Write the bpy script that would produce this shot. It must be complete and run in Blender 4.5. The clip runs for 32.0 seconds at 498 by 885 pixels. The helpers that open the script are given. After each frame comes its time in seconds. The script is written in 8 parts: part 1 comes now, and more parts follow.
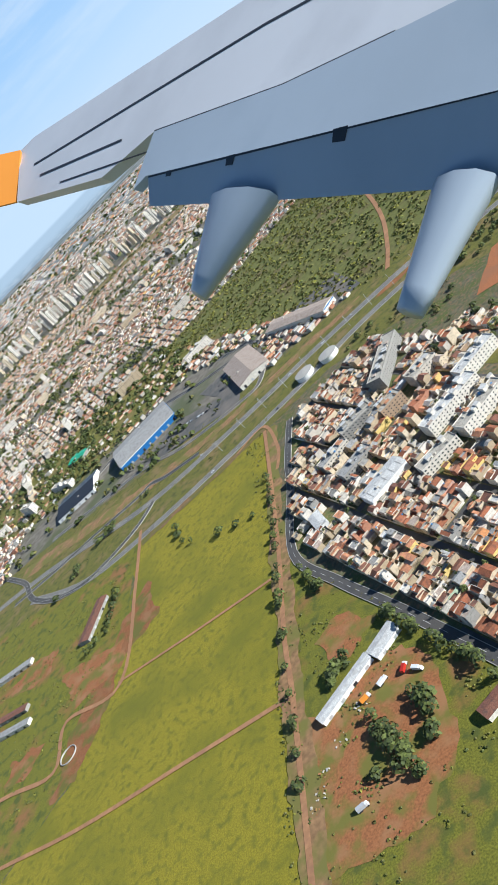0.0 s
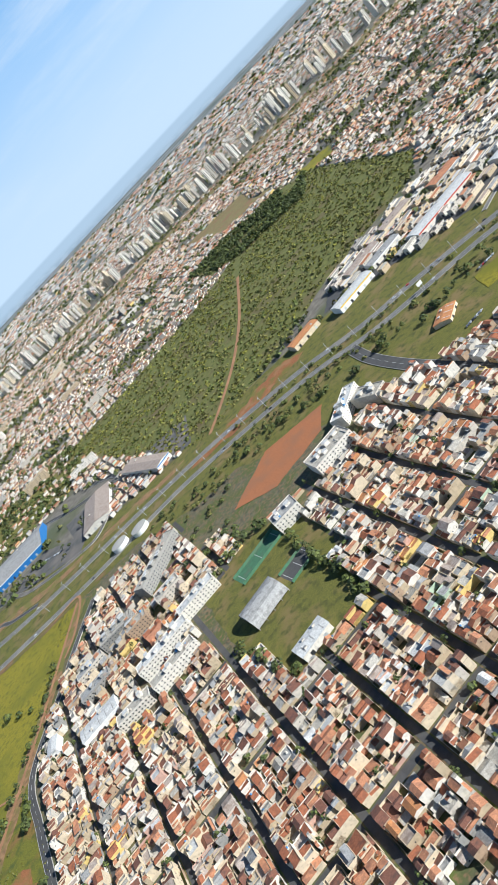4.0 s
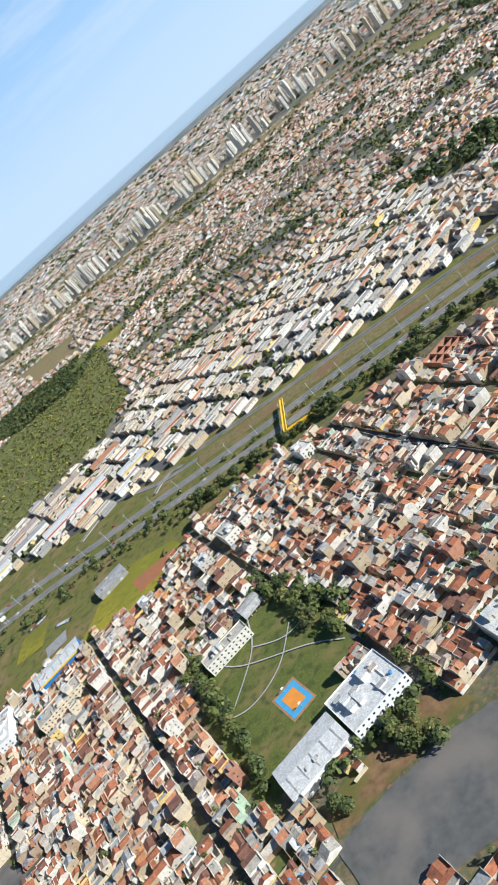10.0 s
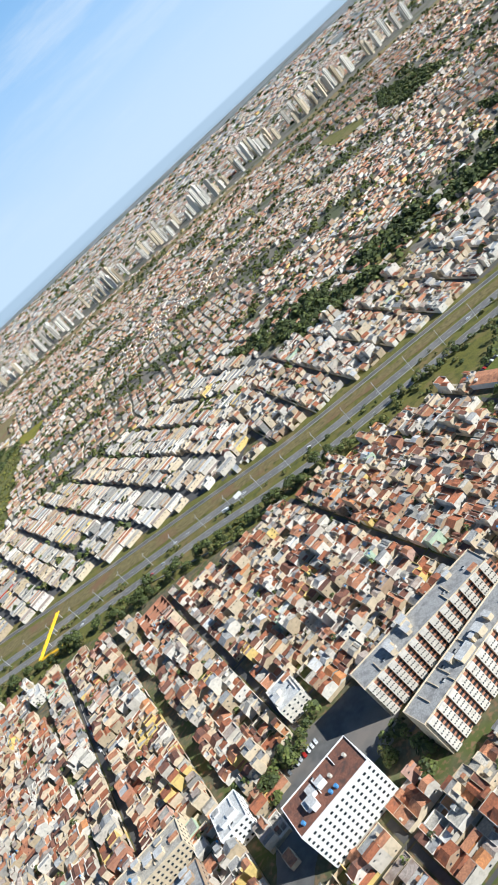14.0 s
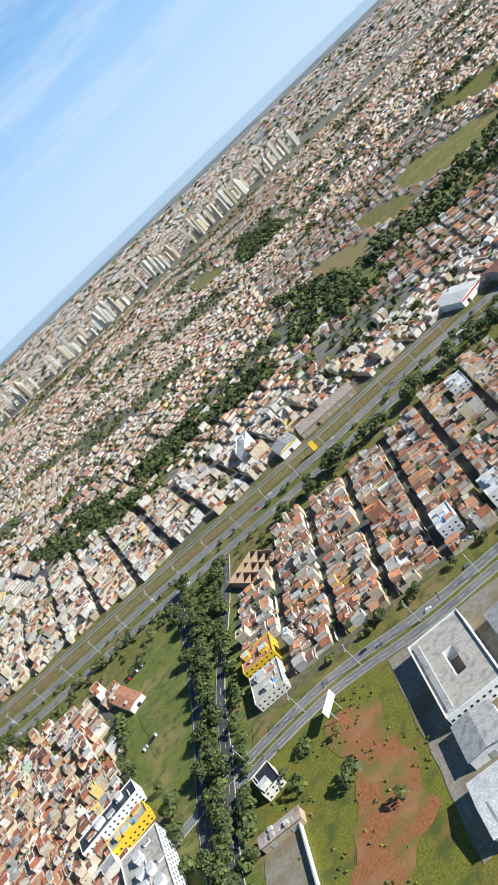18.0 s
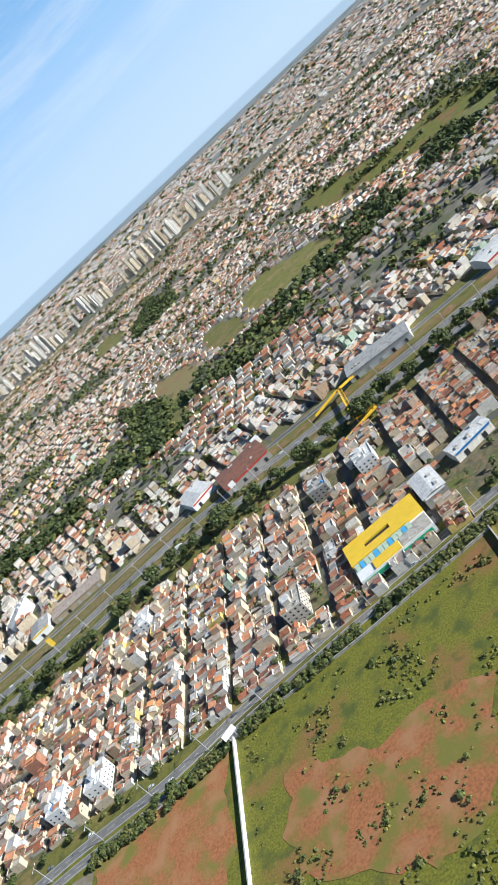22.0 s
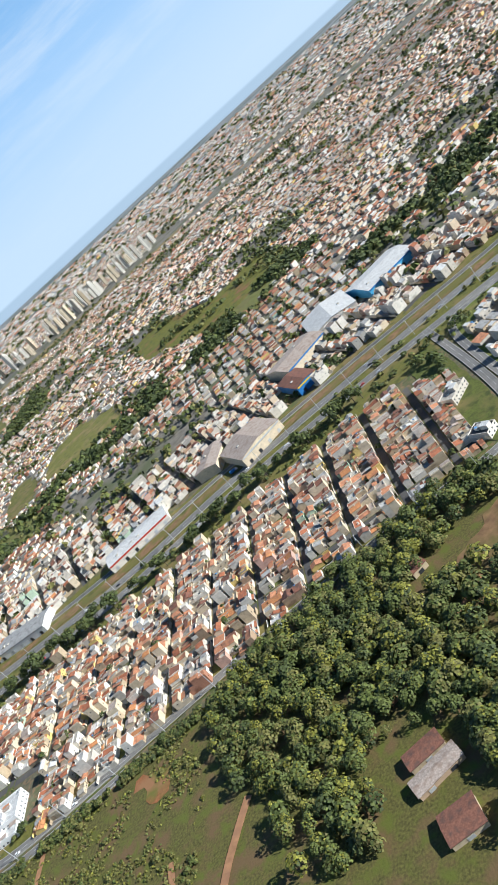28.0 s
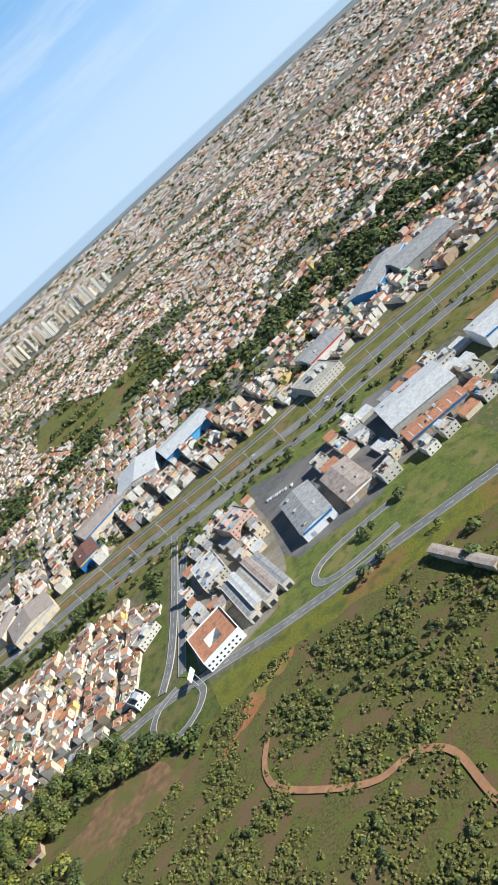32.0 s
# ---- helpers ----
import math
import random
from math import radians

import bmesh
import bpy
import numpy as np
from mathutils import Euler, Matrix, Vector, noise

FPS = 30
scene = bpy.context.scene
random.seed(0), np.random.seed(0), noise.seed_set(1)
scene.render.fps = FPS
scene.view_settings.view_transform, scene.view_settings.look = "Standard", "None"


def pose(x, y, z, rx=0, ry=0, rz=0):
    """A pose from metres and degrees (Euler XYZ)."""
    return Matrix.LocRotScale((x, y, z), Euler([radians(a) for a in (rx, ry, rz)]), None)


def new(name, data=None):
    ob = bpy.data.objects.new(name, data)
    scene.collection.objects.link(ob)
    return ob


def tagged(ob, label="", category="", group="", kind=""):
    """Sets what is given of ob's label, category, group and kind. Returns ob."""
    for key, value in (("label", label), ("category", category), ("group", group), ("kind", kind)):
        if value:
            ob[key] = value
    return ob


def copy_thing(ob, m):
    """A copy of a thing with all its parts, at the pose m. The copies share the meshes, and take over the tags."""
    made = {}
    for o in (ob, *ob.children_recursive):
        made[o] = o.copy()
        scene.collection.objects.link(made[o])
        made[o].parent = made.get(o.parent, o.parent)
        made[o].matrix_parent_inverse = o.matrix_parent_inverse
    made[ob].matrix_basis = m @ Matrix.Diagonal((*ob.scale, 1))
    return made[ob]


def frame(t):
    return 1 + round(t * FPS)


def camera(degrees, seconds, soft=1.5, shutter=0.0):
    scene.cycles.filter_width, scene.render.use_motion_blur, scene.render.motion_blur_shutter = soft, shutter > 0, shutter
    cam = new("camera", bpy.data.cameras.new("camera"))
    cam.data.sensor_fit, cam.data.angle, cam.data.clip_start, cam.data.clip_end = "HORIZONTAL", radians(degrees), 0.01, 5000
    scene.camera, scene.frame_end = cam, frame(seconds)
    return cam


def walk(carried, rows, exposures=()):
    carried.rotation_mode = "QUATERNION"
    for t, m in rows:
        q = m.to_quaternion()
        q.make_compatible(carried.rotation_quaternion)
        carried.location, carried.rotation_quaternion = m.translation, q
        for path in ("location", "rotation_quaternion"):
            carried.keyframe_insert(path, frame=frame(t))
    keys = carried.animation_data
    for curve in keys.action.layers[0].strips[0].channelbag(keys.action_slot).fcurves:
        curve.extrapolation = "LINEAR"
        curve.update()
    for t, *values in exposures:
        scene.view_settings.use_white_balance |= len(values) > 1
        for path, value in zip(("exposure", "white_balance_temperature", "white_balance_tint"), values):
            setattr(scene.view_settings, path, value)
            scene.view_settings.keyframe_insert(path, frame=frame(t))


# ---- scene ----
K = 0.45                              # the model's scale: the flight is shrunk with the place
cam = camera(35.18, 32.0, soft=0.5)
ROWS = [
    (0, 4.35, 9.51, 316.64, 61.172, 42.135, -4.342),
    (0.5, 46.66, 15.36, 314.84, 61.078, 42.428, -4.263),
    (1, 89.18, 21.17, 312.94, 61.559, 42.496, -3.231),
    (1.5, 131.72, 26.72, 310.81, 61.969, 43.148, -2.141),
    (2, 174.35, 31.96, 308.38, 62.350, 43.249, -1.726),
    (2.5, 216.91, 36.94, 305.65, 62.342, 43.579, -1.648),
    (3, 259.41, 42.01, 302.70, 62.157, 43.450, -1.621),
    (3.5, 301.89, 47.35, 299.67, 61.939, 43.629, -1.635),
    (5.5, 471.22, 77.08, 287.51, 63.789, 41.482, -0.049),
    (6, 513.03, 84.87, 284.85, 63.317, 40.987, -1.177),
    (6.5, 554.67, 92.73, 282.08, 62.927, 40.744, -1.849),
    (7, 596.01, 100.74, 279.33, 62.717, 40.080, -2.703),
    (7.5, 636.88, 108.72, 276.70, 62.522, 39.957, -2.942),
    (8, 677.56, 116.50, 274.32, 63.051, 39.942, -2.218),
    (8.5, 718.15, 123.74, 272.32, 63.545, 40.257, -1.807),
    (9, 758.93, 130.43, 270.88, 63.514, 39.693, -2.516),
    (9.5, 799.68, 136.59, 270.07, 63.134, 39.643, -2.965),
    (10, 840.43, 142.66, 269.88, 62.996, 39.152, -3.780),
    (10.5, 881.00, 148.63, 270.02, 62.705, 39.163, -4.178),
    (11, 921.82, 154.56, 270.20, 62.482, 38.982, -3.887),
    (11.5, 962.96, 160.31, 270.24, 63.223, 39.465, -2.895),
    (12, 1004.83, 165.99, 270.06, 64.039, 39.575, -2.280),
    (12.5, 1046.90, 171.69, 269.64, 64.905, 40.463, -1.128),
    (13, 1089.16, 177.49, 268.89, 64.855, 40.318, -1.265),
    (13.5, 1130.93, 183.44, 267.87, 64.398, 40.767, -1.819),
    (14, 1172.41, 189.36, 266.55, 64.397, 40.427, -1.907),
    (14.5, 1213.40, 195.22, 265.08, 64.123, 40.821, -2.587),
    (16.5, 1371.17, 213.07, 252.68, 66.600, 41.450, -5.624),
    (17, 1409.44, 216.18, 250.89, 66.998, 41.562, -5.260),
    (17.5, 1447.52, 218.87, 249.36, 66.642, 41.758, -5.077),
    (18, 1485.53, 220.92, 248.03, 66.377, 41.472, -5.550),
    (18.5, 1523.18, 222.55, 247.02, 66.272, 41.652, -5.488),
    (19, 1560.45, 224.07, 246.19, 66.317, 41.480, -5.470),
    (19.5, 1597.16, 225.58, 245.46, 66.117, 41.544, -5.423),
    (20, 1633.56, 227.04, 244.67, 66.082, 41.180, -5.814),
    (20.5, 1669.68, 228.37, 243.83, 65.979, 41.427, -5.745),
    (21, 1706.19, 229.74, 242.99, 65.449, 40.989, -6.447),
    (21.5, 1742.89, 231.06, 242.25, 64.822, 41.020, -6.507),
    (22, 1779.40, 232.42, 241.67, 65.065, 40.809, -6.558),
    (22.5, 1815.24, 233.80, 241.36, 64.939, 40.883, -6.483),
    (23, 1850.81, 235.04, 241.37, 64.830, 40.554, -6.679),
    (23.5, 1886.26, 236.15, 241.72, 64.002, 40.601, -6.958),
    (24, 1922.05, 237.04, 242.39, 64.419, 40.329, -6.673),
    (24.5, 1958.02, 237.66, 243.24, 64.157, 40.340, -6.771),
    (25, 1994.14, 238.13, 244.05, 63.756, 39.864, -7.422),
    (25.5, 2030.16, 238.56, 244.67, 63.560, 40.183, -6.718),
    (27.5, 2172.33, 238.06, 241.35, 64.430, 40.264, -6.355),
    (28, 2207.65, 239.15, 240.82, 64.685, 39.948, -6.165),
    (28.5, 2242.57, 240.24, 240.28, 65.009, 40.369, -5.703),
    (29, 2277.40, 241.54, 239.86, 65.531, 40.099, -5.349),
    (29.5, 2312.05, 242.99, 239.57, 65.291, 40.324, -5.480),
    (30, 2346.88, 244.47, 239.35, 65.106, 40.107, -5.548),
    (30.5, 2381.63, 245.94, 239.14, 65.072, 40.335, -5.583),
    (31, 2416.50, 247.34, 238.80, 65.280, 40.029, -5.463),
    (31.5, 2451.19, 248.81, 238.42, 65.236, 40.336, -5.331),
    (32, 2486.32, 250.29, 237.81, 64.710, 39.912, -5.662),
]
walk(cam, [(t, pose(K * x, K * y, K * z, rx, ry, rz)) for t, x, y, z, rx, ry, rz in ROWS], [(0.0, 0.53, 5650, 7.0), (32.0, 0.53, 5650, 7.0)])

# ---- light: clear morning sky, one sun low to the viewer's right ----
SUN_AZ, SUN_EL = -14.0, 29.0          # degrees: where the sun stands, from +x towards +y
sun_dir = Vector((math.cos(radians(SUN_AZ)) * math.cos(radians(SUN_EL)),
                  math.sin(radians(SUN_AZ)) * math.cos(radians(SUN_EL)), math.sin(radians(SUN_EL))))
sun = new("sun", bpy.data.lights.new("sun", "SUN"))
sun.data.energy, sun.data.angle, sun.data.color = 5.0, radians(0.55), (1.0, 0.93, 0.825)
sun.rotation_mode = "QUATERNION"
sun.rotation_quaternion = sun_dir.to_track_quat("Z", "Y")

world = bpy.data.worlds.new("sky_world")
scene.world = world
world.use_nodes = True
wn, wl = world.node_tree.nodes, world.node_tree.links
wn.clear()
w_out = wn.new("ShaderNodeOutputWorld")
w_bg = wn.new("ShaderNodeBackground")
w_bg.inputs["Strength"].default_value = 0.055
sky = wn.new("ShaderNodeTexSky")
sky.sky_type, sky.sun_disc = "NISHITA", False
sky.sun_elevation, sky.sun_rotation = radians(SUN_EL), radians(90.0 - SUN_AZ)
sky.air_density, sky.dust_density, sky.ozone_density = 1.0, 1.6, 1.5
w_co = wn.new("ShaderNodeTexCoord")
w_sep = wn.new("ShaderNodeSeparateXYZ")
wl.new(w_co.outputs["Generated"], w_sep.inputs[0])


def w_range(value, a, b, c, d):
    n = wn.new("ShaderNodeMapRange")
    n.interpolation_type = "SMOOTHSTEP"
    for i, v in enumerate((a, b, c, d)):
        n.inputs[i + 1].default_value = v
    wl.new(value, n.inputs[0])
    return n.outputs[0]


def w_mix(fac, a, b):
    n = wn.new("ShaderNodeMix")
    n.data_type = "RGBA"
    for s, v in ((n.inputs[0], fac), (n.inputs[6], a), (n.inputs[7], b)):
        if isinstance(v, (tuple, float, int)):
            s.default_value = v
        else:
            wl.new(v, s)
    return n.outputs[2]


# thin high cloud in long streaks
w_map = wn.new("ShaderNodeMapping")
w_map.inputs["Scale"].default_value = (1.0, 2.2, 7.0)
w_map.inputs["Rotation"].default_value = (0.25, 0.18, 0.3)
wl.new(w_co.outputs["Generated"], w_map.inputs[0])
w_noise = wn.new("ShaderNodeTexNoise")
w_noise.inputs["Scale"].default_value, w_noise.inputs["Detail"].default_value, w_noise.inputs["Roughness"].default_value = 2.2, 8.0, 0.62
wl.new(w_map.outputs[0], w_noise.inputs["Vector"])
streak = w_range(w_noise.outputs[0], 0.44, 0.72, 0.0, 0.75)
# clear blue, paler towards the horizon, then the far land sunk in blue air below it
blue = w_mix(w_range(w_sep.outputs[2], 0.10, 0.62, 0.85, 0.0), sky.outputs[0], (4.4, 7.8, 12.0, 1.0))
skyc = w_mix(streak, blue, (9.4, 10.2, 11.0, 1.0))
skyc = w_mix(w_range(w_sep.outputs[2], 0.0, 0.24, 0.95, 0.0), skyc, (8.6, 10.0, 11.2, 1.0))
# the clear sky is deeper overhead; unseen there, darkened to weaken the fill light
skyc = w_mix(w_range(w_sep.outputs[2], 0.24, 0.40, 0.0, 0.97), skyc, (0.5, 1.2, 2.6, 1.0))
w_noise2 = wn.new("ShaderNodeTexNoise")
w_noise2.inputs["Scale"].default_value, w_noise2.inputs["Detail"].default_value = 90.0, 5.0
w_map2 = wn.new("ShaderNodeMapping")
w_map2.inputs["Scale"].default_value = (1.0, 1.0, 5.0)
wl.new(w_co.outputs["Generated"], w_map2.inputs[0])
wl.new(w_map2.outputs[0], w_noise2.inputs["Vector"])
# far land tinted blue-grey, the air's haze put into its colour
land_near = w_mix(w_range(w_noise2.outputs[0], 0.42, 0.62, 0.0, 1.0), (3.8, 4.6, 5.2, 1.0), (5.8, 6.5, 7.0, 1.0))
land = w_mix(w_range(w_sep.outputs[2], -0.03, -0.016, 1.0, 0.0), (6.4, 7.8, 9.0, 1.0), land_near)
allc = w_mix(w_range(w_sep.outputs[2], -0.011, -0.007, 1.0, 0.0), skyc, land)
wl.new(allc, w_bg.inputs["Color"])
wl.new(w_bg.outputs[0], w_out.inputs["Surface"])

# ---- materials ----
def mat(name, colour, rough=0.85, spread=0.18, scale=0.4, second=None, fac=(0.45, 0.6), big=0.03, bump=0.0, metal=0.0, fine=None):
    """A surface with colour that varies at two scales; second: a colour that shows through in patches."""
    m = bpy.data.materials.new(name)
    m.use_nodes = True
    n, l = m.node_tree.nodes, m.node_tree.links
    bsdf = n["Principled BSDF"]
    bsdf.inputs["Roughness"].default_value, bsdf.inputs["Metallic"].default_value = rough, metal
    geo = n.new("ShaderNodeNewGeometry")

    def noise_at(s, detail=4.0, offset=0.0):
        t = n.new("ShaderNodeTexNoise")
        t.inputs["Scale"].default_value, t.inputs["Detail"].default_value = s / K, detail
        if offset:
            mp = n.new("ShaderNodeMapping")
            mp.inputs["Location"].default_value = (offset * K, offset * K, 0)
            l.new(geo.outputs["Position"], mp.inputs[0])
            l.new(mp.outputs[0], t.inputs["Vector"])
        else:
            l.new(geo.outputs["Position"], t.inputs["Vector"])
        return t.outputs[0]

    def mixc(f, a, b):
        x = n.new("ShaderNodeMix")
        x.data_type = "RGBA"
        for s, v in ((x.inputs[0], f), (x.inputs[6], a), (x.inputs[7], b)):
            if isinstance(v, tuple):
                s.default_value = (*v, 1.0)
            elif isinstance(v, float):
                s.default_value = v
            else:
                l.new(v, s)
        return x.outputs[2]

    def ramp(v, a, b):
        r = n.new("ShaderNodeMapRange")
        r.inputs[1].default_value, r.inputs[2].default_value = a, b
        l.new(v, r.inputs[0])
        return r.outputs[0]

    lo = tuple(max(0.0, c * (1 - spread)) for c in colour)
    hi = tuple(min(0.95, c * (1 + spread)) for c in colour)
    grain = noise_at(scale, 6.0)
    out = mixc(ramp(grain, 0.3, 0.7), lo, hi)
    if second:
        out = mixc(ramp(noise_at(big, 7.0, 31.0), *fac), out, second)
    if fine:
        out = mixc(ramp(noise_at(fine[0], 3.0, 77.0), 0.5, 0.68), out, fine[1])
    rnd = n.new("ShaderNodeMapRange")
    rnd.inputs[3].default_value, rnd.inputs[4].default_value = 1 - spread * 0.7, 1 + spread * 0.5
    l.new(geo.outputs["Random Per Island"], rnd.inputs[0])
    hsv = n.new("ShaderNodeHueSaturation")
    l.new(rnd.outputs[0], hsv.inputs["Value"])
    l.new(out, hsv.inputs["Color"])
    l.new(hsv.outputs[0], bsdf.inputs["Base Color"])
    if bump:
        b = n.new("ShaderNodeBump")
        b.inputs["Strength"].default_value, b.inputs["Distance"].default_value = 0.6, bump * K
        l.new(grain, b.inputs["Height"])
        l.new(b.outputs[0], bsdf.inputs["Normal"])
    return m


WALLS = [mat("wall_" + k, c, 0.9, 0.10, 0.35, tuple(v * 0.70 for v in c), (0.52, 0.75), 0.5) for k, c in (
    ("white", (0.70, 0.65, 0.56)), ("cream", (0.64, 0.53, 0.37)), ("beige", (0.47, 0.37, 0.24)), ("grey", (0.30, 0.285, 0.255)),
    ("tan", (0.40, 0.28, 0.18)), ("yellow", (0.70, 0.52, 0.18)), ("pink", (0.54, 0.34, 0.26)), ("plaster", (0.54, 0.49, 0.41)),
    ("brick", (0.42, 0.20, 0.12)), ("green", (0.45, 0.55, 0.40)))]
ROOFS = [mat("roof_" + k, c, 0.85, 0.3, 1.3, s, (0.48, 0.70), 0.3, 0.05) for k, c, s in (
    ("terracotta", (0.37, 0.13, 0.06), (0.20, 0.085, 0.05)), ("clay_light", (0.50, 0.225, 0.115), (0.28, 0.13, 0.08)), ("brown_tile", (0.22, 0.095, 0.06), (0.11, 0.065, 0.05)),
    ("fibre_cement", (0.36, 0.35, 0.33), (0.22, 0.21, 0.20)), ("concrete", (0.46, 0.42, 0.35), (0.28, 0.25, 0.21)), ("white_sheet", (0.60, 0.59, 0.56), (0.46, 0.44, 0.41)),
    ("old_sheet", (0.42, 0.34, 0.28), (0.28, 0.20, 0.15)), ("orange_tile", (0.55, 0.24, 0.09), (0.40, 0.17, 0.08)))]
M_GLASS = mat("window_glass", (0.035, 0.045, 0.055), 0.2, 0.4, 0.3)
M_TANK = mat("blue_tank", (0.10, 0.28, 0.55), 0.5, 0.1)
M_ASPHALT = mat("asphalt", (0.078, 0.075, 0.072), 0.9, 0.2, 0.25, (0.11, 0.10, 0.09), (0.45, 0.65), 0.02, fine=(1.5, (0.08, 0.08, 0.08)))
M_HWY = mat("worn_highway_asphalt", (0.20, 0.19, 0.175), 0.9, 0.18, 0.3, (0.25, 0.23, 0.20), (0.45, 0.65), 0.03, fine=(0.9, (0.15, 0.145, 0.14)))
M_ASPHALT_OLD = mat("old_asphalt", (0.13, 0.125, 0.115), 0.9, 0.2, 0.2, (0.22, 0.19, 0.16), (0.45, 0.65), 0.03)
M_PAVE = mat("pavement", (0.27, 0.235, 0.18), 0.9, 0.25, 0.5, (0.20, 0.155, 0.085), (0.45, 0.62), 0.05)
M_LINE = mat("road_paint", (0.75, 0.74, 0.70), 0.7, 0.1, 1.0)
M_KERB = mat("kerb_concrete", (0.42, 0.40, 0.36), 0.9, 0.1, 0.5)
M_YARD = mat("town_ground", (0.115, 0.105, 0.06), 0.95, 0.4, 0.2, (0.085, 0.105, 0.022), (0.42, 0.6), 0.03, fine=(0.3, (0.22, 0.135, 0.07)))
M_EARTHVERGE = mat("earth_verge", (0.27, 0.155, 0.07), 0.95, 0.35, 0.2, (0.17, 0.155, 0.035), (0.44, 0.58), 0.04, 0.1)
M_FIELD = mat("meadow_grass", (0.275, 0.232, 0.012), 0.95, 0.3, 0.9, (0.17, 0.165, 0.010), (0.45, 0.65), 0.012, 0.3, fine=(0.16, (0.165, 0.155, 0.012)))
M_VERGE = mat("verge_grass", (0.165, 0.158, 0.026), 0.95, 0.35, 0.9, (0.25, 0.18, 0.065), (0.48, 0.64), 0.03, 0.2, fine=(0.13, (0.095, 0.10, 0.02)))
M_DRYVERGE = mat("dry_verge", (0.24, 0.19, 0.07), 0.95, 0.4, 0.3, (0.27, 0.15, 0.07), (0.5, 0.65), 0.025, 0.2)
M_LAWN = mat("lawn", (0.115, 0.135, 0.02), 0.95, 0.35, 0.8, (0.20, 0.165, 0.05), (0.48, 0.66), 0.04, 0.2, fine=(0.14, (0.07, 0.085, 0.016)))
M_SOIL = mat("red_soil", (0.30, 0.118, 0.042), 0.95, 0.28, 0.7, (0.165, 0.150, 0.026), (0.46, 0.60), 0.05, 0.15, fine=(0.06, (0.33, 0.165, 0.07)))
M_SOILGRASS = mat("grassy_soil", (0.160, 0.155, 0.013), 0.95, 0.4, 0.9, (0.25, 0.125, 0.042), (0.54, 0.66), 0.022, 0.3, fine=(0.10, (0.085, 0.100, 0.015)))
M_SCRUBGROUND = mat("scrub_floor", (0.14, 0.145, 0.032), 0.95, 0.3, 0.15, (0.15, 0.11, 0.045), (0.52, 0.7), 0.015, 0.3)
# distant land greyed and paled: haze painted into its colour
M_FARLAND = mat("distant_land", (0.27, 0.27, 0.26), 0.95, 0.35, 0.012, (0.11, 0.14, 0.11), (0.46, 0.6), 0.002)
M_PITCH = mat("red_pitch_clay", (0.36, 0.135, 0.052), 0.95, 0.2, 0.7, (0.30, 0.13, 0.06), (0.45, 0.65), 0.05, 0.1)
M_ROUGH = mat("rough_pasture", (0.108, 0.098, 0.021), 0.95, 0.45, 0.8, (0.155, 0.098, 0.040), (0.47, 0.62), 0.06, 0.3, fine=(0.12, (0.115, 0.128, 0.016)))
M_PAVED_TOWN = mat("far_town_ground", (0.21, 0.185, 0.145), 0.95, 0.35, 0.1, (0.12, 0.13, 0.06), (0.48, 0.62), 0.012)
M_DIRT = mat("dirt_track", (0.39, 0.20, 0.095), 0.95, 0.15, 0.3, (0.33, 0.17, 0.09), (0.5, 0.7), 0.1, 0.1)
M_LEAF = [mat("leaves_" + k, c, 0.75, 0.38, 0.5) for k, c in (("dark", (0.056, 0.074, 0.018)), ("green", (0.100, 0.122, 0.024)), ("olive", (0.150, 0.142, 0.034)), ("light", (0.205, 0.200, 0.026)))]
M_BARK = mat("bark", (0.13, 0.10, 0.07), 0.95, 0.3, 3.0)
M_STEEL = mat("galvanised_steel", (0.55, 0.56, 0.56), 0.45, 0.1, 1.0, metal=0.4)
M_ORANGE = mat("orange_paint", (0.80, 0.30, 0.04), 0.5, 0.06, 0.2)
M_YELLOW = mat("yellow_paint", (0.80, 0.52, 0.03), 0.5, 0.06, 0.2)
M_BLUE = mat("blue_paint", (0.03, 0.16, 0.42), 0.45, 0.08, 0.3)
M_CYAN = mat("light_blue_paint", (0.10, 0.38, 0.62), 0.45, 0.08, 0.3)
M_GREENP = mat("green_paint", (0.05, 0.40, 0.22), 0.5, 0.08, 0.3)
M_COURT = mat("court_green", (0.07, 0.17, 0.09), 0.8, 0.15, 0.3, (0.10, 0.15, 0.09), (0.5, 0.7), 0.1)
M_RED = mat("red_paint", (0.50, 0.05, 0.03), 0.45, 0.08, 0.3)
M_WHITE = mat("white_paint", (0.80, 0.79, 0.76), 0.6, 0.05, 0.5, (0.66, 0.64, 0.60), (0.55, 0.8), 0.3)
M_DARK = mat("dark_panel", (0.03, 0.032, 0.036), 0.4, 0.2, 0.3)
M_GREYSTEEL = mat("grey_wing_skin", (0.60, 0.61, 0.63), 0.3, 0.05, 0.3, (0.52, 0.53, 0.55), (0.5, 0.7), 0.5)
# bluer and darker than the wing skin: sky reflection put into the flap's colour
M_FLAP = mat("flap_skin", (0.40, 0.46, 0.52), 0.32, 0.06, 0.3, (0.34, 0.40, 0.46), (0.5, 0.75), 0.6)
CARS = [mat("car_" + k, c, 0.3, 0.05, 1.0) for k, c in (("white", (0.8, 0.8, 0.79)), ("silver", (0.5, 0.51, 0.52)), ("black", (0.02, 0.02, 0.025)), ("red", (0.45, 0.03, 0.02)), ("grey", (0.16, 0.17, 0.18)))]
ALLM = [*WALLS, *ROOFS, M_GLASS, M_TANK, M_ASPHALT, M_PAVE, M_WHITE, M_DARK, M_BLUE, M_CYAN, M_YELLOW, M_ORANGE, M_RED, M_GREENP, M_STEEL, M_KERB, *M_LEAF, M_BARK, *CARS, M_LINE]
IDX = {m: i for i, m in enumerate(ALLM)}

# ---- building tools ----
rng = random.Random(7)
nrg = np.random.default_rng(11)


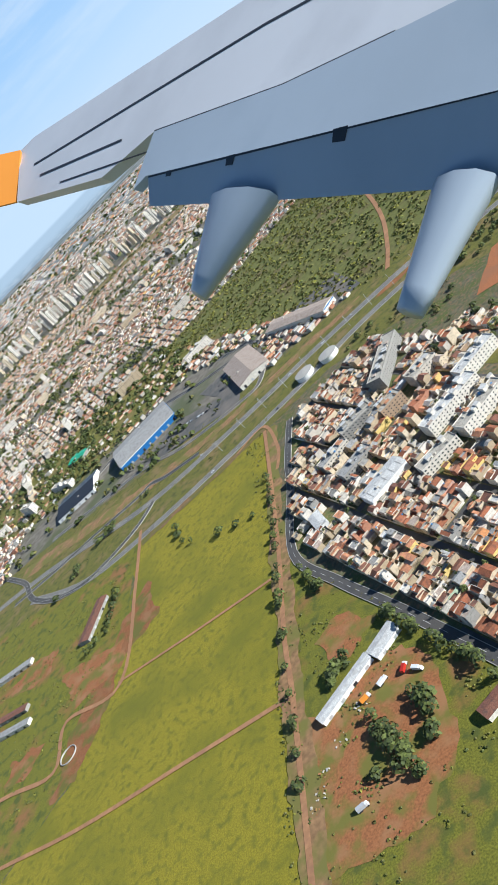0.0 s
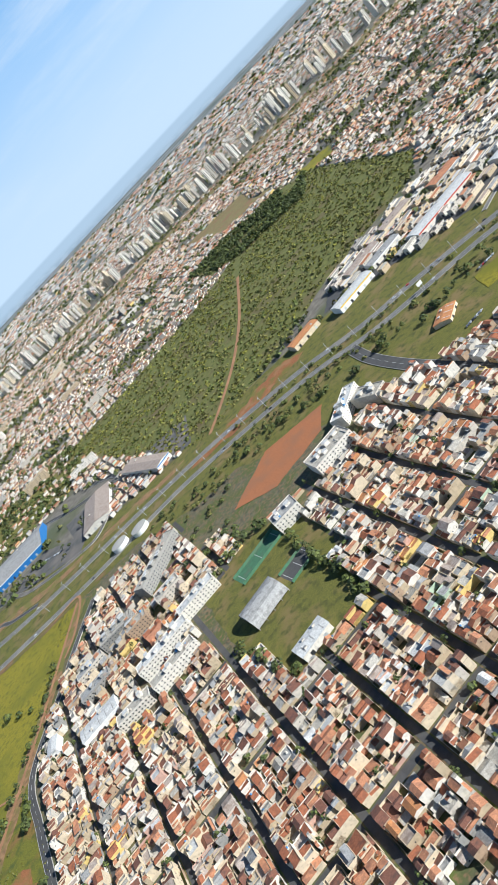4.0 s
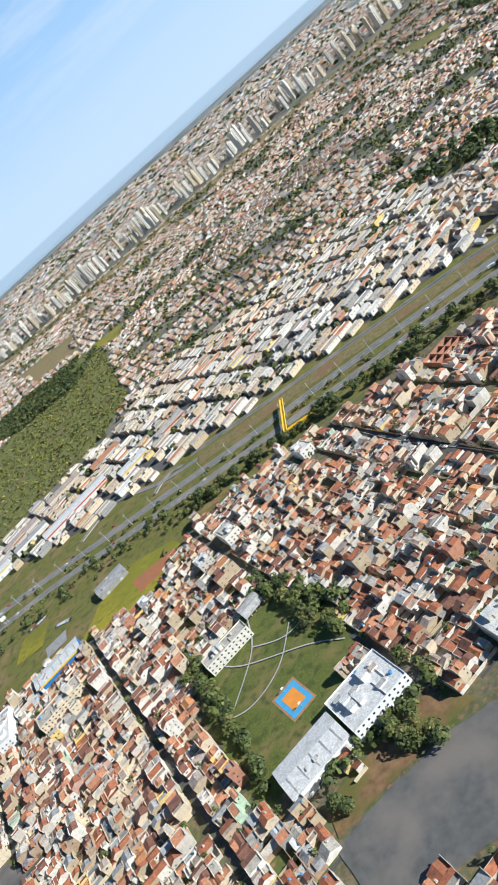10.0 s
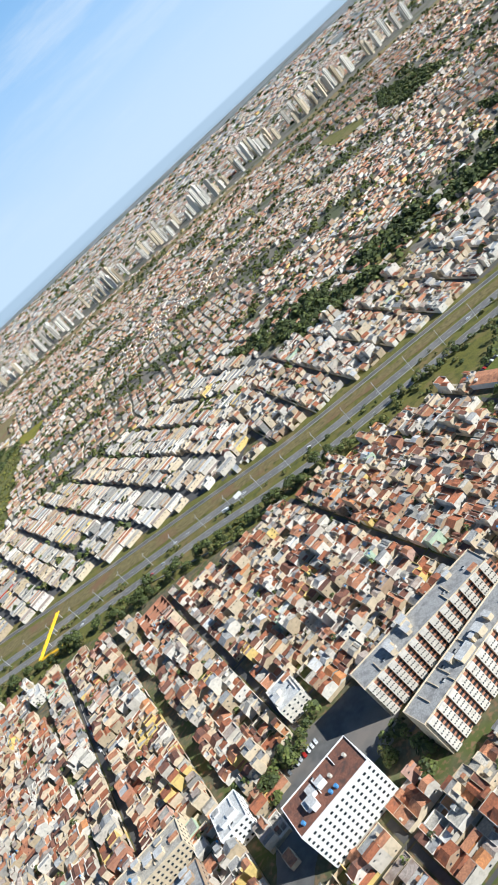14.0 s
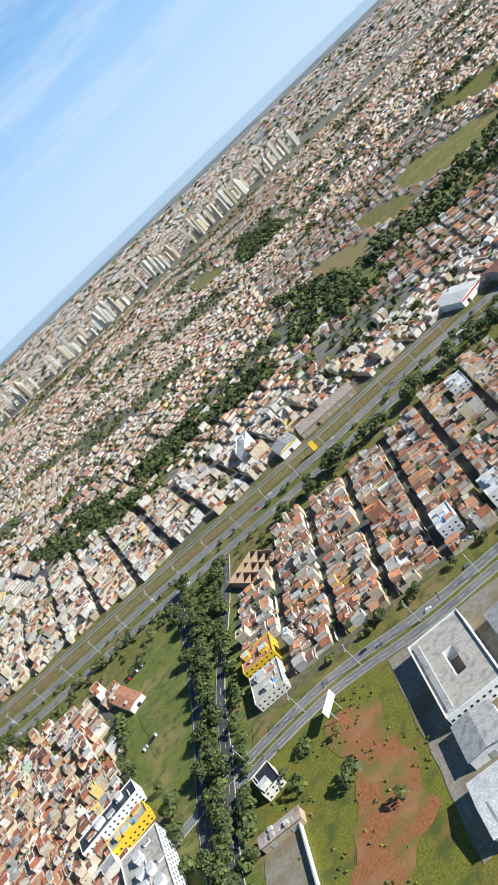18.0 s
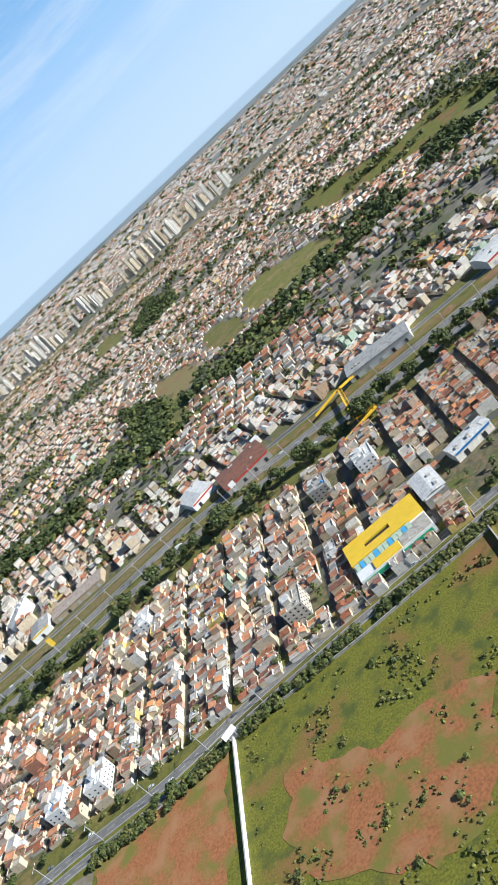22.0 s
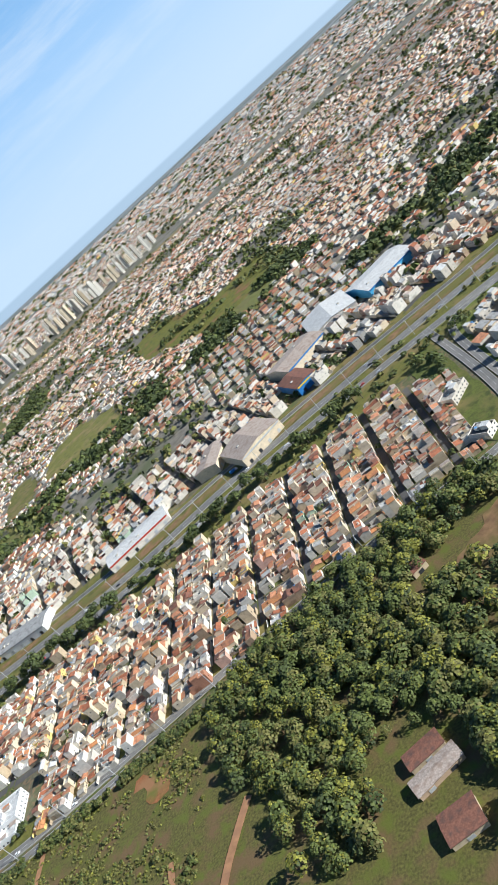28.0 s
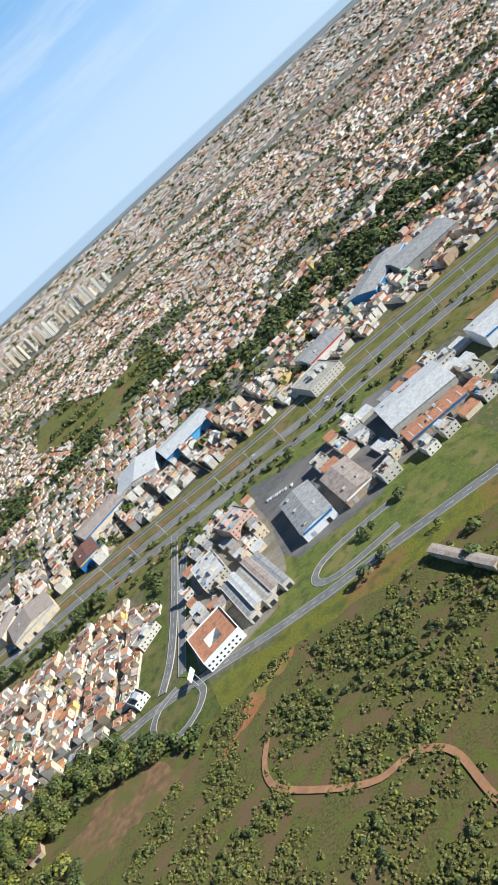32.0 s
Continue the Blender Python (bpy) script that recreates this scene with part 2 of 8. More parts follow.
class Buf:
    """Collects faces for one mesh."""

    def __init__(self):
        self.v, self.f, self.m = [], [], []
        self.o, self.c, self.s = (0.0, 0.0, 0.0), 1.0, 0.0

    def at(self, x, y, z=0.0, a=0.0):
        self.o, self.c, self.s = (x, y, z), math.cos(a), math.sin(a)
        return self

    def pt(self, p):
        x, y, z = p
        return (self.o[0] + x * self.c - y * self.s, self.o[1] + x * self.s + y * self.c, self.o[2] + z)

    def face(self, pts, m):
        k = len(self.v)
        self.v.extend(self.pt(p) for p in pts)
        self.f.append(tuple(range(k, k + len(pts))))
        self.m.append(m)

    def solid(self, pts, faces, mats):
        k = len(self.v)
        self.v.extend(self.pt(p) for p in pts)
        for i, f in enumerate(faces):
            self.f.append(tuple(k + j for j in f))
            self.m.append(mats[i] if isinstance(mats, (list, tuple)) else mats)

    def box(self, x0, x1, y0, y1, z0, z1, m, top=None):
        p = [(x0, y0, z0), (x1, y0, z0), (x1, y1, z0), (x0, y1, z0), (x0, y0, z1), (x1, y0, z1), (x1, y1, z1), (x0, y1, z1)]
        self.solid(p, [(0, 1, 5, 4), (1, 2, 6, 5), (2, 3, 7, 6), (3, 0, 4, 7), (4, 5, 6, 7)], [m, m, m, m, top or m])

    def gable(self, x0, x1, y0, y1, z, rise, m, over=0.4, along="x"):
        """A pitched roof with thickness over the rectangle; its ridge runs along x or y."""
        x0, x1, y0, y1, th = x0 - over, x1 + over, y0 - over, y1 + over, 0.18
        if along == "x":
            yc = (y0 + y1) / 2
            p = [(x0, y0, z), (x1, y0, z), (x1, yc, z + rise), (x0, yc, z + rise), (x1, y1, z), (x0, y1, z)]
        else:
            xc = (x0 + x1) / 2
            p = [(x1, y0, z), (x1, y1, z), (xc, y1, z + rise), (xc, y0, z + rise), (x0, y1, z), (x0, y0, z)]
        q = [(a, b, c - th) for a, b, c in p]
        self.solid(p + q, [(0, 1, 2, 3), (3, 2, 4, 5), (7, 6, 9, 8), (8, 9, 11, 10), (0, 6, 7, 1), (4, 10, 11, 5), (1, 7, 8, 2), (2, 8, 10, 4), (0, 3, 9, 6), (3, 5, 11, 9)], m)

    def gable_ends(self, x0, x1, y0, y1, z, rise, m, along="x"):
        if along == "x":
            yc = (y0 + y1) / 2
            self.face([(x1, y0, z), (x1, y1, z), (x1, yc, z + rise)], m)
            self.face([(x0, y1, z), (x0, y0, z), (x0, yc, z + rise)], m)
        else:
            xc = (x0 + x1) / 2
            self.face([(x0, y0, z), (x1, y0, z), (xc, y0, z + rise)], m)
            self.face([(x1, y1, z), (x0, y1, z), (xc, y1, z + rise)], m)

    def shed(self, x0, x1, y0, y1, z, rise, m, over=0.3):
        """A single-slope roof slab, high on the +y side."""
        x0, x1, y0, y1, th = x0 - over, x1 + over, y0 - over, y1 + over, 0.15
        p = [(x0, y0, z), (x1, y0, z), (x1, y1, z + rise), (x0, y1, z + rise)]
        q = [(a, b, c - th) for a, b, c in p]
        self.solid(p + q, [(0, 1, 2, 3), (7, 6, 5, 4), (0, 4, 5, 1), (1, 5, 6, 2), (2, 6, 7, 3), (3, 7, 4, 0)], m)

    def cyl(self, x, y, z0, z1, r, m, n=10, r2=None, cap=None):
        r2 = r if r2 is None else r2
        p = [(x + r * math.cos(i * 2 * math.pi / n), y + r * math.sin(i * 2 * math.pi / n), z0) for i in range(n)]
        p += [(x + r2 * math.cos(i * 2 * math.pi / n), y + r2 * math.sin(i * 2 * math.pi / n), z1) for i in range(n)]
        self.solid(p, [(i, (i + 1) % n, n + (i + 1) % n, n + i) for i in range(n)] + [tuple(range(n, 2 * n))], [m] * n + [cap or m])

    def mesh(self, name):
        me = bpy.data.meshes.new(name)
        me.from_pydata(self.v, [], self.f)
        used = list(dict.fromkeys(self.m))
        where = {m: i for i, m in enumerate(used)}
        for m in used:
            me.materials.append(m)
        me.polygons.foreach_set("material_index", [where[m] for m in self.m])
        me.update()
        return me


def part(name, buf, parent=None, label="", matrix=None):
    ob = new(name, buf if isinstance(buf, bpy.types.Mesh) else buf.mesh(name))
    if parent is not None:
        ob.parent = parent
    if matrix is not None:
        ob.matrix_basis = matrix
    if label:
        ob["label"] = label
    return ob


def thing(name, label, category, m=None, group="", kind=""):
    ob = new(name)
    ob.empty_display_size = 1.0
    if m is not None:
        ob.matrix_basis = m
    return tagged(ob, label, category, group, kind)


def inside(poly, x, y):
    """Which of the points lie in the polygon."""
    x, y = np.asarray(x, float), np.asarray(y, float)
    r = np.zeros(x.shape, bool)
    for (ax, ay), (bx, by) in zip(poly, poly[1:] + poly[:1]):
        if ay != by:
            r ^= ((ay > y) != (by > y)) & (x < (bx - ax) * (y - ay) / (by - ay) + ax)
    return r


def ragged(poly, step=6.0, amount=3.0, seed=1):
    """The polygon with an uneven outline: broad bays and small nicks."""
    g = random.Random(seed)
    out, ph = [], g.uniform(0, 99)
    for (ax, ay), (bx, by) in zip(poly, poly[1:] + poly[:1]):
        d = math.hypot(bx - ax, by - ay)
        n = max(1, int(d / step))
        for i in range(n):
            t = i / n
            x, y = ax + (bx - ax) * t, ay + (by - ay) * t
            k = amount * 2.4 * noise.noise((x / 17, y / 17, ph)) * min(1.0, 4 * t * (1 - t) + 0.3) + g.uniform(-0.35, 0.35) * amount
            out.append((x - (by - ay) / d * k, y + (bx - ax) / d * k))
    return out


sheet_height = [0.0]


def sheet(name, poly, material, label, category="ground", rough_edge=0.0, lift=None):
    """A piece of ground cover, a few centimetres above the one before."""
    sheet_height[0] += 0.006
    z = 0.05 + sheet_height[0] if lift is None else lift
    pts = ragged(poly, 5.0, rough_edge, len(name) + len(poly)) if rough_edge else poly
    bm = bmesh.new()
    vs = [bm.verts.new((x, y, z)) for x, y in pts]
    f = bm.faces.new(vs)
    f.normal_update()
    if f.normal.z < 0:
        f.normal_flip()
    bmesh.ops.triangulate(bm, faces=[f])
    me = bpy.data.meshes.new(name)
    bm.to_mesh(me)
    bm.free()
    me.materials.append(material)
    return tagged(new(name, me), label, category, kind="structure")


def ribbon_pts(line, half):
    """Left and right edge of a band along a line."""
    l, r = [], []
    for i, (x, y) in enumerate(line):
        ax, ay = line[max(0, i - 1)]
        bx, by = line[min(len(line) - 1, i + 1)]
        d = math.hypot(bx - ax, by - ay) or 1.0
        nx, ny = -(by - ay) / d, (bx - ax) / d
        l.append((x + nx * half, y + ny * half))
        r.append((x - nx * half, y - ny * half))
    return l, r


def smooth_line(line, n=6):
    """A Catmull-Rom curve through the points."""
    out = []
    p = [line[0], *line, line[-1]]
    for i in range(1, len(p) - 2):
        for k in range(n):
            t = k / n
            out.append(tuple(0.5 * (2 * b + (c - a) * t + (2 * a - 5 * b + 4 * c - d) * t * t + (3 * b - a - 3 * c + d) * t ** 3)
                             for a, b, c, d in zip(p[i - 1], p[i], p[i + 1], p[i + 2])))
    return out + [line[-1]]


def band(buf, line, half, z, m, z_side=None):
    l, r = ribbon_pts(line, half)
    for i in range(len(line) - 1):
        buf.face([(*r[i], z), (*r[i + 1], z), (*l[i + 1], z), (*l[i], z)], m)


def road(name, line, width, material, label, lines=1, kerbs=True, smooth=True, category="road"):
    """A carriageway with kerbs as real steps and painted lines."""
    sheet_height[0] += 0.006
    z = 0.09 + sheet_height[0]
    line = smooth_line(line) if smooth and len(line) > 2 else line
    b = Buf()
    band(b, line, width / 2, z, material)
    ob = tagged(part(name, b), label, category, kind="structure")
    if kerbs:
        k = Buf()
        for side in (1, -1):
            edge = ribbon_pts(line, width / 2 + 0.2)[0 if side == 1 else 1]
            band(k, edge, 0.2, z + 0.14, M_KERB)
            for s2 in (1, -1):
                e2 = ribbon_pts(edge, 0.2)[0 if s2 == 1 else 1]
                for i in range(len(e2) - 1):
                    k.face([(*e2[i], 0.0), (*e2[i + 1], 0.0), (*e2[i + 1], z + 0.14), (*e2[i], z + 0.14)], M_KERB)
        part("kerb", k, ob)
    if lines:
        p = Buf()
        for off in [0.0]:
            mid = ribbon_pts(line, abs(off))[0 if off >= 0 else 1] if off else line
            dash = off == 0.0
            for i in range(len(mid) - 1):
                (ax, ay), (bx, by) = mid[i], mid[i + 1]
                d = math.hypot(bx - ax, by - ay)
                n = max(1, int(d / 9.0)) if dash else 1
                for j in range(n):
                    t0, t1 = j / n, (j + (0.5 if dash else 1.0)) / n
                    seg = [(ax + (bx - ax) * t0, ay + (by - ay) * t0), (ax + (bx - ax) * t1, ay + (by - ay) * t1)]
                    band(p, seg, 0.10, z + 0.012, M_LINE)
        part("lane_marking", p, ob)
    return ob


# ---- trees ----
def leaf_cloud(buf, cx, cy, cz, rx, ry, rz, count, size, mats, g):
    """Small leaf clumps over and inside an uneven ball."""
    lobes = [(g.uniform(-0.5, 0.5), g.uniform(-0.5, 0.5), g.uniform(-0.3, 0.5), g.uniform(0.45, 0.7)) for _ in range(6)]
    for _ in range(count):
        lx, ly, lz, lr = lobes[g.randrange(6)]
        u, th = g.uniform(-0.6, 1), g.uniform(0, 2 * math.pi)
        w = math.sqrt(max(0.0, 1 - u * u))
        k = lr * (1 - 0.35 * g.random() ** 2)
        d = Vector((w * math.cos(th), w * math.sin(th), u))
        c = Vector((cx + (lx + d.x * k) * rx, cy + (ly + d.y * k) * ry, cz + (lz + d.z * k) * rz))
        nrm = (d + Vector((g.uniform(-0.4, 0.4), g.uniform(-0.4, 0.4), g.uniform(-0.2, 0.6)))).normalized()
        a = nrm.orthogonal().normalized()
        b = nrm.cross(a)
        s = size * g.uniform(0.6, 1.3)
        t = g.uniform(0, 6.28)
        a, b = a * math.cos(t) + b * math.sin(t), b * math.cos(t) - a * math.sin(t)
        # undersides mostly take the first, usually darker colour: crown shade put in
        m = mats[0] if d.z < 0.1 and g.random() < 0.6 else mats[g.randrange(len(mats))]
        buf.face([c + a * s, c + b * s * 0.7 + nrm * s * 0.2, c - a * s * 0.9, c - b * s * 0.75 - nrm * s * 0.15], m)


def tree_meshes(seed, h, r, mats, leaves=370):
    g = random.Random(seed)
    t = Buf()
    t.cyl(0, 0, -0.3, h * 0.45, 0.22 + r * 0.03, M_BARK, 7, 0.14)
    for i in range(5):
        a = i * 1.26 + g.uniform(-0.3, 0.3)
        z0, z1, l = h * 0.3, h * g.uniform(0.55, 0.75), r * g.uniform(0.45, 0.7)
        p0, p1 = Vector((0, 0, z0)), Vector((l * math.cos(a), l * math.sin(a), z1))
        w = (p1 - p0).orthogonal().normalized() * 0.09
        w2 = (p1 - p0).cross(w).normalized() * 0.09
        ring = [p0 + w, p0 + w2, p0 - w, p0 - w2]
        t.solid([tuple(q) for q in ring] + [tuple(p1)], [(0, 1, 4), (1, 2, 4), (2, 3, 4), (3, 0, 4)], M_BARK)
    c = Buf()
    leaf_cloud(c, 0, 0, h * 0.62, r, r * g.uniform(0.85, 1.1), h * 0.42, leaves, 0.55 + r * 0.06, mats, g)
    return t.mesh("trunk"), c.mesh("crown")


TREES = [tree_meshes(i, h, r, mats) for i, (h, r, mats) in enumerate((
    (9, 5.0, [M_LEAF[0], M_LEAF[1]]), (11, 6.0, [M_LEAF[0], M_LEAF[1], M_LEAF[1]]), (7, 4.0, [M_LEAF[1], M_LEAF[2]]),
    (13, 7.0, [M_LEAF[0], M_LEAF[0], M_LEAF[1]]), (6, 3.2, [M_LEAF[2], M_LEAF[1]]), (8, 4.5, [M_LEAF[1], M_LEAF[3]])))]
TREE_LABELS = ["round dark green broadleaf tree", "large dark green broadleaf tree with spreading crown", "small olive green street tree",
               "tall dense dark green tree", "low olive green tree on grass", "bright green broadleaf tree"]
tree_count = [0]
EXTRA_TREES = []


def tree(x, y, k=None, s=1.0, group="trees along the road"):
    k = rng.randrange(6) if k is None else k
    if tree_count[0] >= 300:                   # past these, trees join the uncounted ones
        EXTRA_TREES.append((x, y))
        return None
    ob = thing("tree", TREE_LABELS[k], "tree", Matrix.Translation((x, y, 0)) @ Matrix.Rotation(rng.uniform(0, 6.28), 4, "Z") @ Matrix.Diagonal((s, s, s * rng.uniform(0.85, 1.15), 1)), group)
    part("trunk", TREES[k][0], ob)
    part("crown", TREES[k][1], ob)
    tree_count[0] += 1
    return ob


def clump_field(name, label, xs, ys, r, h, mats, tris=26, category="trees", lift=0.0):
    """Many trees or bushes that nobody could count, as one mesh of leaf clumps."""
    n = len(xs)
    xs, ys = np.asarray(xs), np.asarray(ys)
    rr = r * nrg.uniform(0.6, 1.35, n)
    hh = h * nrg.uniform(0.65, 1.3, n)
    per = np.repeat(np.arange(n), tris)
    u = nrg.uniform(-0.25, 1, n * tris)
    th = nrg.uniform(0, 2 * np.pi, n * tris)
    w = np.sqrt(1 - u * u) * nrg.uniform(0.55, 1.0, n * tris)
    d = np.stack([w * np.cos(th), w * np.sin(th), u], 1)
    c = np.stack([xs[per] + d[:, 0] * rr[per], ys[per] + d[:, 1] * rr[per], lift + hh[per] * (0.5 + 0.48 * d[:, 2])], 1)
    nrm = d + nrg.uniform(-0.4, 0.4, d.shape)
    nrm[:, 2] += 0.3
    nrm /= np.linalg.norm(nrm, axis=1)[:, None]
    a = np.cross(nrm, nrg.normal(size=d.shape))
    a /= np.linalg.norm(a, axis=1)[:, None]
    b = np.cross(nrm, a)
    s = (rr[per] * 1.95 / math.sqrt(tris))[:, None] * nrg.uniform(0.7, 1.3, (n * tris, 1))
    v = np.stack([c + a * s, c + b * s * 0.8 + nrm * s * 0.25, c - a * s, c - b * s * 0.8 - nrm * s * 0.2], 1).reshape(-1, 3)
    me = bpy.data.meshes.new(name)
    k = n * tris
    me.vertices.add(4 * k)
    me.vertices.foreach_set("co", v.ravel())
    me.loops.add(4 * k)
    me.loops.foreach_set("vertex_index", np.arange(4 * k))
    me.polygons.add(k)
    me.polygons.foreach_set("loop_start", np.arange(k) * 4)
    me.polygons.foreach_set("loop_total", np.full(k, 4))
    for m in mats:
        me.materials.append(m)
    me.polygons.foreach_set("material_index", (nrg.integers(0, 1000, n)[per] + (nrg.random(k) < 0.25)) % len(mats))
    me.shade_flat()
    me.update()
    me.validate()
    return tagged(new(name, me), label, category, kind="stuff")


def scatter(poly, per_ha, clear=()):
    xs, ys = [p[0] for p in poly], [p[1] for p in poly]
    x0, x1, y0, y1 = min(xs), max(xs), min(ys), max(ys)
    n = int((x1 - x0) * (y1 - y0) / 10000 * per_ha)
    x, y = nrg.uniform(x0, x1, n), nrg.uniform(y0, y1, n)
    k = inside(poly, x, y)
    for q in clear:
        k &= ~inside(q, x, y)
    return x[k], y[k]


# ---- houses ----
STOREY = 2.9


def pick(weights):
    return rng.choices(range(len(weights)), weights)[0]


def windows_on(b, x0, x1, y, face, z0, storeys, every=2.6, wide=1.2, high=1.2):
    """Recessed dark panes with a sill on a wall that faces -y or +y (face -1, 1)."""
    n = max(1, int((x1 - x0) / every))
    for s in range(storeys):
        for i in range(n):
            xc = x0 + (i + 0.5) * (x1 - x0) / n
            z = z0 + s * STOREY + 1.0
            yy = y + face * 0.03
            q = [(xc - wide / 2, yy, z), (xc + wide / 2, yy, z), (xc + wide / 2, yy, z + high), (xc - wide / 2, yy, z + high)]
            b.face(q if face < 0 else q[::-1], M_GLASS)


def windows_side(b, y0, y1, x, face, z0, storeys, every=2.8, wide=1.2, high=1.2):
    n = max(1, int((y1 - y0) / every))
    for s in range(storeys):
        for i in range(n):
            yc = y0 + (i + 0.5) * (y1 - y0) / n
            z = z0 + s * STOREY + 1.0
            xx = x + face * 0.03
            q = [(xx, yc - wide / 2, z), (xx, yc + wide / 2, z), (xx, yc + wide / 2, z + high), (xx, yc - wide / 2, z + high)]
            b.face(q if face > 0 else q[::-1], M_GLASS)


def parapet(b, x0, x1, y0, y1, z, m, hgt=0.7, th=0.25):
    b.box(x0, x1, y0, y0 + th, z, z + hgt, m)
    b.box(x0, x1, y1 - th, y1, z, z + hgt, m)
    b.box(x0, x0 + th, y0 + th, y1 - th, z, z + hgt, m)
    b.box(x1 - th, x1, y0 + th, y1 - th, z, z + hgt, m)


def bay(wall, roof, x0, x1, y0, y1, h, storeys, style, wm, rm):
    """One block of a house with its own roof between raised party walls."""
    wall.box(x0, x1, y0, y1, 0, h, wm)
    for s in range(storeys):
        if rng.random() < 0.4:
            windows_on(wall, x0 + 0.4, x1 - 0.4, y0, -1, s * STOREY, 1, rng.uniform(2.6, 5.0), rng.uniform(0.7, 1.4), rng.uniform(0.6, 1.0))
        if rng.random() < 0.15:
            windows_on(wall, x0 + 0.4, x1 - 0.4, y1, 1, s * STOREY, 1, rng.uniform(3.0, 5.0), 0.8, 0.7)
        if rng.random() < 0.2:
            windows_side(wall, y0 + 0.4, y1 - 0.4, x1, 1, s * STOREY, 1, rng.uniform(3.0, 5.0), 0.8, 0.8)
    if style in ("gable_y", "gable_x"):
        al = style[-1]
        rise = min(2.2, ((x1 - x0) if al == "y" else (y1 - y0)) * 0.5 * rng.uniform(0.3, 0.5))
        wall.gable_ends(x0, x1, y0, y1, h, rise, wm, al)
        roof.gable(x0, x1, y0, y1, h + 0.05, rise, rm, 0.2, al)
        if rng.random() < 0.55:                # the neighbour's raised party wall
            wall.box(x0 - 0.22, x0 + 0.02, y0, y1, h, h + rise * rng.uniform(0.4, 1.1) + 0.3, wm)
    elif style == "shed":
        rise = rng.uniform(0.6, 1.6)
        p = rise + rng.uniform(0.1, 0.5)
        for xx in ((x0, x1 - 0.2) if rng.random() < 0.7 else (x0,)):
            wall.box(xx, xx + 0.2, y0, y1, h, h + p * rng.uniform(0.55, 1.0), wm)
        if rng.random() < 0.5:
            wall.box(x0 + 0.2, x1 - 0.2, y1 - 0.2, y1, h, h + p, wm)
            roof.shed(x0 + 0.2, x1 - 0.2, y0, y1 - 0.2, h + 0.05, rise, rm, 0.0)
        else:
            roof.solid([(x0 + 0.2, y0 + 0.2, h + rise), (x1 - 0.2, y0 + 0.2, h + rise), (x1 - 0.2, y1, h + 0.05), (x0 + 0.2, y1, h + 0.05)], [(0, 1, 2, 3)], rm)
            wall.box(x0 + 0.2, x1 - 0.2, y0, y0 + 0.2, h, h + p, wm)
            wall.face([(x1, y0, h), (x1, y1, h), (x1, y0, h + rise)], wm)
    else:                                      # flat terrace with a parapet, often half roofed over
        parapet(wall, x0, x1, y0, y1, h, wm, rng.uniform(0.5, 1.1), 0.2)
        roof.box(x0 + 0.2, x1 - 0.2, y0 + 0.2, y1 - 0.2, h, h + 0.05, rm)
        k = rng.random()
        if k < 0.25 and x1 - x0 > 4:
            u, v = rng.uniform(x0 + 0.5, x1 - 3.0), rng.uniform(y0 + 0.3, max(y0 + 0.4, y1 - 3.0))
            wall.box(u, u + 2.2, v, v + 2.4, h, h + 2.3, wm, ROOFS[rng.choice((0, 3, 4, 1))])
        elif k < 0.6:
            roof.shed(x0 + 0.2, x1 - 0.2, y0 + 0.2, y0 + (y1 - y0) * rng.uniform(0.4, 0.9), h + 2.0, 0.6, ROOFS[rng.choice((0, 1, 1, 2, 3, 6))], 0.0)
            for sx in (x0 + 0.3, x1 - 0.5):
                wall.box(sx, sx + 0.2, y0 + 0.3, y0 + 0.5, h, h + 1.9, wm)


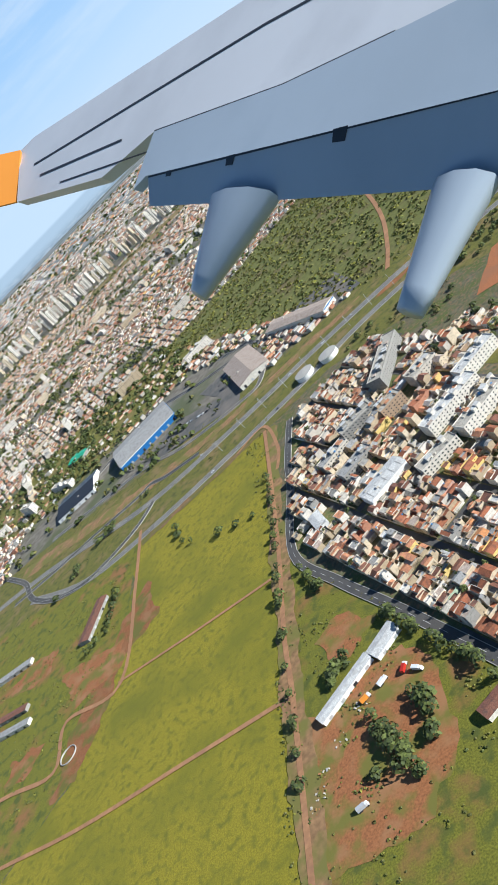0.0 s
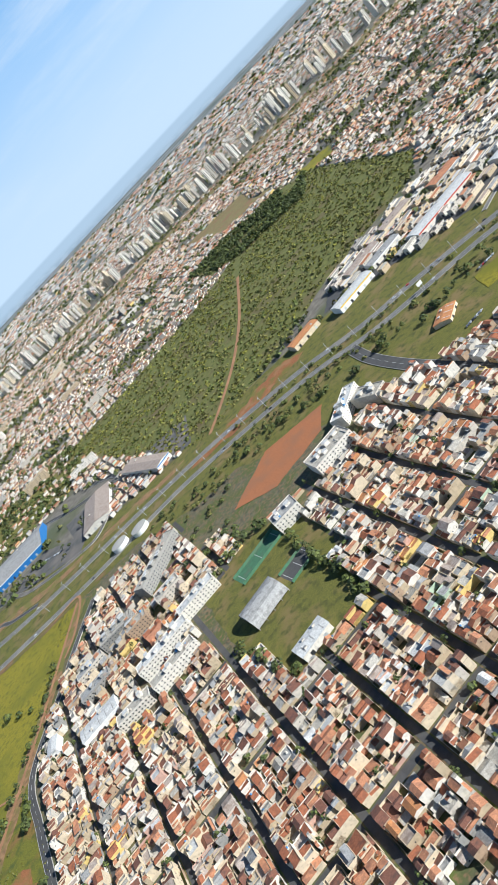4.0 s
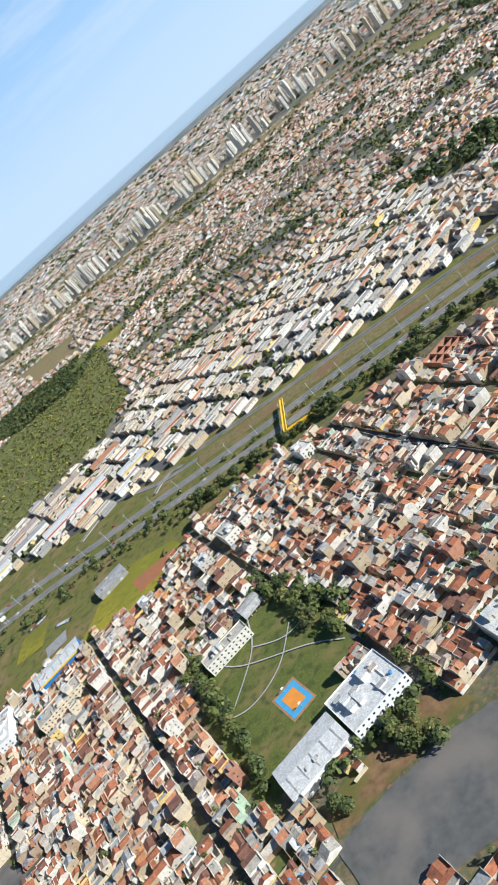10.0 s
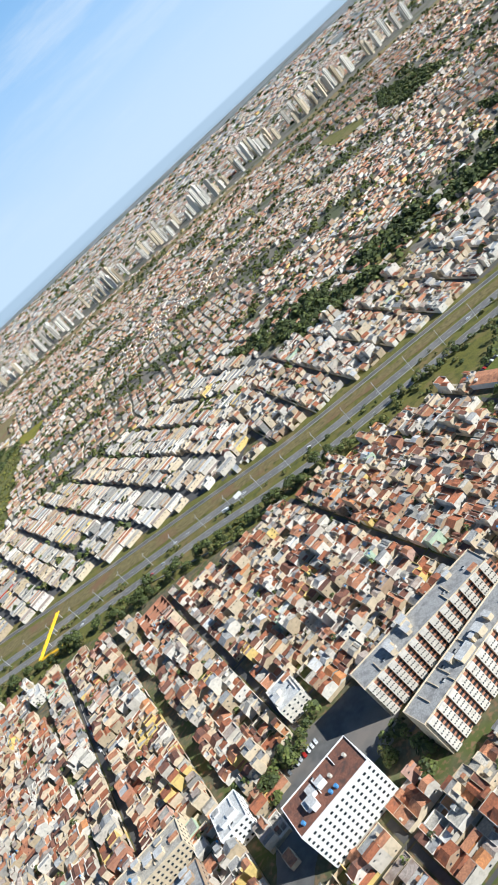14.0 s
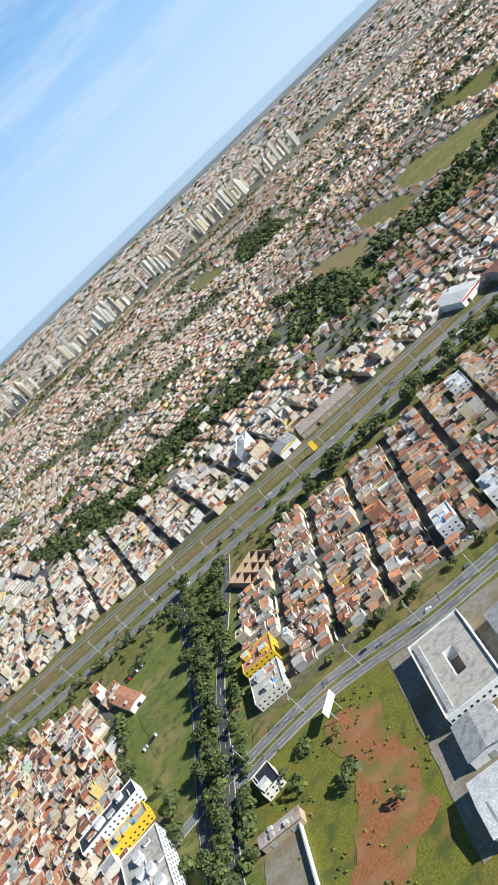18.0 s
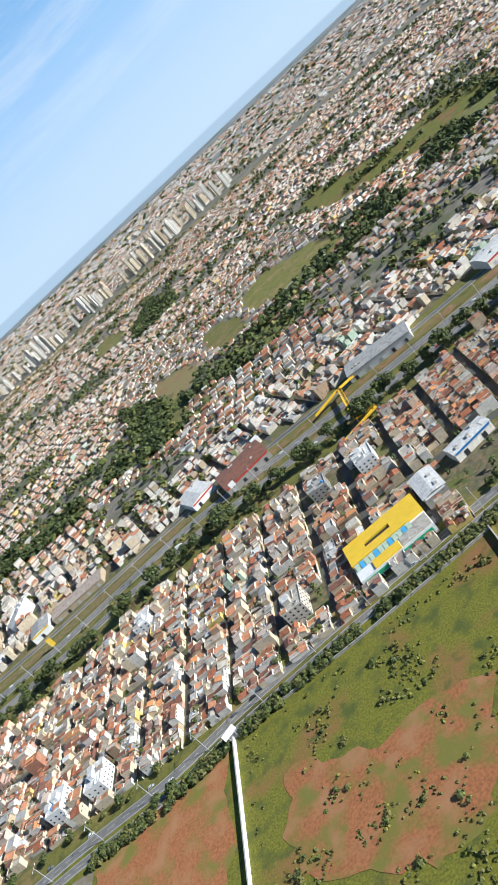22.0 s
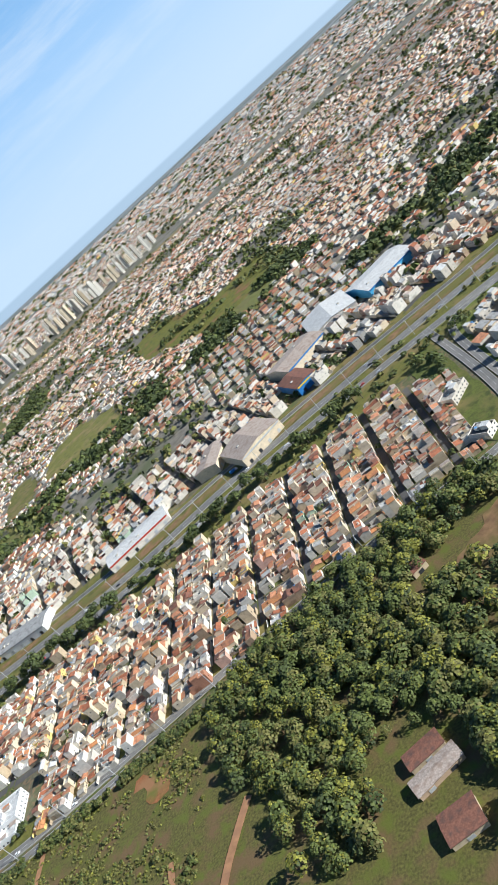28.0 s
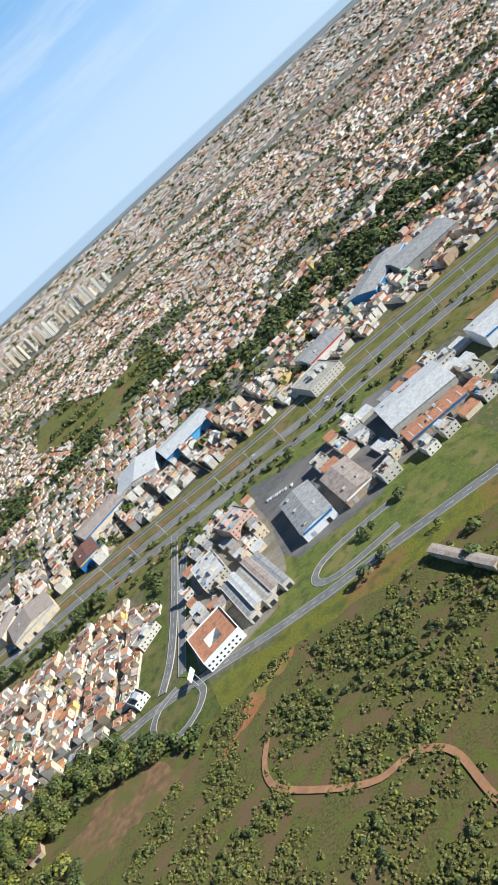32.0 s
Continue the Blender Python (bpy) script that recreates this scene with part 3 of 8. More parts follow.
def house(wall, roof, extra, back_wall, back_roof, w, d, storeys, style, wm, rm, fresh=None):
    """A narrow deep lot w x d: a front block, then wings, light wells and yards behind it; front to -y."""
    x0, x1 = -w / 2 + 0.04, w / 2 - 0.04
    y = -d / 2 + rng.choice((0.0, 0.0, 0.4, 1.8, 3.2))
    if y + d / 2 > 1.2:
        wall.box(x0, x1, -d / 2, -d / 2 + 0.15, 0, 2.3, wm)
        if rng.random() < 0.5:                 # a lean-to roof over the parked car
            roof.shed(x0 + 0.1, x0 + w * rng.uniform(0.5, 0.95), -d / 2 + 0.2, y, 2.4, 0.5, ROOFS[rng.choice((0, 1, 2, 3, 6))], 0.0)
    front, top = True, 0.0
    while y < d / 2 - 2.4:
        e = y + rng.uniform(4.2, 8.6)
        if d / 2 - e < 2.6:
            e = d / 2 - rng.choice((0.1, 0.1, 1.2))
        bw, br = (wall, roof) if front else (back_wall, back_roof)
        halves = ((x0, x1),)
        if w > 5.5 and rng.random() < (0.35 if front else 0.55):
            c = x0 + w * rng.uniform(0.36, 0.64)
            halves = ((x0, c), (c + 0.02, x1))
        for k, (a, b) in enumerate(halves):
            if not front and rng.random() < (0.30 if len(halves) > 1 else 0.12):
                if rng.random() < 0.4:         # paved yard behind the house
                    back_roof.box(a, b, y, e, 0, 0.12, ROOFS[4])
                continue
            st = storeys if front and k == 0 else max(1, storeys - rng.choice((0, 0, 1, 1, 2)))
            h = st * STOREY + rng.uniform(-0.5, 0.4)
            sty = style if front and k == 0 else rng.choice(("shed", "shed", "flat", "flat", "gable_x", "gable_y", "gable_y"))
            m2 = rm if rng.random() < 0.55 else ROOFS[rng.choice((0, 0, 1, 1, 2, 2, 3, 4, 6))]
            if sty == "flat" and m2 in ROOFS[:3]:
                m2 = ROOFS[rng.choice((3, 4, 4, 5, 6))]
            if fresh is not None:
                bw, br = Buf(), Buf()
                fresh += [("front_block" if front else "back_wing", bw), ("roof" if front else "wing_roof", br)]
            bay(bw, br, a, b, y, e - 0.03, h, st, sty, wm if rng.random() < 0.72 else WALLS[rng.choice((0, 0, 1, 2, 7))], m2)
            top = max(top, h)
        y = e + (rng.choice((0.0, 0.0, 1.4, 2.2)) if not front else rng.choice((0.0, 0.0, 0.0, 1.8)))
        front = False
    back_wall.box(x0, x0 + 0.15, 0, d / 2, 0, 2.6 + rng.choice((0, 0, 1.5)), wm)
    back_wall.box(x0, x1, d / 2 - 0.12, d / 2 - 0.01, 0, 2.5, WALLS[rng.choice((1, 2, 7))])
    if rng.random() < 0.3:                     # water tank on a little stand
        tx, ty = rng.uniform(x0 + 1, x1 - 1), rng.uniform(-d * 0.3, -d * 0.1)
        extra.box(tx - 0.6, tx + 0.6, ty - 0.6, ty + 0.6, 0.5, top + 1.0, wm)
        extra.cyl(tx, ty, top + 1.0, top + 1.8, 0.55, M_TANK if rng.random() < 0.3 else WALLS[7], 7, 0.6)


STYLES = ["gable_x", "gable_y", "shed", "flat"]
HOUSE_WORDS = {"gable_x": "pitched tile roof", "gable_y": "gabled tile roof", "shed": "single-slope roof", "flat": "flat roof terrace"}
WALL_WORDS = ["white", "cream", "beige", "grey", "tan", "yellow", "pink", "pale plaster", "bare brick", "pale green"]
house_things = [0]


def place_house(x, y, a, w, d, storeys, own, stock, weights=None, roofs=None):
    style = STYLES[pick((2.4, 3.6, 3.2, 2.0))]
    wi = pick(weights or (5, 7.5, 4.5, 1.0, 2.2, 0.9, 0.8, 2.6, 0.8, 0.2))
    rm = ROOFS[pick(roofs or (6, 4, 5, 1.5, 0.9, 0.5, 1.6, 1.2))] if style != "flat" else ROOFS[pick((0.6, 0.6, 0.6, 1.2, 4, 0.7, 1.6, 0.2))]
    if own:
        bufs, blocks = (Buf(), Buf(), Buf(), Buf(), Buf()), []
        house(*bufs, w, d, storeys, style, WALLS[wi], rm, blocks)
        ob = thing("town_house", f"{WALL_WORDS[wi]} {['one', 'two', 'three', 'four', 'five'][storeys - 1]}-storey town house with {HOUSE_WORDS[style]}", "house", pose(x, y, 0.1, 0, 0, math.degrees(a)), "terraced town houses")
        for nm, b in [*zip(("front_wall", "car_port", "water_tank", "yard_wall", "yard_paving"), bufs), *blocks]:
            if b.f:
                part(nm, b, ob)
        house_things[0] += 1
    else:
        for b in stock:
            b.at(x, y, 0.1, a)
        house(*stock, stock[0], stock[1], w, d, storeys, style, WALLS[wi], rm)


FOOT = []                                    # footprints of the larger buildings: x, y, cos, sin, half sizes


def taken(x, y, gap=3.0):
    for fx, fy, c, s, a, b in FOOT:
        dx, dy = x - fx, y - fy
        if abs(dx * c + dy * s) < a + gap and abs(dy * c - dx * s) < b + gap:
            return True
    return False


def rows_of_houses(poly, angle, own_zone=None, street=9.0, lot=8.0, lines=(), block=110.0, cross=9.0, origin=(0.0, 0.0), clear=(), storeys=(2, 5, 3, 0.5), skip=0.03, stock=None, weights=None, roofs=None, where=None):
    """Blocks of two rows of houses back to back between streets that run along the local y axis at the given lines."""
    a = radians(angle)
    ca, sa = math.cos(a), math.sin(a)
    loc = [((px - origin[0]) * ca + (py - origin[1]) * sa, -(px - origin[0]) * sa + (py - origin[1]) * ca) for px, py in poly]
    v0, v1 = min(p[1] for p in loc), max(p[1] for p in loc)
    streets = Buf()

    def there(u, v):
        return origin[0] + u * ca - v * sa, origin[1] + u * sa + v * ca

    def ok(u, v):
        x, y = there(u, v)
        return (where is None or where(x, y)) and inside(poly, [x], [y])[0] and not any(inside(q, [x], [y])[0] for q in clear)

    def paved(u0, u1, w0, w1, z):
        streets.face([(*there(u, w), z) for u, w in ((u0, w0), (u1, w0), (u1, w1), (u0, w1))], M_ASPHALT)

    for line, after in zip(lines[:-1], lines[1:]):
        v = v0
        h = street / 2 - 1.2
        while v < v1:                          # the street itself, in short lengths
            if ok(line, v + 5):
                paved(line - h, line + h, v, v + 10, 0.16)
            v += 10
        v = math.floor(v0 / (block + cross)) * (block + cross)
        while v < v1:                          # and the cross streets
            for k in range(5):
                u0 = line + street / 2 + k * (after - line - street) / 5
                if ok(u0 + 4, v - cross / 2):
                    paved(u0, u0 + (after - line - street) / 5, v - cross + 1.2, v - 1.2, 0.15)
            v += block + cross
        depth = (after - line - street) / 2
        for side in (0, 1):
            v = math.floor(v0 / (block + cross)) * (block + cross)
            while v < v1:
                end = v + block
                while v < end - 4:
                    w = lot * rng.uniform(0.7, 1.35)
                    if end - v - w < lot * 0.7:
                        w = end - v
                    vc = v + w / 2
                    u = line + street / 2 + depth * (0.5 + side)
                    x, y = there(u, vc)
                    v += w
                    if w < 2 * lot and ok(u, vc) and rng.random() > skip and not taken(x, y, 4.0):
                        st = 1 + pick(storeys)
                        own = own_zone is not None and own_zone(x, y) and house_things[0] < 300
                        place_house(x, y, a + (-math.pi / 2 if side == 0 else math.pi / 2) + rng.uniform(-0.015, 0.015), w, depth, st, own, stock, weights, roofs)
                v = end + cross
    tagged(part("street", streets), "narrow asphalt streets between house rows", "road", kind="structure")


def far_houses(name, label, xs, ys, ang, w, d, h, weights_w, weights_r):
    """Distant roofs by the thousand in one mesh: walls, gable ends and two slopes each."""
    n = len(xs)
    c, s = np.cos(ang), np.sin(ang)
    w, d = w / 2, d / 2
    rise = nrg.uniform(0.08, 0.36, n) * d
    loc = [(-w, -d, 0), (w, -d, 0), (w, d, 0), (-w, d, 0), (-w, -d, h), (w, -d, h), (w, d, h), (-w, d, h), (-w, 0 * d, h + rise), (w, 0 * d, h + rise)]
    v = np.stack([np.stack([xs + c * a - s * b, ys + s * a + c * b, z + 0 * xs], 1) for a, b, z in loc], 1).reshape(-1, 3)
    base = np.arange(n) * 10
    quads = np.array([(0, 1, 5, 4), (2, 3, 7, 6), (1, 2, 6, 5), (3, 0, 4, 7), (4, 5, 9, 8), (6, 7, 8, 9)])
    tris = np.array([(5, 6, 9), (7, 4, 8)])
    fq = (base[:, None, None] + quads).reshape(-1, 4)
    ft = (base[:, None, None] + tris).reshape(-1, 3)
    me = bpy.data.meshes.new(name)
    me.vertices.add(len(v))
    me.vertices.foreach_set("co", v.ravel())
    me.loops.add(fq.size + ft.size)
    me.loops.foreach_set("vertex_index", np.concatenate([fq.ravel(), ft.ravel()]))
    me.polygons.add(len(fq) + len(ft))
    me.polygons.foreach_set("loop_start", np.concatenate([np.arange(len(fq)) * 4, fq.size + np.arange(len(ft)) * 3]))
    me.polygons.foreach_set("loop_total", np.concatenate([np.full(len(fq), 4), np.full(len(ft), 3)]))
    for m in (*WALLS, *ROOFS):
        me.materials.append(m)
    ww = nrg.choice(len(WALLS), n, p=np.array(weights_w) / sum(weights_w))
    rr = len(WALLS) + nrg.choice(len(ROOFS), n, p=np.array(weights_r) / sum(weights_r))
    mq = np.stack([ww, ww, ww, ww, rr, rr], 1).ravel()
    mt = np.stack([ww, ww], 1).ravel()
    me.polygons.foreach_set("material_index", np.concatenate([mq, mt]))
    me.shade_flat()
    me.update()
    me.validate()
    return tagged(new(name, me), label, "houses", kind="stuff")


UNIT_WORDS = {ROOFS[3]: "narrow workshop unit with grey fibre-cement roof", ROOFS[5]: "narrow workshop unit with white sheet roof", ROOFS[4]: "narrow workshop unit with pale concrete-coloured roof", ROOFS[6]: "narrow workshop unit with rusty sheet roof", ROOFS[1]: "narrow workshop unit with clay-coloured roof"}

# ---- larger buildings ----
WINDOWS = {}


def window_mesh(w, h):
    """A recessed pane in a slim frame, facing -y."""
    if (w, h) not in WINDOWS:
        b = Buf()
        b.box(-w / 2, w / 2, -0.05, 0.02, 0, h, WALLS[7])
        b.box(-w / 2 + 0.12, w / 2 - 0.12, -0.08, -0.04, 0.12, h - 0.12, M_GLASS)
        WINDOWS[w, h] = b.mesh("window")
    return WINDOWS[w, h]


def footprint(x, y, a, w, d):
    FOOT.append((x, y, math.cos(radians(a)), math.sin(radians(a)), w / 2, d / 2))


def hall(name, x, y, a, w, d, h, wm, rm, label, category):
    """A low hall: walls, pitched sheet roof with ribs, skylights, doors."""
    footprint(x, y, a, w, d)
    g = random.Random(int(x * 7 + y))
    ob = thing(name, label, category, pose(x, y, 0.05, 0, 0, a))
    x0, x1, y0, y1 = -w / 2, w / 2, -d / 2, d / 2
    al = "x" if w >= d else "y"
    rise = min(w, d) * 0.5 * 0.14
    b = Buf()
    b.box(x0, x1, y0, y1, 0, h, wm)
    b.gable_ends(x0, x1, y0, y1, h, rise, wm, al)
    part("wall", b, ob)
    r = Buf()
    r.gable(x0, x1, y0, y1, h + 0.03, rise, rm, 0.5, al)
    n = int((w if al == "x" else d) / 4)
    part("roof", r, ob)
    plain = name in ("farm_shed", "field_shed", "farm_house", "long_house", "brown_roof_house")
    if y < 760 and al == "x" and not plain:                  # ridge lights across the nearer roofs
        for k in range(n // 2):
            t = Buf()
            xx = x0 + (k + 0.5) * w / (n // 2)
            t.solid([(xx - 0.4, y0 + 1, h + 0.3), (xx + 0.4, y0 + 1, h + 0.3), (xx + 0.4, -0.5, h + rise + 0.22), (xx - 0.4, -0.5, h + rise + 0.22)], [(0, 1, 2, 3)], ROOFS[3] if rm is ROOFS[5] else ROOFS[5])
            part("roof_light", t, ob)
    if max(w, d) > 24 and not plain:
        for k in range(2 + int(max(w, d) / 25) if y < 900 else 1):
            t = Buf()
            u, v = g.uniform(-0.4, 0.4) * w, g.choice((-0.25, 0.25)) * d
            if al == "y":
                u, v = g.choice((-0.25, 0.25)) * w, g.uniform(-0.4, 0.4) * d
            t.box(u - 1.2, u + 1.2, v - 1.2, v + 1.2, h, h + rise * 0.5 + g.uniform(0.7, 1.6), WALLS[7], ROOFS[5] if g.random() < 0.5 else ROOFS[3])
            part("roof_vent", t, ob)
    for k in range(max(1, int(w / 12))):
        t = Buf()
        u = x0 + (k + 0.5) * w / max(1, int(w / 12))
        t.box(u - 1.6, u + 1.6, y0 - 0.2, y0 - 0.05, 0, min(4.0, h * 0.6), M_DARK if g.random() < 0.5 else M_STEEL)
        part("loading_door", t, ob)
    if h >= 7 and g.random() < 0.7:
        t = Buf()
        t.box(x0 + 1, x1 - 1, y0 - 0.35, y0 - 0.1, h - 1.6, h - 0.3, g.choice((M_WHITE, M_BLUE, M_RED, M_YELLOW, M_STEEL)))
        part("fascia", t, ob)
    return ob


def unit_shape(b, r, w, d, h, wm, rm):
    b.box(-w / 2, w / 2, -d / 2, d / 2, 0, h, wm)
    b.box(-1.8, 1.8, -d / 2 - 0.1, -d / 2, 0, min(3.6, h - 0.4), M_DARK)
    windows_side(b, -d / 2 + 1, d / 2 - 1, w / 2, 1, h - 2.9, 1, 4.0, 1.4, 0.8)
    if rng.random() < 0.35:                    # flat deck with a roof box
        parapet(b, -w / 2, w / 2, -d / 2, d / 2, h, wm, rng.uniform(0.5, 1.2), 0.25)
        r.box(-w / 2 + 0.25, w / 2 - 0.25, -d / 2 + 0.25, d / 2 - 0.25, h, h + 0.06, rm)
        v = rng.uniform(-0.3, 0.2) * d
        b.box(-w * 0.3, w * 0.2, v, v + 4, h, h + 2.6, wm, ROOFS[3])
    else:
        b.box(-w / 2 - 0.02, -w / 2 + 0.3, -d / 2, d / 2, h, h + w * 0.11, wm)
        b.gable_ends(-w / 2, w / 2, -d / 2, d / 2, h, w * 0.09, wm, "y")
        r.gable(-w / 2 + 0.3, w / 2, -d / 2, d / 2, h + 0.03, w * 0.09, rm, 0.1, "y")


def unit(x, y, a, w, d, h, wm, rm):
    """A narrow workshop unit of the trading estate."""
    footprint(x, y, a, w, d)
    ob = thing("workshop_unit", UNIT_WORDS[rm], "workshop", pose(x, y, 0.05, 0, 0, a), "workshop units of the trading estate")
    b, r = Buf(), Buf()
    unit_shape(b, r, w, d, h, wm, rm)
    part("wall", b, ob)
    part("roof", r, ob)


def strip_hall(name, x, y, a, w, d, h, n, label, category):
    """Parallel long bays with alternating sheet roofs behind one wall."""
    footprint(x, y, a, w, d)
    ob = thing(name, label, category, pose(x, y, 0.05, 0, 0, a))
    g = random.Random(int(x + y))
    for k in range(n):
        u0, u1 = -w / 2 + k * w / n, -w / 2 + (k + 1) * w / n - 0.1
        e0, e1 = -d / 2 + g.uniform(0, 5), d / 2 - g.uniform(0, 6)
        hh = h + g.uniform(-1.2, 0.8)
        b = Buf()
        b.box(u0, u1, e0, e1, 0, hh, WALLS[g.choice((0, 7, 1))])
        b.box(u0, u0 + 0.3, e0, e1, hh, hh + 1.0, WALLS[0])
        b.box(u0 + 1.5, u1 - 1.5, e0 - 0.1, e0, 0, 3.4, M_DARK)
        part("bay", b, ob)
        r = Buf()
        r.gable(u0 + 0.3, u1, e0, e1, hh + 0.03, (u1 - u0) * 0.07, ROOFS[(3, 5, 4, 6, 3)[k % 5]], 0.0, "y")
        part("roof", r, ob)


def colour_store(x, y, a, w, d, h):
    """A big store: yellow roof deck with a long sunken strip, white walls, glazed front with a green-blue band."""
    footprint(x, y, a, w, d)
    ob = thing("yellow_roof_store", "large store with bright yellow roof and glazed front", "store", pose(x, y, 0.05, 0, 0, a))
    x0, x1, y0, y1 = -w / 2, w / 2, -d / 2, d / 2
    b = Buf()
    b.box(x0, x1, y0, y1, 0, h, M_WHITE)
    part("wall", b, ob)
    c0, c1 = y0 + d * 0.62, y0 + d * 0.74
    for nm, q in (("roof", (x0 - 0.4, x1 + 0.4, y0 + d * 0.42, c0)), ("roof", (x0 - 0.4, x1 + 0.4, c1, y1 + 0.4)), ("roof", (x0 - 0.4, x0 + w * 0.24, c0, c1)), ("roof", (x1 - w * 0.40, x1 + 0.4, c0, c1))):
        r = Buf()
        r.box(*q, h, h + 1.3, M_YELLOW)
        part(nm, r, ob)
    r = Buf()                                  # slot floor painted dark, the sunken court's shade put into its colour
    r.box(x0 + w * 0.24, x1 - w * 0.40, c0, c1, h - 0.1, h + 0.1, M_DARK)
    part("roof_slot", r, ob, "dark sunken slot in the yellow roof")
    r = Buf()
    r.box(x0 + w * 0.22, x0 + w * 0.58, y0 + 0.4, y0 + d * 0.22, h, h + 0.9, M_YELLOW)
    part("front_roof", r, ob, "lower yellow roof strip")
    r = Buf()
    r.box(x0 + w * 0.60, x1 - 0.4, y0 + 0.4, y0 + d * 0.36, h, h + 0.4, WALLS[1], ROOFS[4])
    part("terrace", r, ob, "pale roof terrace")
    for k in range(12):
        r = Buf()
        u = x0 + w * (0.02 + 0.066 * k)
        r.shed(u, u + w * 0.058, y0 + d * 0.25, y0 + d * 0.40, h + 0.3, 0.9, M_CYAN if k % 3 == 1 else WALLS[9], 0.0)
        part("roof_light", r, ob, "pale green glazed roof bay")
    r = Buf()
    r.box(x0 + 2, x1 - 2, y0 - 0.3, y0 - 0.05, h * 0.45, h * 0.8, M_GREENP)
    part("sign_band", r, ob, "green band across the front")
    for k in range(9):
        r = Buf()
        u = x0 + 2 + k * (w - 4) / 9
        r.box(u, u + (w - 4) / 9 - 0.4, y0 - 0.15, y0 - 0.04, 0.3, h * 0.4, M_GLASS)
        part("shop_window", r, ob)
    return ob


def court_hall(name, x, y, a, w, d, h, cx, cy, cw, cd, label, category, rm=ROOFS[4]):
    """A flat-roofed hall round a small open court, with raised roof strips, parapet and strip windows."""
    footprint(x, y, a, w, d)
    ob = thing(name, label, category, pose(x, y, 0.05, 0, 0, a))
    x0, x1, y0, y1 = -w / 2, w / 2, -d / 2, d / 2
    for bx in ((x0, cx - cw / 2, y0, y1), (cx + cw / 2, x1, y0, y1), (cx - cw / 2, cx + cw / 2, y0, cy - cd / 2), (cx - cw / 2, cx + cw / 2, cy + cd / 2, y1)):
        b = Buf()
        b.box(*bx, 0, h, M_WHITE, rm)
        part("wing", b, ob)
    b = Buf()
    parapet(b, x0 - 0.05, x1 + 0.05, y0 - 0.05, y1 + 0.05, h, M_WHITE, 1.0, 0.4)
    part("parapet", b, ob)
    for k in range(3):
        b = Buf()
        u = x0 + w * (0.12 + 0.3 * k)
        if abs(u - cx) > cw:
            b.box(u - w * 0.05, u + w * 0.05, y0 + 3, y1 - 3, h, h + 0.9, ROOFS[5], ROOFS[3])
            part("roof_strip", b, ob)
    win = window_mesh(1.7, 1.4)
    for z in (1.2, 4.4):
        for i in range(int(w / 3.4)):
            part("window", win, ob, matrix=pose(x0 + (i + 0.5) * 3.4, y0, z))
        for i in range(int(d / 4.2)):
            part("window", win, ob, matrix=pose(x1, y0 + (i + 0.5) * 4.2, z, 0, 0, 90))


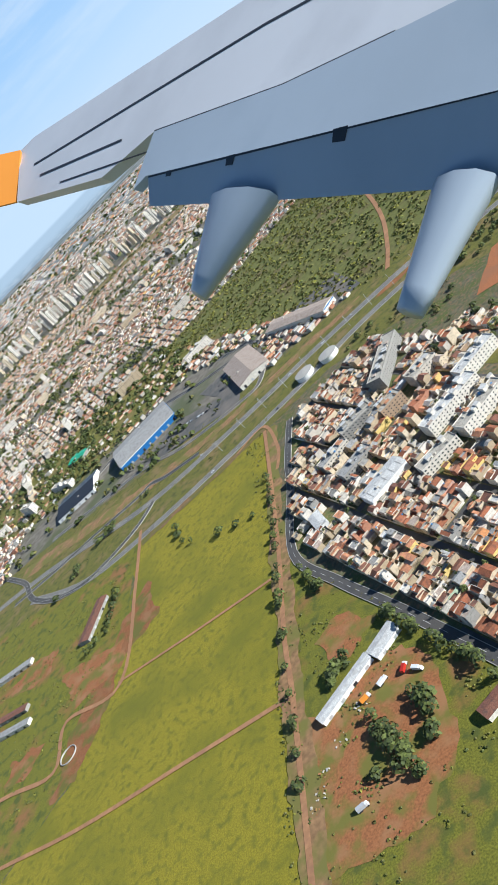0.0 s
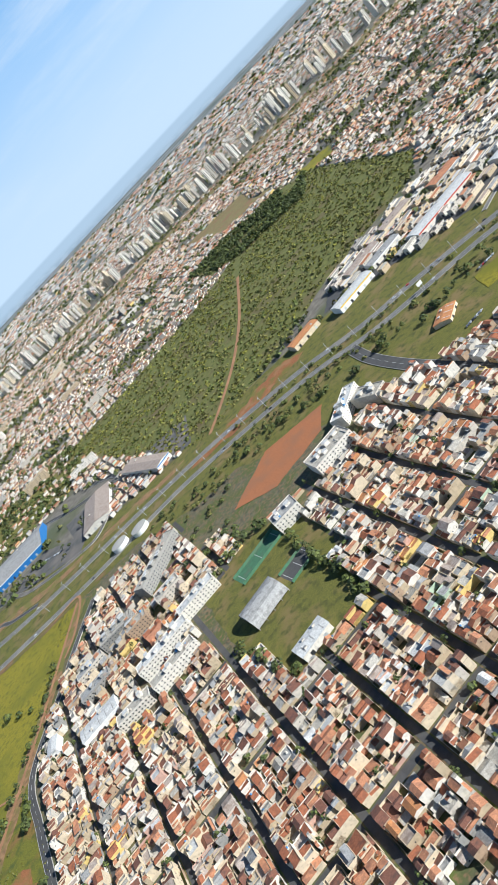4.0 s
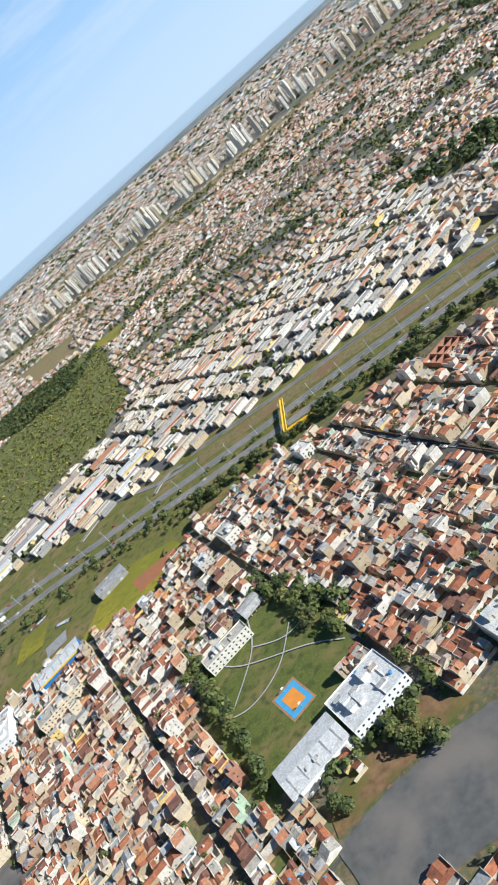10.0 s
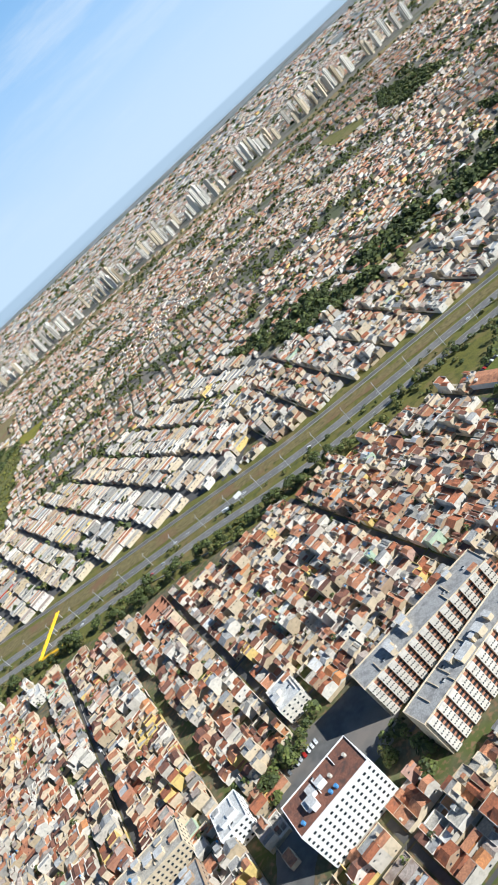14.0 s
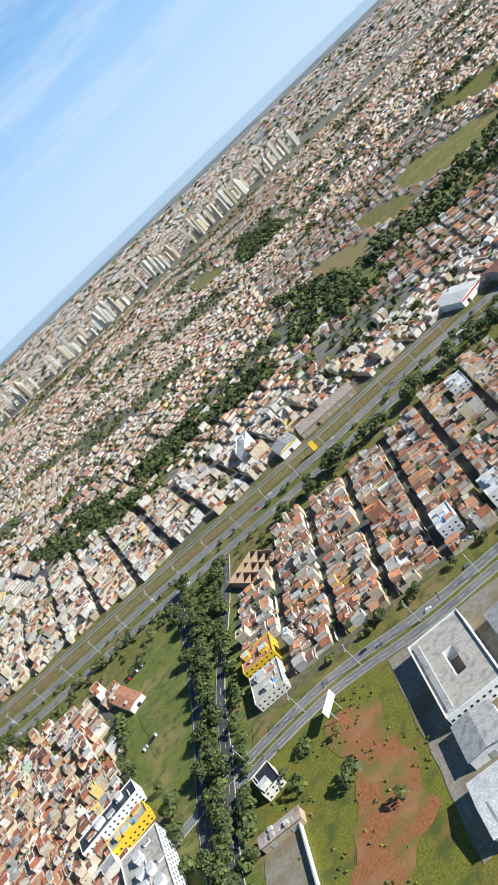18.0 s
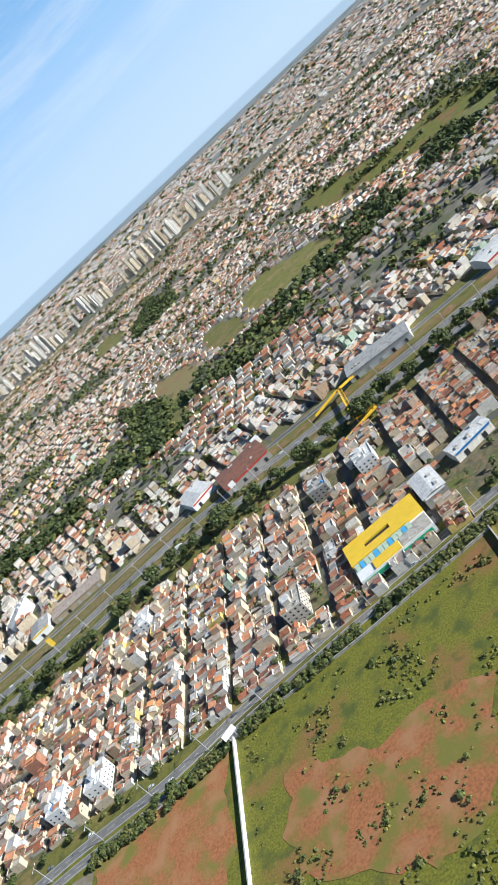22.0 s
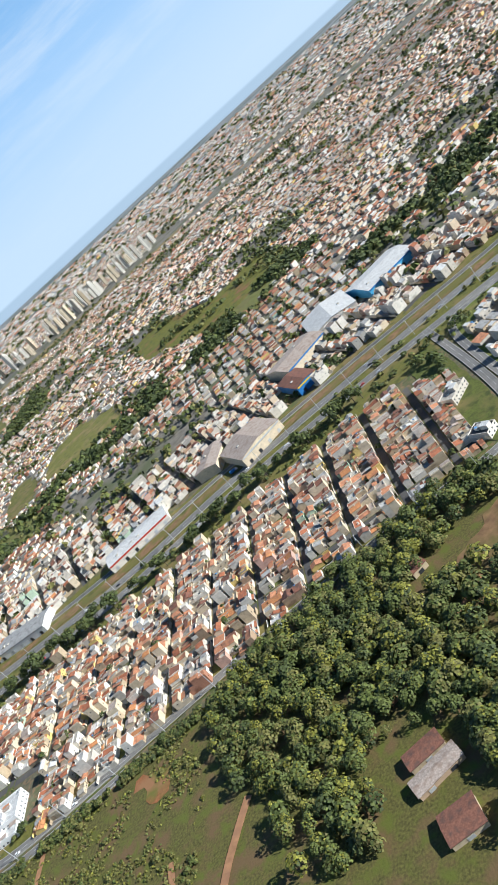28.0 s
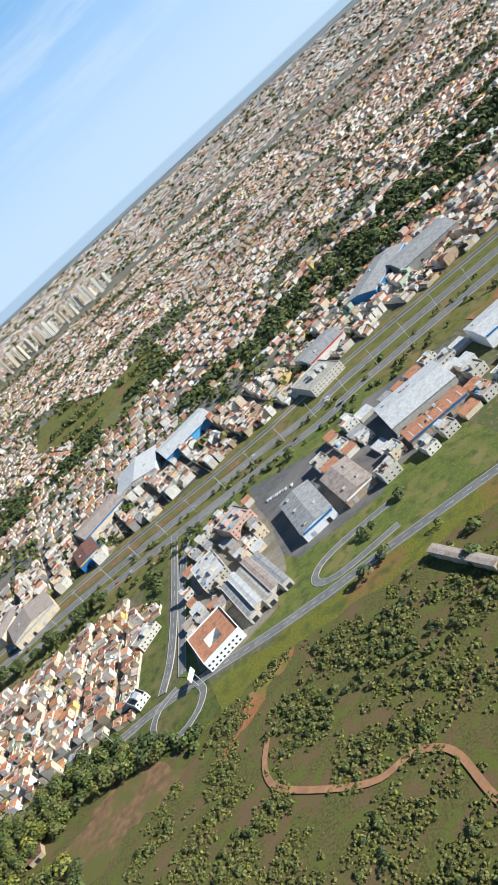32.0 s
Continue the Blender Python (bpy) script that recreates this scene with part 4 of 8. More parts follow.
def block(name, x, y, a, w, d, h, wm, rm, label, category, own_windows=None):
    """A flat-roofed block of several storeys with a window grid, parapet and roof boxes."""
    footprint(x, y, a, w, d)
    g = random.Random(int(x * 3 + y))
    ob = thing(name, label, category, pose(x, y, 0.05, 0, 0, a))
    x0, x1, y0, y1 = -w / 2, w / 2, -d / 2, d / 2
    st = max(1, round((h - 0.4) / STOREY))
    b = Buf()
    b.box(x0, x1, y0, y1, 0, h, wm)
    parapet(b, x0, x1, y0, y1, h, wm, 0.8, 0.3)
    wall = part("wall", b, ob)
    if y < 760:
        for s in range(1, st):
            t = Buf()
            t.box(x0 - 0.12, x1 + 0.12, y0 - 0.12, y1 + 0.12, s * STOREY + 0.1, s * STOREY + 0.35, wm)
            part("floor_band", t, ob)
    r = Buf()
    r.box(x0 + 0.3, x1 - 0.3, y0 + 0.3, y1 - 0.3, h, h + 0.08, rm)
    part("roof", r, ob)
    for k in range(1 + int(w * d / 260)):
        t = Buf()
        u, v, s1, s2 = g.uniform(-0.32, 0.32) * w, g.uniform(-0.3, 0.3) * d, g.uniform(1.4, 3.0), g.uniform(1.4, 3.0)
        zz = g.uniform(2.2, 4.0)
        t.box(u - s1, u + s1, v - s2, v + s2, h, h + zz, wm)
        t.box(u - s1 - 0.2, u + s1 + 0.2, v - s2 - 0.2, v + s2 + 0.2, h + zz, h + zz + 0.15, ROOFS[5])
        part("roof_house", t, ob)
    if y < 830:                                # plant, tanks and low walls on the nearer roofs
        for k in range(min(9, 3 + int(w * d / 160))):
            t = Buf()
            u, v = g.uniform(-0.42, 0.42) * w, g.uniform(-0.42, 0.42) * d
            kind = g.randrange(4)
            if kind == 0:
                t.box(u - 0.2, u + 0.2, max(y0 + 1, v - d * 0.25), min(y1 - 1, v + d * 0.25), h + 0.05, h + 0.9, wm)
                part("upstand", t, ob)
            elif kind == 1:
                t.cyl(u, v, h, h + 1.7, 1.0, M_TANK if g.random() < 0.4 else WALLS[7], 9)
                part("water_tank", t, ob)
            elif kind == 2:
                s1 = g.uniform(1.5, 3.5)
                t.shed(u - s1, u + s1, v - 1.5, v + 1.5, h + 1.2, 0.5, ROOFS[g.choice((1, 3, 6))], 0.0)
                t.box(u - s1 + 0.1, u + s1 - 0.1, v - 1.4, v + 1.4, h, h + 1.1, wm)
                part("roof_shelter", t, ob)
            else:
                t.box(u - 0.8, u + 0.8, v - 0.6, v + 0.6, h, h + 1.1, M_STEEL, M_DARK)
                part("cooling_unit", t, ob)
    if name == "apartment_slab":               # pale stacks of bays between dark brown recesses
        n = int(w / 7)
        for k in range(n):
            u = x0 + (k + 0.5) * w / n
            t = Buf()
            t.box(u - 2.1, u + 2.1, y0 - 1.3, y0, 0.4, h + 0.5, WALLS[0])
            for z in range(st):
                for q in (-1.2, 0.1, 1.3):
                    t.box(u + q - 0.35, u + q + 0.35, y0 - 1.36, y0 - 1.28, z * STOREY + 1.4, z * STOREY + 2.2, M_DARK)
            part("facade_bay", t, ob, "pale stack of rooms")
            t = Buf()
            t.box(u + 2.1, u + w / n - 2.1, y0 - 0.2, y0, 0.4, h - 0.4, WALLS[8])
            for z in range(st):
                t.box(u + 2.4, u + w / n - 2.4, y0 - 0.3, y0 - 0.18, z * STOREY + 1.0, z * STOREY + 2.4, M_DARK)
            part("recess", t, ob, "dark brown recess with small windows")
    near = (y < 530 and name != "apartment_slab") if own_windows is None else own_windows
    nx, ny = max(2, int(w / 3.4)), max(2, int(d / 3.4))
    if near:
        wi = window_mesh(1.7, 1.4)
        for s in range(st):
            z = s * STOREY + 1.0
            for i in range(nx):
                u = x0 + (i + 0.5) * w / nx
                part("window", wi, wall, matrix=pose(u, y0, z))
            for i in range(ny):
                part("window", wi, wall, matrix=pose(x1, y0 + (i + 0.5) * d / ny, z, 0, 0, 90))
    else:
        t = Buf()
        windows_on(t, x0, x1, y0, -1, 0, st, 3.6, 1.3, 1.1)
        windows_side(t, y0, y1, x1, 1, 0, st, 3.6, 1.3, 1.1)
        tagged(part("glazing", t, wall), kind="stuff")
    return ob


def ruin(name, x, y, a, w, d, h, wm, rm, label, category):
    """Bare walls round open rooms."""
    footprint(x, y, a, w, d)
    g = random.Random(int(x))
    ob = thing(name, label, category, pose(x, y, 0.05, 0, 0, a))
    for i in range(4):
        b = Buf()
        u = -w / 2 + i * w / 3
        b.box(u, u + 0.5, -d / 2, d / 2, 0, h * g.uniform(0.6, 1.0), wm)
        part("wall", b, ob)
        b = Buf()
        v = -d / 2 + i * (d - 0.5) / 3
        b.box(-w / 2, w / 2, v, v + 0.5, 0, h * g.uniform(0.5, 0.95), wm)
        part("wall", b, ob)
    b = Buf()
    b.box(-w / 2 + 0.5, w / 2, -d / 2 + 0.5, d / 2 - 0.5, 0, 0.3, M_PAVE)
    part("floor_slab", b, ob)


def tower(x, y, a, w, d, h, wm):
    """A far high-rise with recessed dark window strips."""
    ob = thing("high_rise", "tall pale residential high-rise in a long row", "high-rise", pose(x, y, 0, 0, 0, a), "row of high-rises")
    b = Buf()
    b.box(-w / 2, w / 2, -d / 2, d / 2, 0, h, wm)
    for k in (-0.27, 0.27):
        b.face([(k * w - 0.8, -d / 2 - 0.2, 5), (k * w + 0.8, -d / 2 - 0.2, 5), (k * w + 0.8, -d / 2 - 0.2, h - 3), (k * w - 0.8, -d / 2 - 0.2, h - 3)], M_GLASS)
        b.face([(w / 2 + 0.2, k * d - 0.8, 5), (w / 2 + 0.2, k * d + 0.8, 5), (w / 2 + 0.2, k * d + 0.8, h - 3), (w / 2 + 0.2, k * d - 0.8, h - 3)], M_GLASS)
    part("wall", b, ob)
    r = Buf()
    r.box(-w / 4, w / 4, -d / 4, d / 4, h, h + 5, wm, ROOFS[4])
    part("roof_house", r, ob)


def lamp_post(x, y, a=0.0, h=9.0):
    ob = copy_thing(LAMP, pose(x, y, 0.1, 0, 0, a))
    return ob


def car(x, y, a):
    k = pick((5, 4, 3, 1, 3))
    return copy_thing(CAR_KINDS[k], pose(x, y, 0.28, 0, 0, a))


def make_car(m, word):
    ob = thing("car", f"{word} car on the road", "car", group="cars on the roads")
    b = Buf()
    p = [(-2.2, 0.35), (2.2, 0.35), (2.25, 0.75), (1.2, 0.95), (0.6, 1.45), (-1.2, 1.5), (-1.9, 1.0), (-2.2, 0.9)]
    n = len(p)
    b.solid([(u, -0.85, z) for u, z in p] + [(u, 0.85, z) for u, z in p], [tuple(range(n)), tuple(range(2 * n - 1, n - 1, -1))] + [(i, n + i, n + (i + 1) % n, (i + 1) % n) for i in range(n)], m)
    for u in (-1.4, 1.4):
        b.box(u - 0.32, u + 0.32, -0.88, 0.88, 0.0, 0.6, M_DARK)
    part("body", b, ob)
    g = Buf()
    g.box(-1.55, 1.0, -0.87, 0.87, 1.0, 1.36, M_GLASS)
    part("glazing", g, ob)
    return ob


def fill_blocks(poly, step, angle, heights, group_words):
    """Small blocks and sheds packed into the gaps of a built-up plot."""
    xs, ys = [p[0] for p in poly], [p[1] for p in poly]
    ca, sa = math.cos(radians(angle)), math.sin(radians(angle))
    n = int(max(max(xs) - min(xs), max(ys) - min(ys)) / step)
    cx, cy = (min(xs) + max(xs)) / 2, (min(ys) + max(ys)) / 2
    for i in range(-n, n + 1):
        for j in range(-n, n + 1):
            u, v = (i + rng.uniform(-0.2, 0.2)) * step, (j + rng.uniform(-0.2, 0.2)) * step
            x, y = cx + u * ca - v * sa, cy + u * sa + v * ca
            if not inside(poly, [x], [y])[0] or taken(x, y, step * 0.42) or rng.random() < 0.12:
                continue
            w, d, h = step * rng.uniform(0.6, 0.92), step * rng.uniform(0.6, 0.92), rng.uniform(*heights)
            if rng.random() < 0.5:
                k = rng.choice((0, 1, 7))
                block("low_block", x, y, angle, w, d, h, WALLS[k], ROOFS[rng.choice((3, 4, 5, 6))], f"low {WALL_WORDS[k]} {group_words}", "building", False)
            else:
                rm = ROOFS[(1, 3, 5, 6)[pick((2, 3, 2, 2))]]
                ob = thing("shed", {ROOFS[1]: "clay-roofed", ROOFS[3]: "grey-roofed", ROOFS[5]: "white-roofed", ROOFS[6]: "rusty-roofed"}[rm] + " shed among " + group_words, "shed", pose(x, y, 0.05, 0, 0, angle))
                footprint(x, y, angle, w, d)
                b = Buf()
                b.box(-w / 2, w / 2, -d / 2, d / 2, 0, h * 0.7, WALLS[rng.choice((0, 1, 2, 7))])
                part("wall", b, ob)
                t = Buf()
                t.shed(-w / 2, w / 2, -d / 2, d / 2, h * 0.7 + 0.2, 0.8, rm, 0.3)
                part("roof", t, ob)

# ---- the ground and its covers ----
bm = bmesh.new()
bmesh.ops.create_grid(bm, x_segments=24, y_segments=24, size=40000)
me = bpy.data.meshes.new("ground")
bm.to_mesh(me)
bm.free()
me.materials.append(M_YARD)
tagged(new("ground", me), "flat town ground of trodden earth, grass and paving", "ground", kind="structure")

FIELD = [(-196, 830), (-201, 635), (-202, 545), (-211, 420), (-216, 200), (-420, 150), (-517, 425), (-444, 481), (-398, 628), (-396, 811), (-300, 815)]
WESTLAND = [(-1500, 850), (-640, 850), (-420, 800), (-396, 811), (-398, 628), (-444, 481), (-517, 425), (-420, 150), (-1500, 150)]
FARMLAND = [(-200, 545), (-192, 548), (-158, 479), (-123, 417), (-77, 331), (0, 200), (-216, 200), (-211, 420)]
SCRUB = [(-402, 1443), (-198, 1542), (-19, 1659), (120, 1850), (300, 1900), (450, 1330), (400, 1220), (240, 1130), (124, 1010), (16, 945), (-54, 984), (-218, 1193)]
CORRIDOR = [(-1500, 840), (-650, 840), (-396, 790), (-196, 800), (-100, 820), (0, 790), (59, 800), (180, 740), (300, 690), (480, 690), (600, 720), (720, 775), (1000, 755), (1200, 740), (1400, 770), (1700, 790), (2000, 800), (2250, 810), (2700, 830), (4200, 840),
            (4200, 985), (2700, 955), (2200, 930), (2000, 905), (1700, 895), (1400, 890), (1000, 892), (700, 935), (400, 960), (220, 1000), (100, 990), (-100, 960), (-300, 950), (-650, 1010), (-1500, 1000)]
SOUTHLAND = [(1290, 560), (1358, 566), (1600, 582), (1900, 600), (2250, 628), (2600, 632), (4200, 640), (4200, 0), (1290, 0)]
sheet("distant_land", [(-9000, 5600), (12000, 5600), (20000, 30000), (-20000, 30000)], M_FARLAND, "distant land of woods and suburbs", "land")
sheet("far_town_ground", [(-4000, 1000), (6000, 960), (6000, 5600), (-4000, 5600)], M_PAVED_TOWN, "pale streets and yards of the far town", "ground")
sheet("west_land", WESTLAND, M_SOILGRASS, "rough grassland with farm tracks and red soil", "field", 3.0)
sheet("farm_land", FARMLAND, M_SOILGRASS, "farmyard grass and red earth", "field", 2.0)
sheet("grass_field", FIELD, M_FIELD, "bright green grass field with tracks across it", "field", 2.0)
sheet("scrubland", SCRUB, M_SCRUBGROUND, "dark scrubland of low bushes", "scrub", 3.0)
sheet("road_corridor", CORRIDOR, M_VERGE, "grass verge of the wide highway corridor", "verge", 2.0)
sheet("outer_land", [(-4000, 150), (-500, 140), (1000, 170), (1290, 300), (1290, -3000), (-4000, -3000)], M_SOILGRASS, "rough open grassland", "field")
sheet("outer_land", [(1290, 2), (4200, 2), (4200, -3000), (1290, -3000)], M_SOILGRASS, "rough open grassland", "field")
sheet("open_land", SOUTHLAND, M_SOILGRASS, "open grassland with bare red soil patches", "field", 2.0)
sheet("rough_pasture", [(1777, 588), (1860, 590), (2010, 604), (2110, 625), (2200, 628), (2290, 598), (2350, 612), (2500, 606), (2700, 600), (2700, 250), (1790, 250)], M_ROUGH, "rough pasture of olive grass and low scrub", "field", 2.0)
PARK = [(600, 570), (655, 600), (700, 560), (722, 505), (700, 440), (650, 420), (612, 505)]
GREEN_MID = [(1185, 735), (1215, 770), (1300, 790), (1303, 700), (1302, 560), (1302, 440), (1245, 440), (1250, 560), (1215, 590), (1195, 640)]
SCHOOL = [(21, 609), (77, 655), (125, 640), (165, 560), (180, 470), (120, 440), (60, 520)]
SQUARE = [(432, 505), (466, 482), (484, 437), (455, 428)]
CORNER_PLOT = [(376, 450), (404, 443), (432, 398), (405, 380), (380, 425)]
MEADOW_A = [(-169, 2513), (92, 2444), (125, 2220), (204, 2103), (5, 2159), (-58, 2326)]
FIELD_A = [(242, 2002), (360, 1960), (360, 1824), (277, 1910)]
WOOD_A = [(-105, 2002), (41, 2024), (231, 1983), (282, 1930), (263, 1708), (90, 1729), (-20, 1790)]
WOOD_B = [(946, 1245), (1052, 1270), (1175, 1190), (1110, 1228), (1240, 1238), (1424, 1204), (1559, 1252), (1571, 1134), (1454, 1112), (1325, 1137), (1180, 1080), (1060, 1094)]
MEADOW_B = [(1509, 1462), (1544, 1434), (1584, 1410), (1607, 1333), (1593, 1283), (1563, 1275), (1533, 1295), (1512, 1387)]
MEADOW_E = [(1621, 1497), (1655, 1488), (1689, 1416), (1700, 1345), (1667, 1320), (1638, 1327), (1618, 1420)]
MEADOW_F = [(1710, 1523), (1746, 1566), (1845, 1483), (1891, 1345), (1818, 1355), (1754, 1346), (1700, 1400)]
MEADOW_C = [(1857, 1811), (1933, 1847), (2070, 1640), (2196, 1697), (2233, 1534), (2201, 1422), (2135, 1353), (2010, 1496), (1911, 1605)]
MEADOW_D = [(1246, 2414), (1305, 2439), (1382, 2246), (1369, 2143), (1302, 2164)]
WOOD_E = [(1411, 2160), (1455, 2384), (1537, 2309), (1559, 2044), (1501, 1983), (1432, 1996)]
WOOD_F = [(1430, 1477), (1506, 1368), (1586, 1239), (1579, 1162), (1536, 1149), (1482, 1236)]
STRIP = [(-900, 3020), (300, 3050), (1200, 3120), (2000, 3180), (2000, 3300), (1200, 3250), (300, 3190), (-900, 3160)]
WOOD_C = [(1571, 1250), (1700, 1290), (1900, 1390), (2100, 1440), (2230, 1500), (2280, 1420), (2100, 1330), (1900, 1260), (1700, 1170), (1571, 1134)]
WOOD_D = [(2240, 1180), (2420, 1260), (2600, 1300), (2900, 1500), (2960, 1300), (2700, 1150), (2480, 1110), (2380, 1120)]
GREENS = [MEADOW_A, FIELD_A, WOOD_A, WOOD_B, MEADOW_B, MEADOW_E, MEADOW_F, MEADOW_C, MEADOW_D, WOOD_E, WOOD_F, STRIP, WOOD_C, WOOD_D]
CAMPUS = [(-640, 1140), (-330, 1215), (-300, 1330), (-420, 1500), (-850, 1400), (-900, 1200)]
sheet("campus_green", CAMPUS, M_VERGE, "green land between slab blocks", "park", 6.0)
sheet("park_lawn", PARK, M_LAWN, "park lawn with paths", "park", 1.5)
sheet("boulevard_green", GREEN_MID, M_LAWN, "tree-shaded green beside the boulevard", "park", 1.5)
sheet("school_green", SCHOOL, M_VERGE, "school grounds with grass", "park", 1.5)
sheet("town_square", SQUARE, M_ASPHALT_OLD, "worn asphalt square", "square", 0.6)
sheet("corner_plot", CORNER_PLOT, M_ASPHALT, "shaded asphalt car park under trees", "square", 0.6)
for nm, p, m, lab in (("far_meadow", MEADOW_A, M_DRYVERGE, "dry meadow far in the town"), ("far_field", FIELD_A, M_FIELD, "bright green sports field"), ("far_wood_floor", WOOD_A, M_SCRUBGROUND, "floor of a small wood"),
                      ("valley_wood_floor", WOOD_B, M_SCRUBGROUND, "wooded valley floor"), ("valley_meadow", MEADOW_B, M_DRYVERGE, "dry olive valley meadow"), ("valley_meadow", MEADOW_E, M_VERGE, "olive green valley meadow"), ("valley_meadow", MEADOW_F, M_VERGE, "olive green valley meadow"), ("far_wood_floor", WOOD_E, M_SCRUBGROUND, "floor of a small wood"), ("valley_wood_floor", WOOD_F, M_SCRUBGROUND, "wooded valley floor"), ("marsh_meadow", MEADOW_C, M_SOILGRASS, "broad green marsh meadow"),
                      ("far_clearing", MEADOW_D, M_VERGE, "grassy clearing between houses"), ("green_strip", STRIP, M_DRYVERGE, "green strip before the high-rises"), ("valley_wood_floor", WOOD_C, M_SCRUBGROUND, "wooded valley floor"), ("valley_wood_floor", WOOD_D, M_SCRUBGROUND, "wooded slope floor")):
    sheet(nm, p, m, lab, "field", 9.0)
# bare soil
for nm, p in (("red_pitch", [(59, 718), (115, 698), (175, 735), (182, 785), (103, 785)]),
              ("red_soil", [(1494, 560), (1592, 570), (1593, 508), (1584, 480), (1540, 470), (1515, 494), (1496, 482)]), ("red_soil", [(-374, 690), (-352, 616), (-392, 596), (-420, 600), (-406, 652)]), ("red_soil", [(-398, 586), (-420, 522), (-441, 475), (-470, 470), (-466, 510), (-440, 580)]),
              ("red_soil", [(-515, 706), (-518, 668), (-560, 668), (-600, 690), (-560, 712)]), ("red_soil", [(-498, 556), (-510, 532), (-545, 528), (-548, 566)]), ("red_soil", [(-401, 622), (-400, 581), (-463, 570), (-495, 640)]),
              ("red_soil", [(-189, 435), (-167, 447), (-138, 423), (-153, 408), (-178, 410)]), ("red_soil", [(-204, 378), (-180, 366), (-150, 388), (-128, 384), (-112, 350), (-116, 296), (-140, 270), (-215, 268), (-213, 330)]),
              ("red_soil", [(1626, 527), (1658, 513), (1708, 509), (1740, 501), (1714, 445), (1684, 437), (1626, 473)]), ("brown_soil", [(2168, 560), (2182, 582), (2205, 598), (2229, 610), (2262, 592), (2280, 578), (2242, 563), (2222, 552), (2198, 537), (2180, 540)]), ("red_soil", [(1958, 590), (1988, 585), (1976, 565)]), ("red_soil", [(1350, 549), (1385, 543), (1394, 467), (1365, 440), (1341, 455), (1356, 500)]), ("red_soil", [(2468, 672), (2500, 672), (2540, 655), (2520, 640), (2475, 650)]),
              ("red_soil", [(130, 975), (180, 955), (60, 890), (-20, 895)]), ("red_soil", [(2356, 611), (2338, 606), (2318, 594), (2296, 570), (2301, 566), (2326, 585), (2345, 598)]), ("red_soil", [(2560, 830), (2760, 850), (2760, 800), (2560, 790)])):
    sheet(nm, p, M_EARTHVERGE if nm == "brown_soil" else M_PITCH if "pitch" in nm else M_SOIL, "bare brown earth with dry grass" if nm == "brown_soil" else "bare red earth", "soil", 0.8 if "pitch" in nm else 4.0)
sheet("factory_yard", [(1395, 560), (1495, 558), (1492, 440), (1400, 430)], M_PAVE, "paved factory yard", "yard", 0.8)
sheet("store_car_park", [(-345, 1050), (-225, 975), (-230, 930), (-420, 985)], M_ASPHALT_OLD, "store car park", "car park", 0.8)
sheet("dealer_yard", [(-300, 1075), (-40, 1090), (-20, 975), (-240, 960)], M_ASPHALT_OLD, "dealership yard full of cars", "car park", 0.8)
sheet("lawn_east", [(2283, 846), (2480, 850), (2520, 640), (2440, 636), (2345, 634), (2290, 640), (2268, 660), (2274, 800)], M_LAWN, "green lawn round the commercial blocks", "lawn", 1.5)
sheet("mall_car_park", [(2345, 835), (2372, 822), (2440, 800), (2462, 830), (2535, 815), (2532, 705), (2460, 705), (2440, 690), (2372, 688), (2352, 720)], M_ASPHALT_OLD, "worn asphalt car park between the halls", "car park", 0.8)
sheet("mall_ground", [(2281, 806), (2316, 828), (2345, 812), (2356, 763), (2362, 690), (2350, 655), (2317, 643), (2288, 645), (2278, 685)], M_PAVE, "paved ground round the commercial blocks", "yard", 0.8)
sheet("estate_ground", [(215, 1010), (420, 940), (700, 925), (900, 893), (960, 900), (1000, 1010), (1010, 1130), (940, 1250), (700, 1300), (480, 1290), (455, 1200), (380, 1170), (250, 1120)], M_ASPHALT, "worn asphalt between workshop units", "yard", 2.0)
sheet("loop_lawn", [(2240, 655), (2292, 648), (2302, 602), (2262, 598), (2236, 622)], M_LAWN, "lawn inside and round the loop road", "lawn", 1.0)
sheet("side_lawn", [(2229, 812), (2256, 846), (2258, 660), (2238, 650), (2228, 668)], M_LAWN, "lawn beside the side road", "lawn", 1.0)
sheet("service_yard", [(1302, 502), (1325, 501), (1329, 450), (1301, 455)], M_PAVE, "worn yard beside a white wall", "yard", 0.6)
sheet("lower_car_park", [(978, 505), (1030, 520), (1058, 495), (1046, 470), (1000, 455), (985, 400), (970, 430)], M_ASPHALT_OLD, "car park between apartment blocks", "car park", 0.8)
sheet("hall_car_park", [(686, 380), (714, 391), (748, 403), (776, 406), (802, 398), (790, 350), (700, 340)], M_ASPHALT_OLD, "worn asphalt car park below the white hall", "car park", 0.8)
sheet("hall_garden", [(686, 404), (700, 412), (748, 430), (772, 412), (748, 406), (714, 394), (688, 384)], M_EARTHVERGE, "bare earth and grass under trees beside the hall", "garden", 0.6)
sheet("football_pitch", [(1200, 700), (1239, 706), (1251, 655), (1226, 622)], M_LAWN, "worn green football pitch", "pitch", 0.8)
sheet("sports_lawn", [(373, 782), (408, 784), (410, 743), (375, 741)], M_FIELD, "bright green sports lawn", "pitch", 0.6)
sheet("sports_lawn", [(495, 778), (571, 759), (596, 716), (533, 690), (469, 696)], M_FIELD, "green sports grounds", "pitch", 1.0)
sheet("red_running_pitch", [(524, 738), (574, 744), (580, 725), (537, 709)], M_PITCH, "bare red clay running pitch", "pitch", 0.6)
sheet("sports_court", [(416, 733), (440, 742), (446, 722), (424, 714)], ROOFS[3], "grey-green sports court", "court")
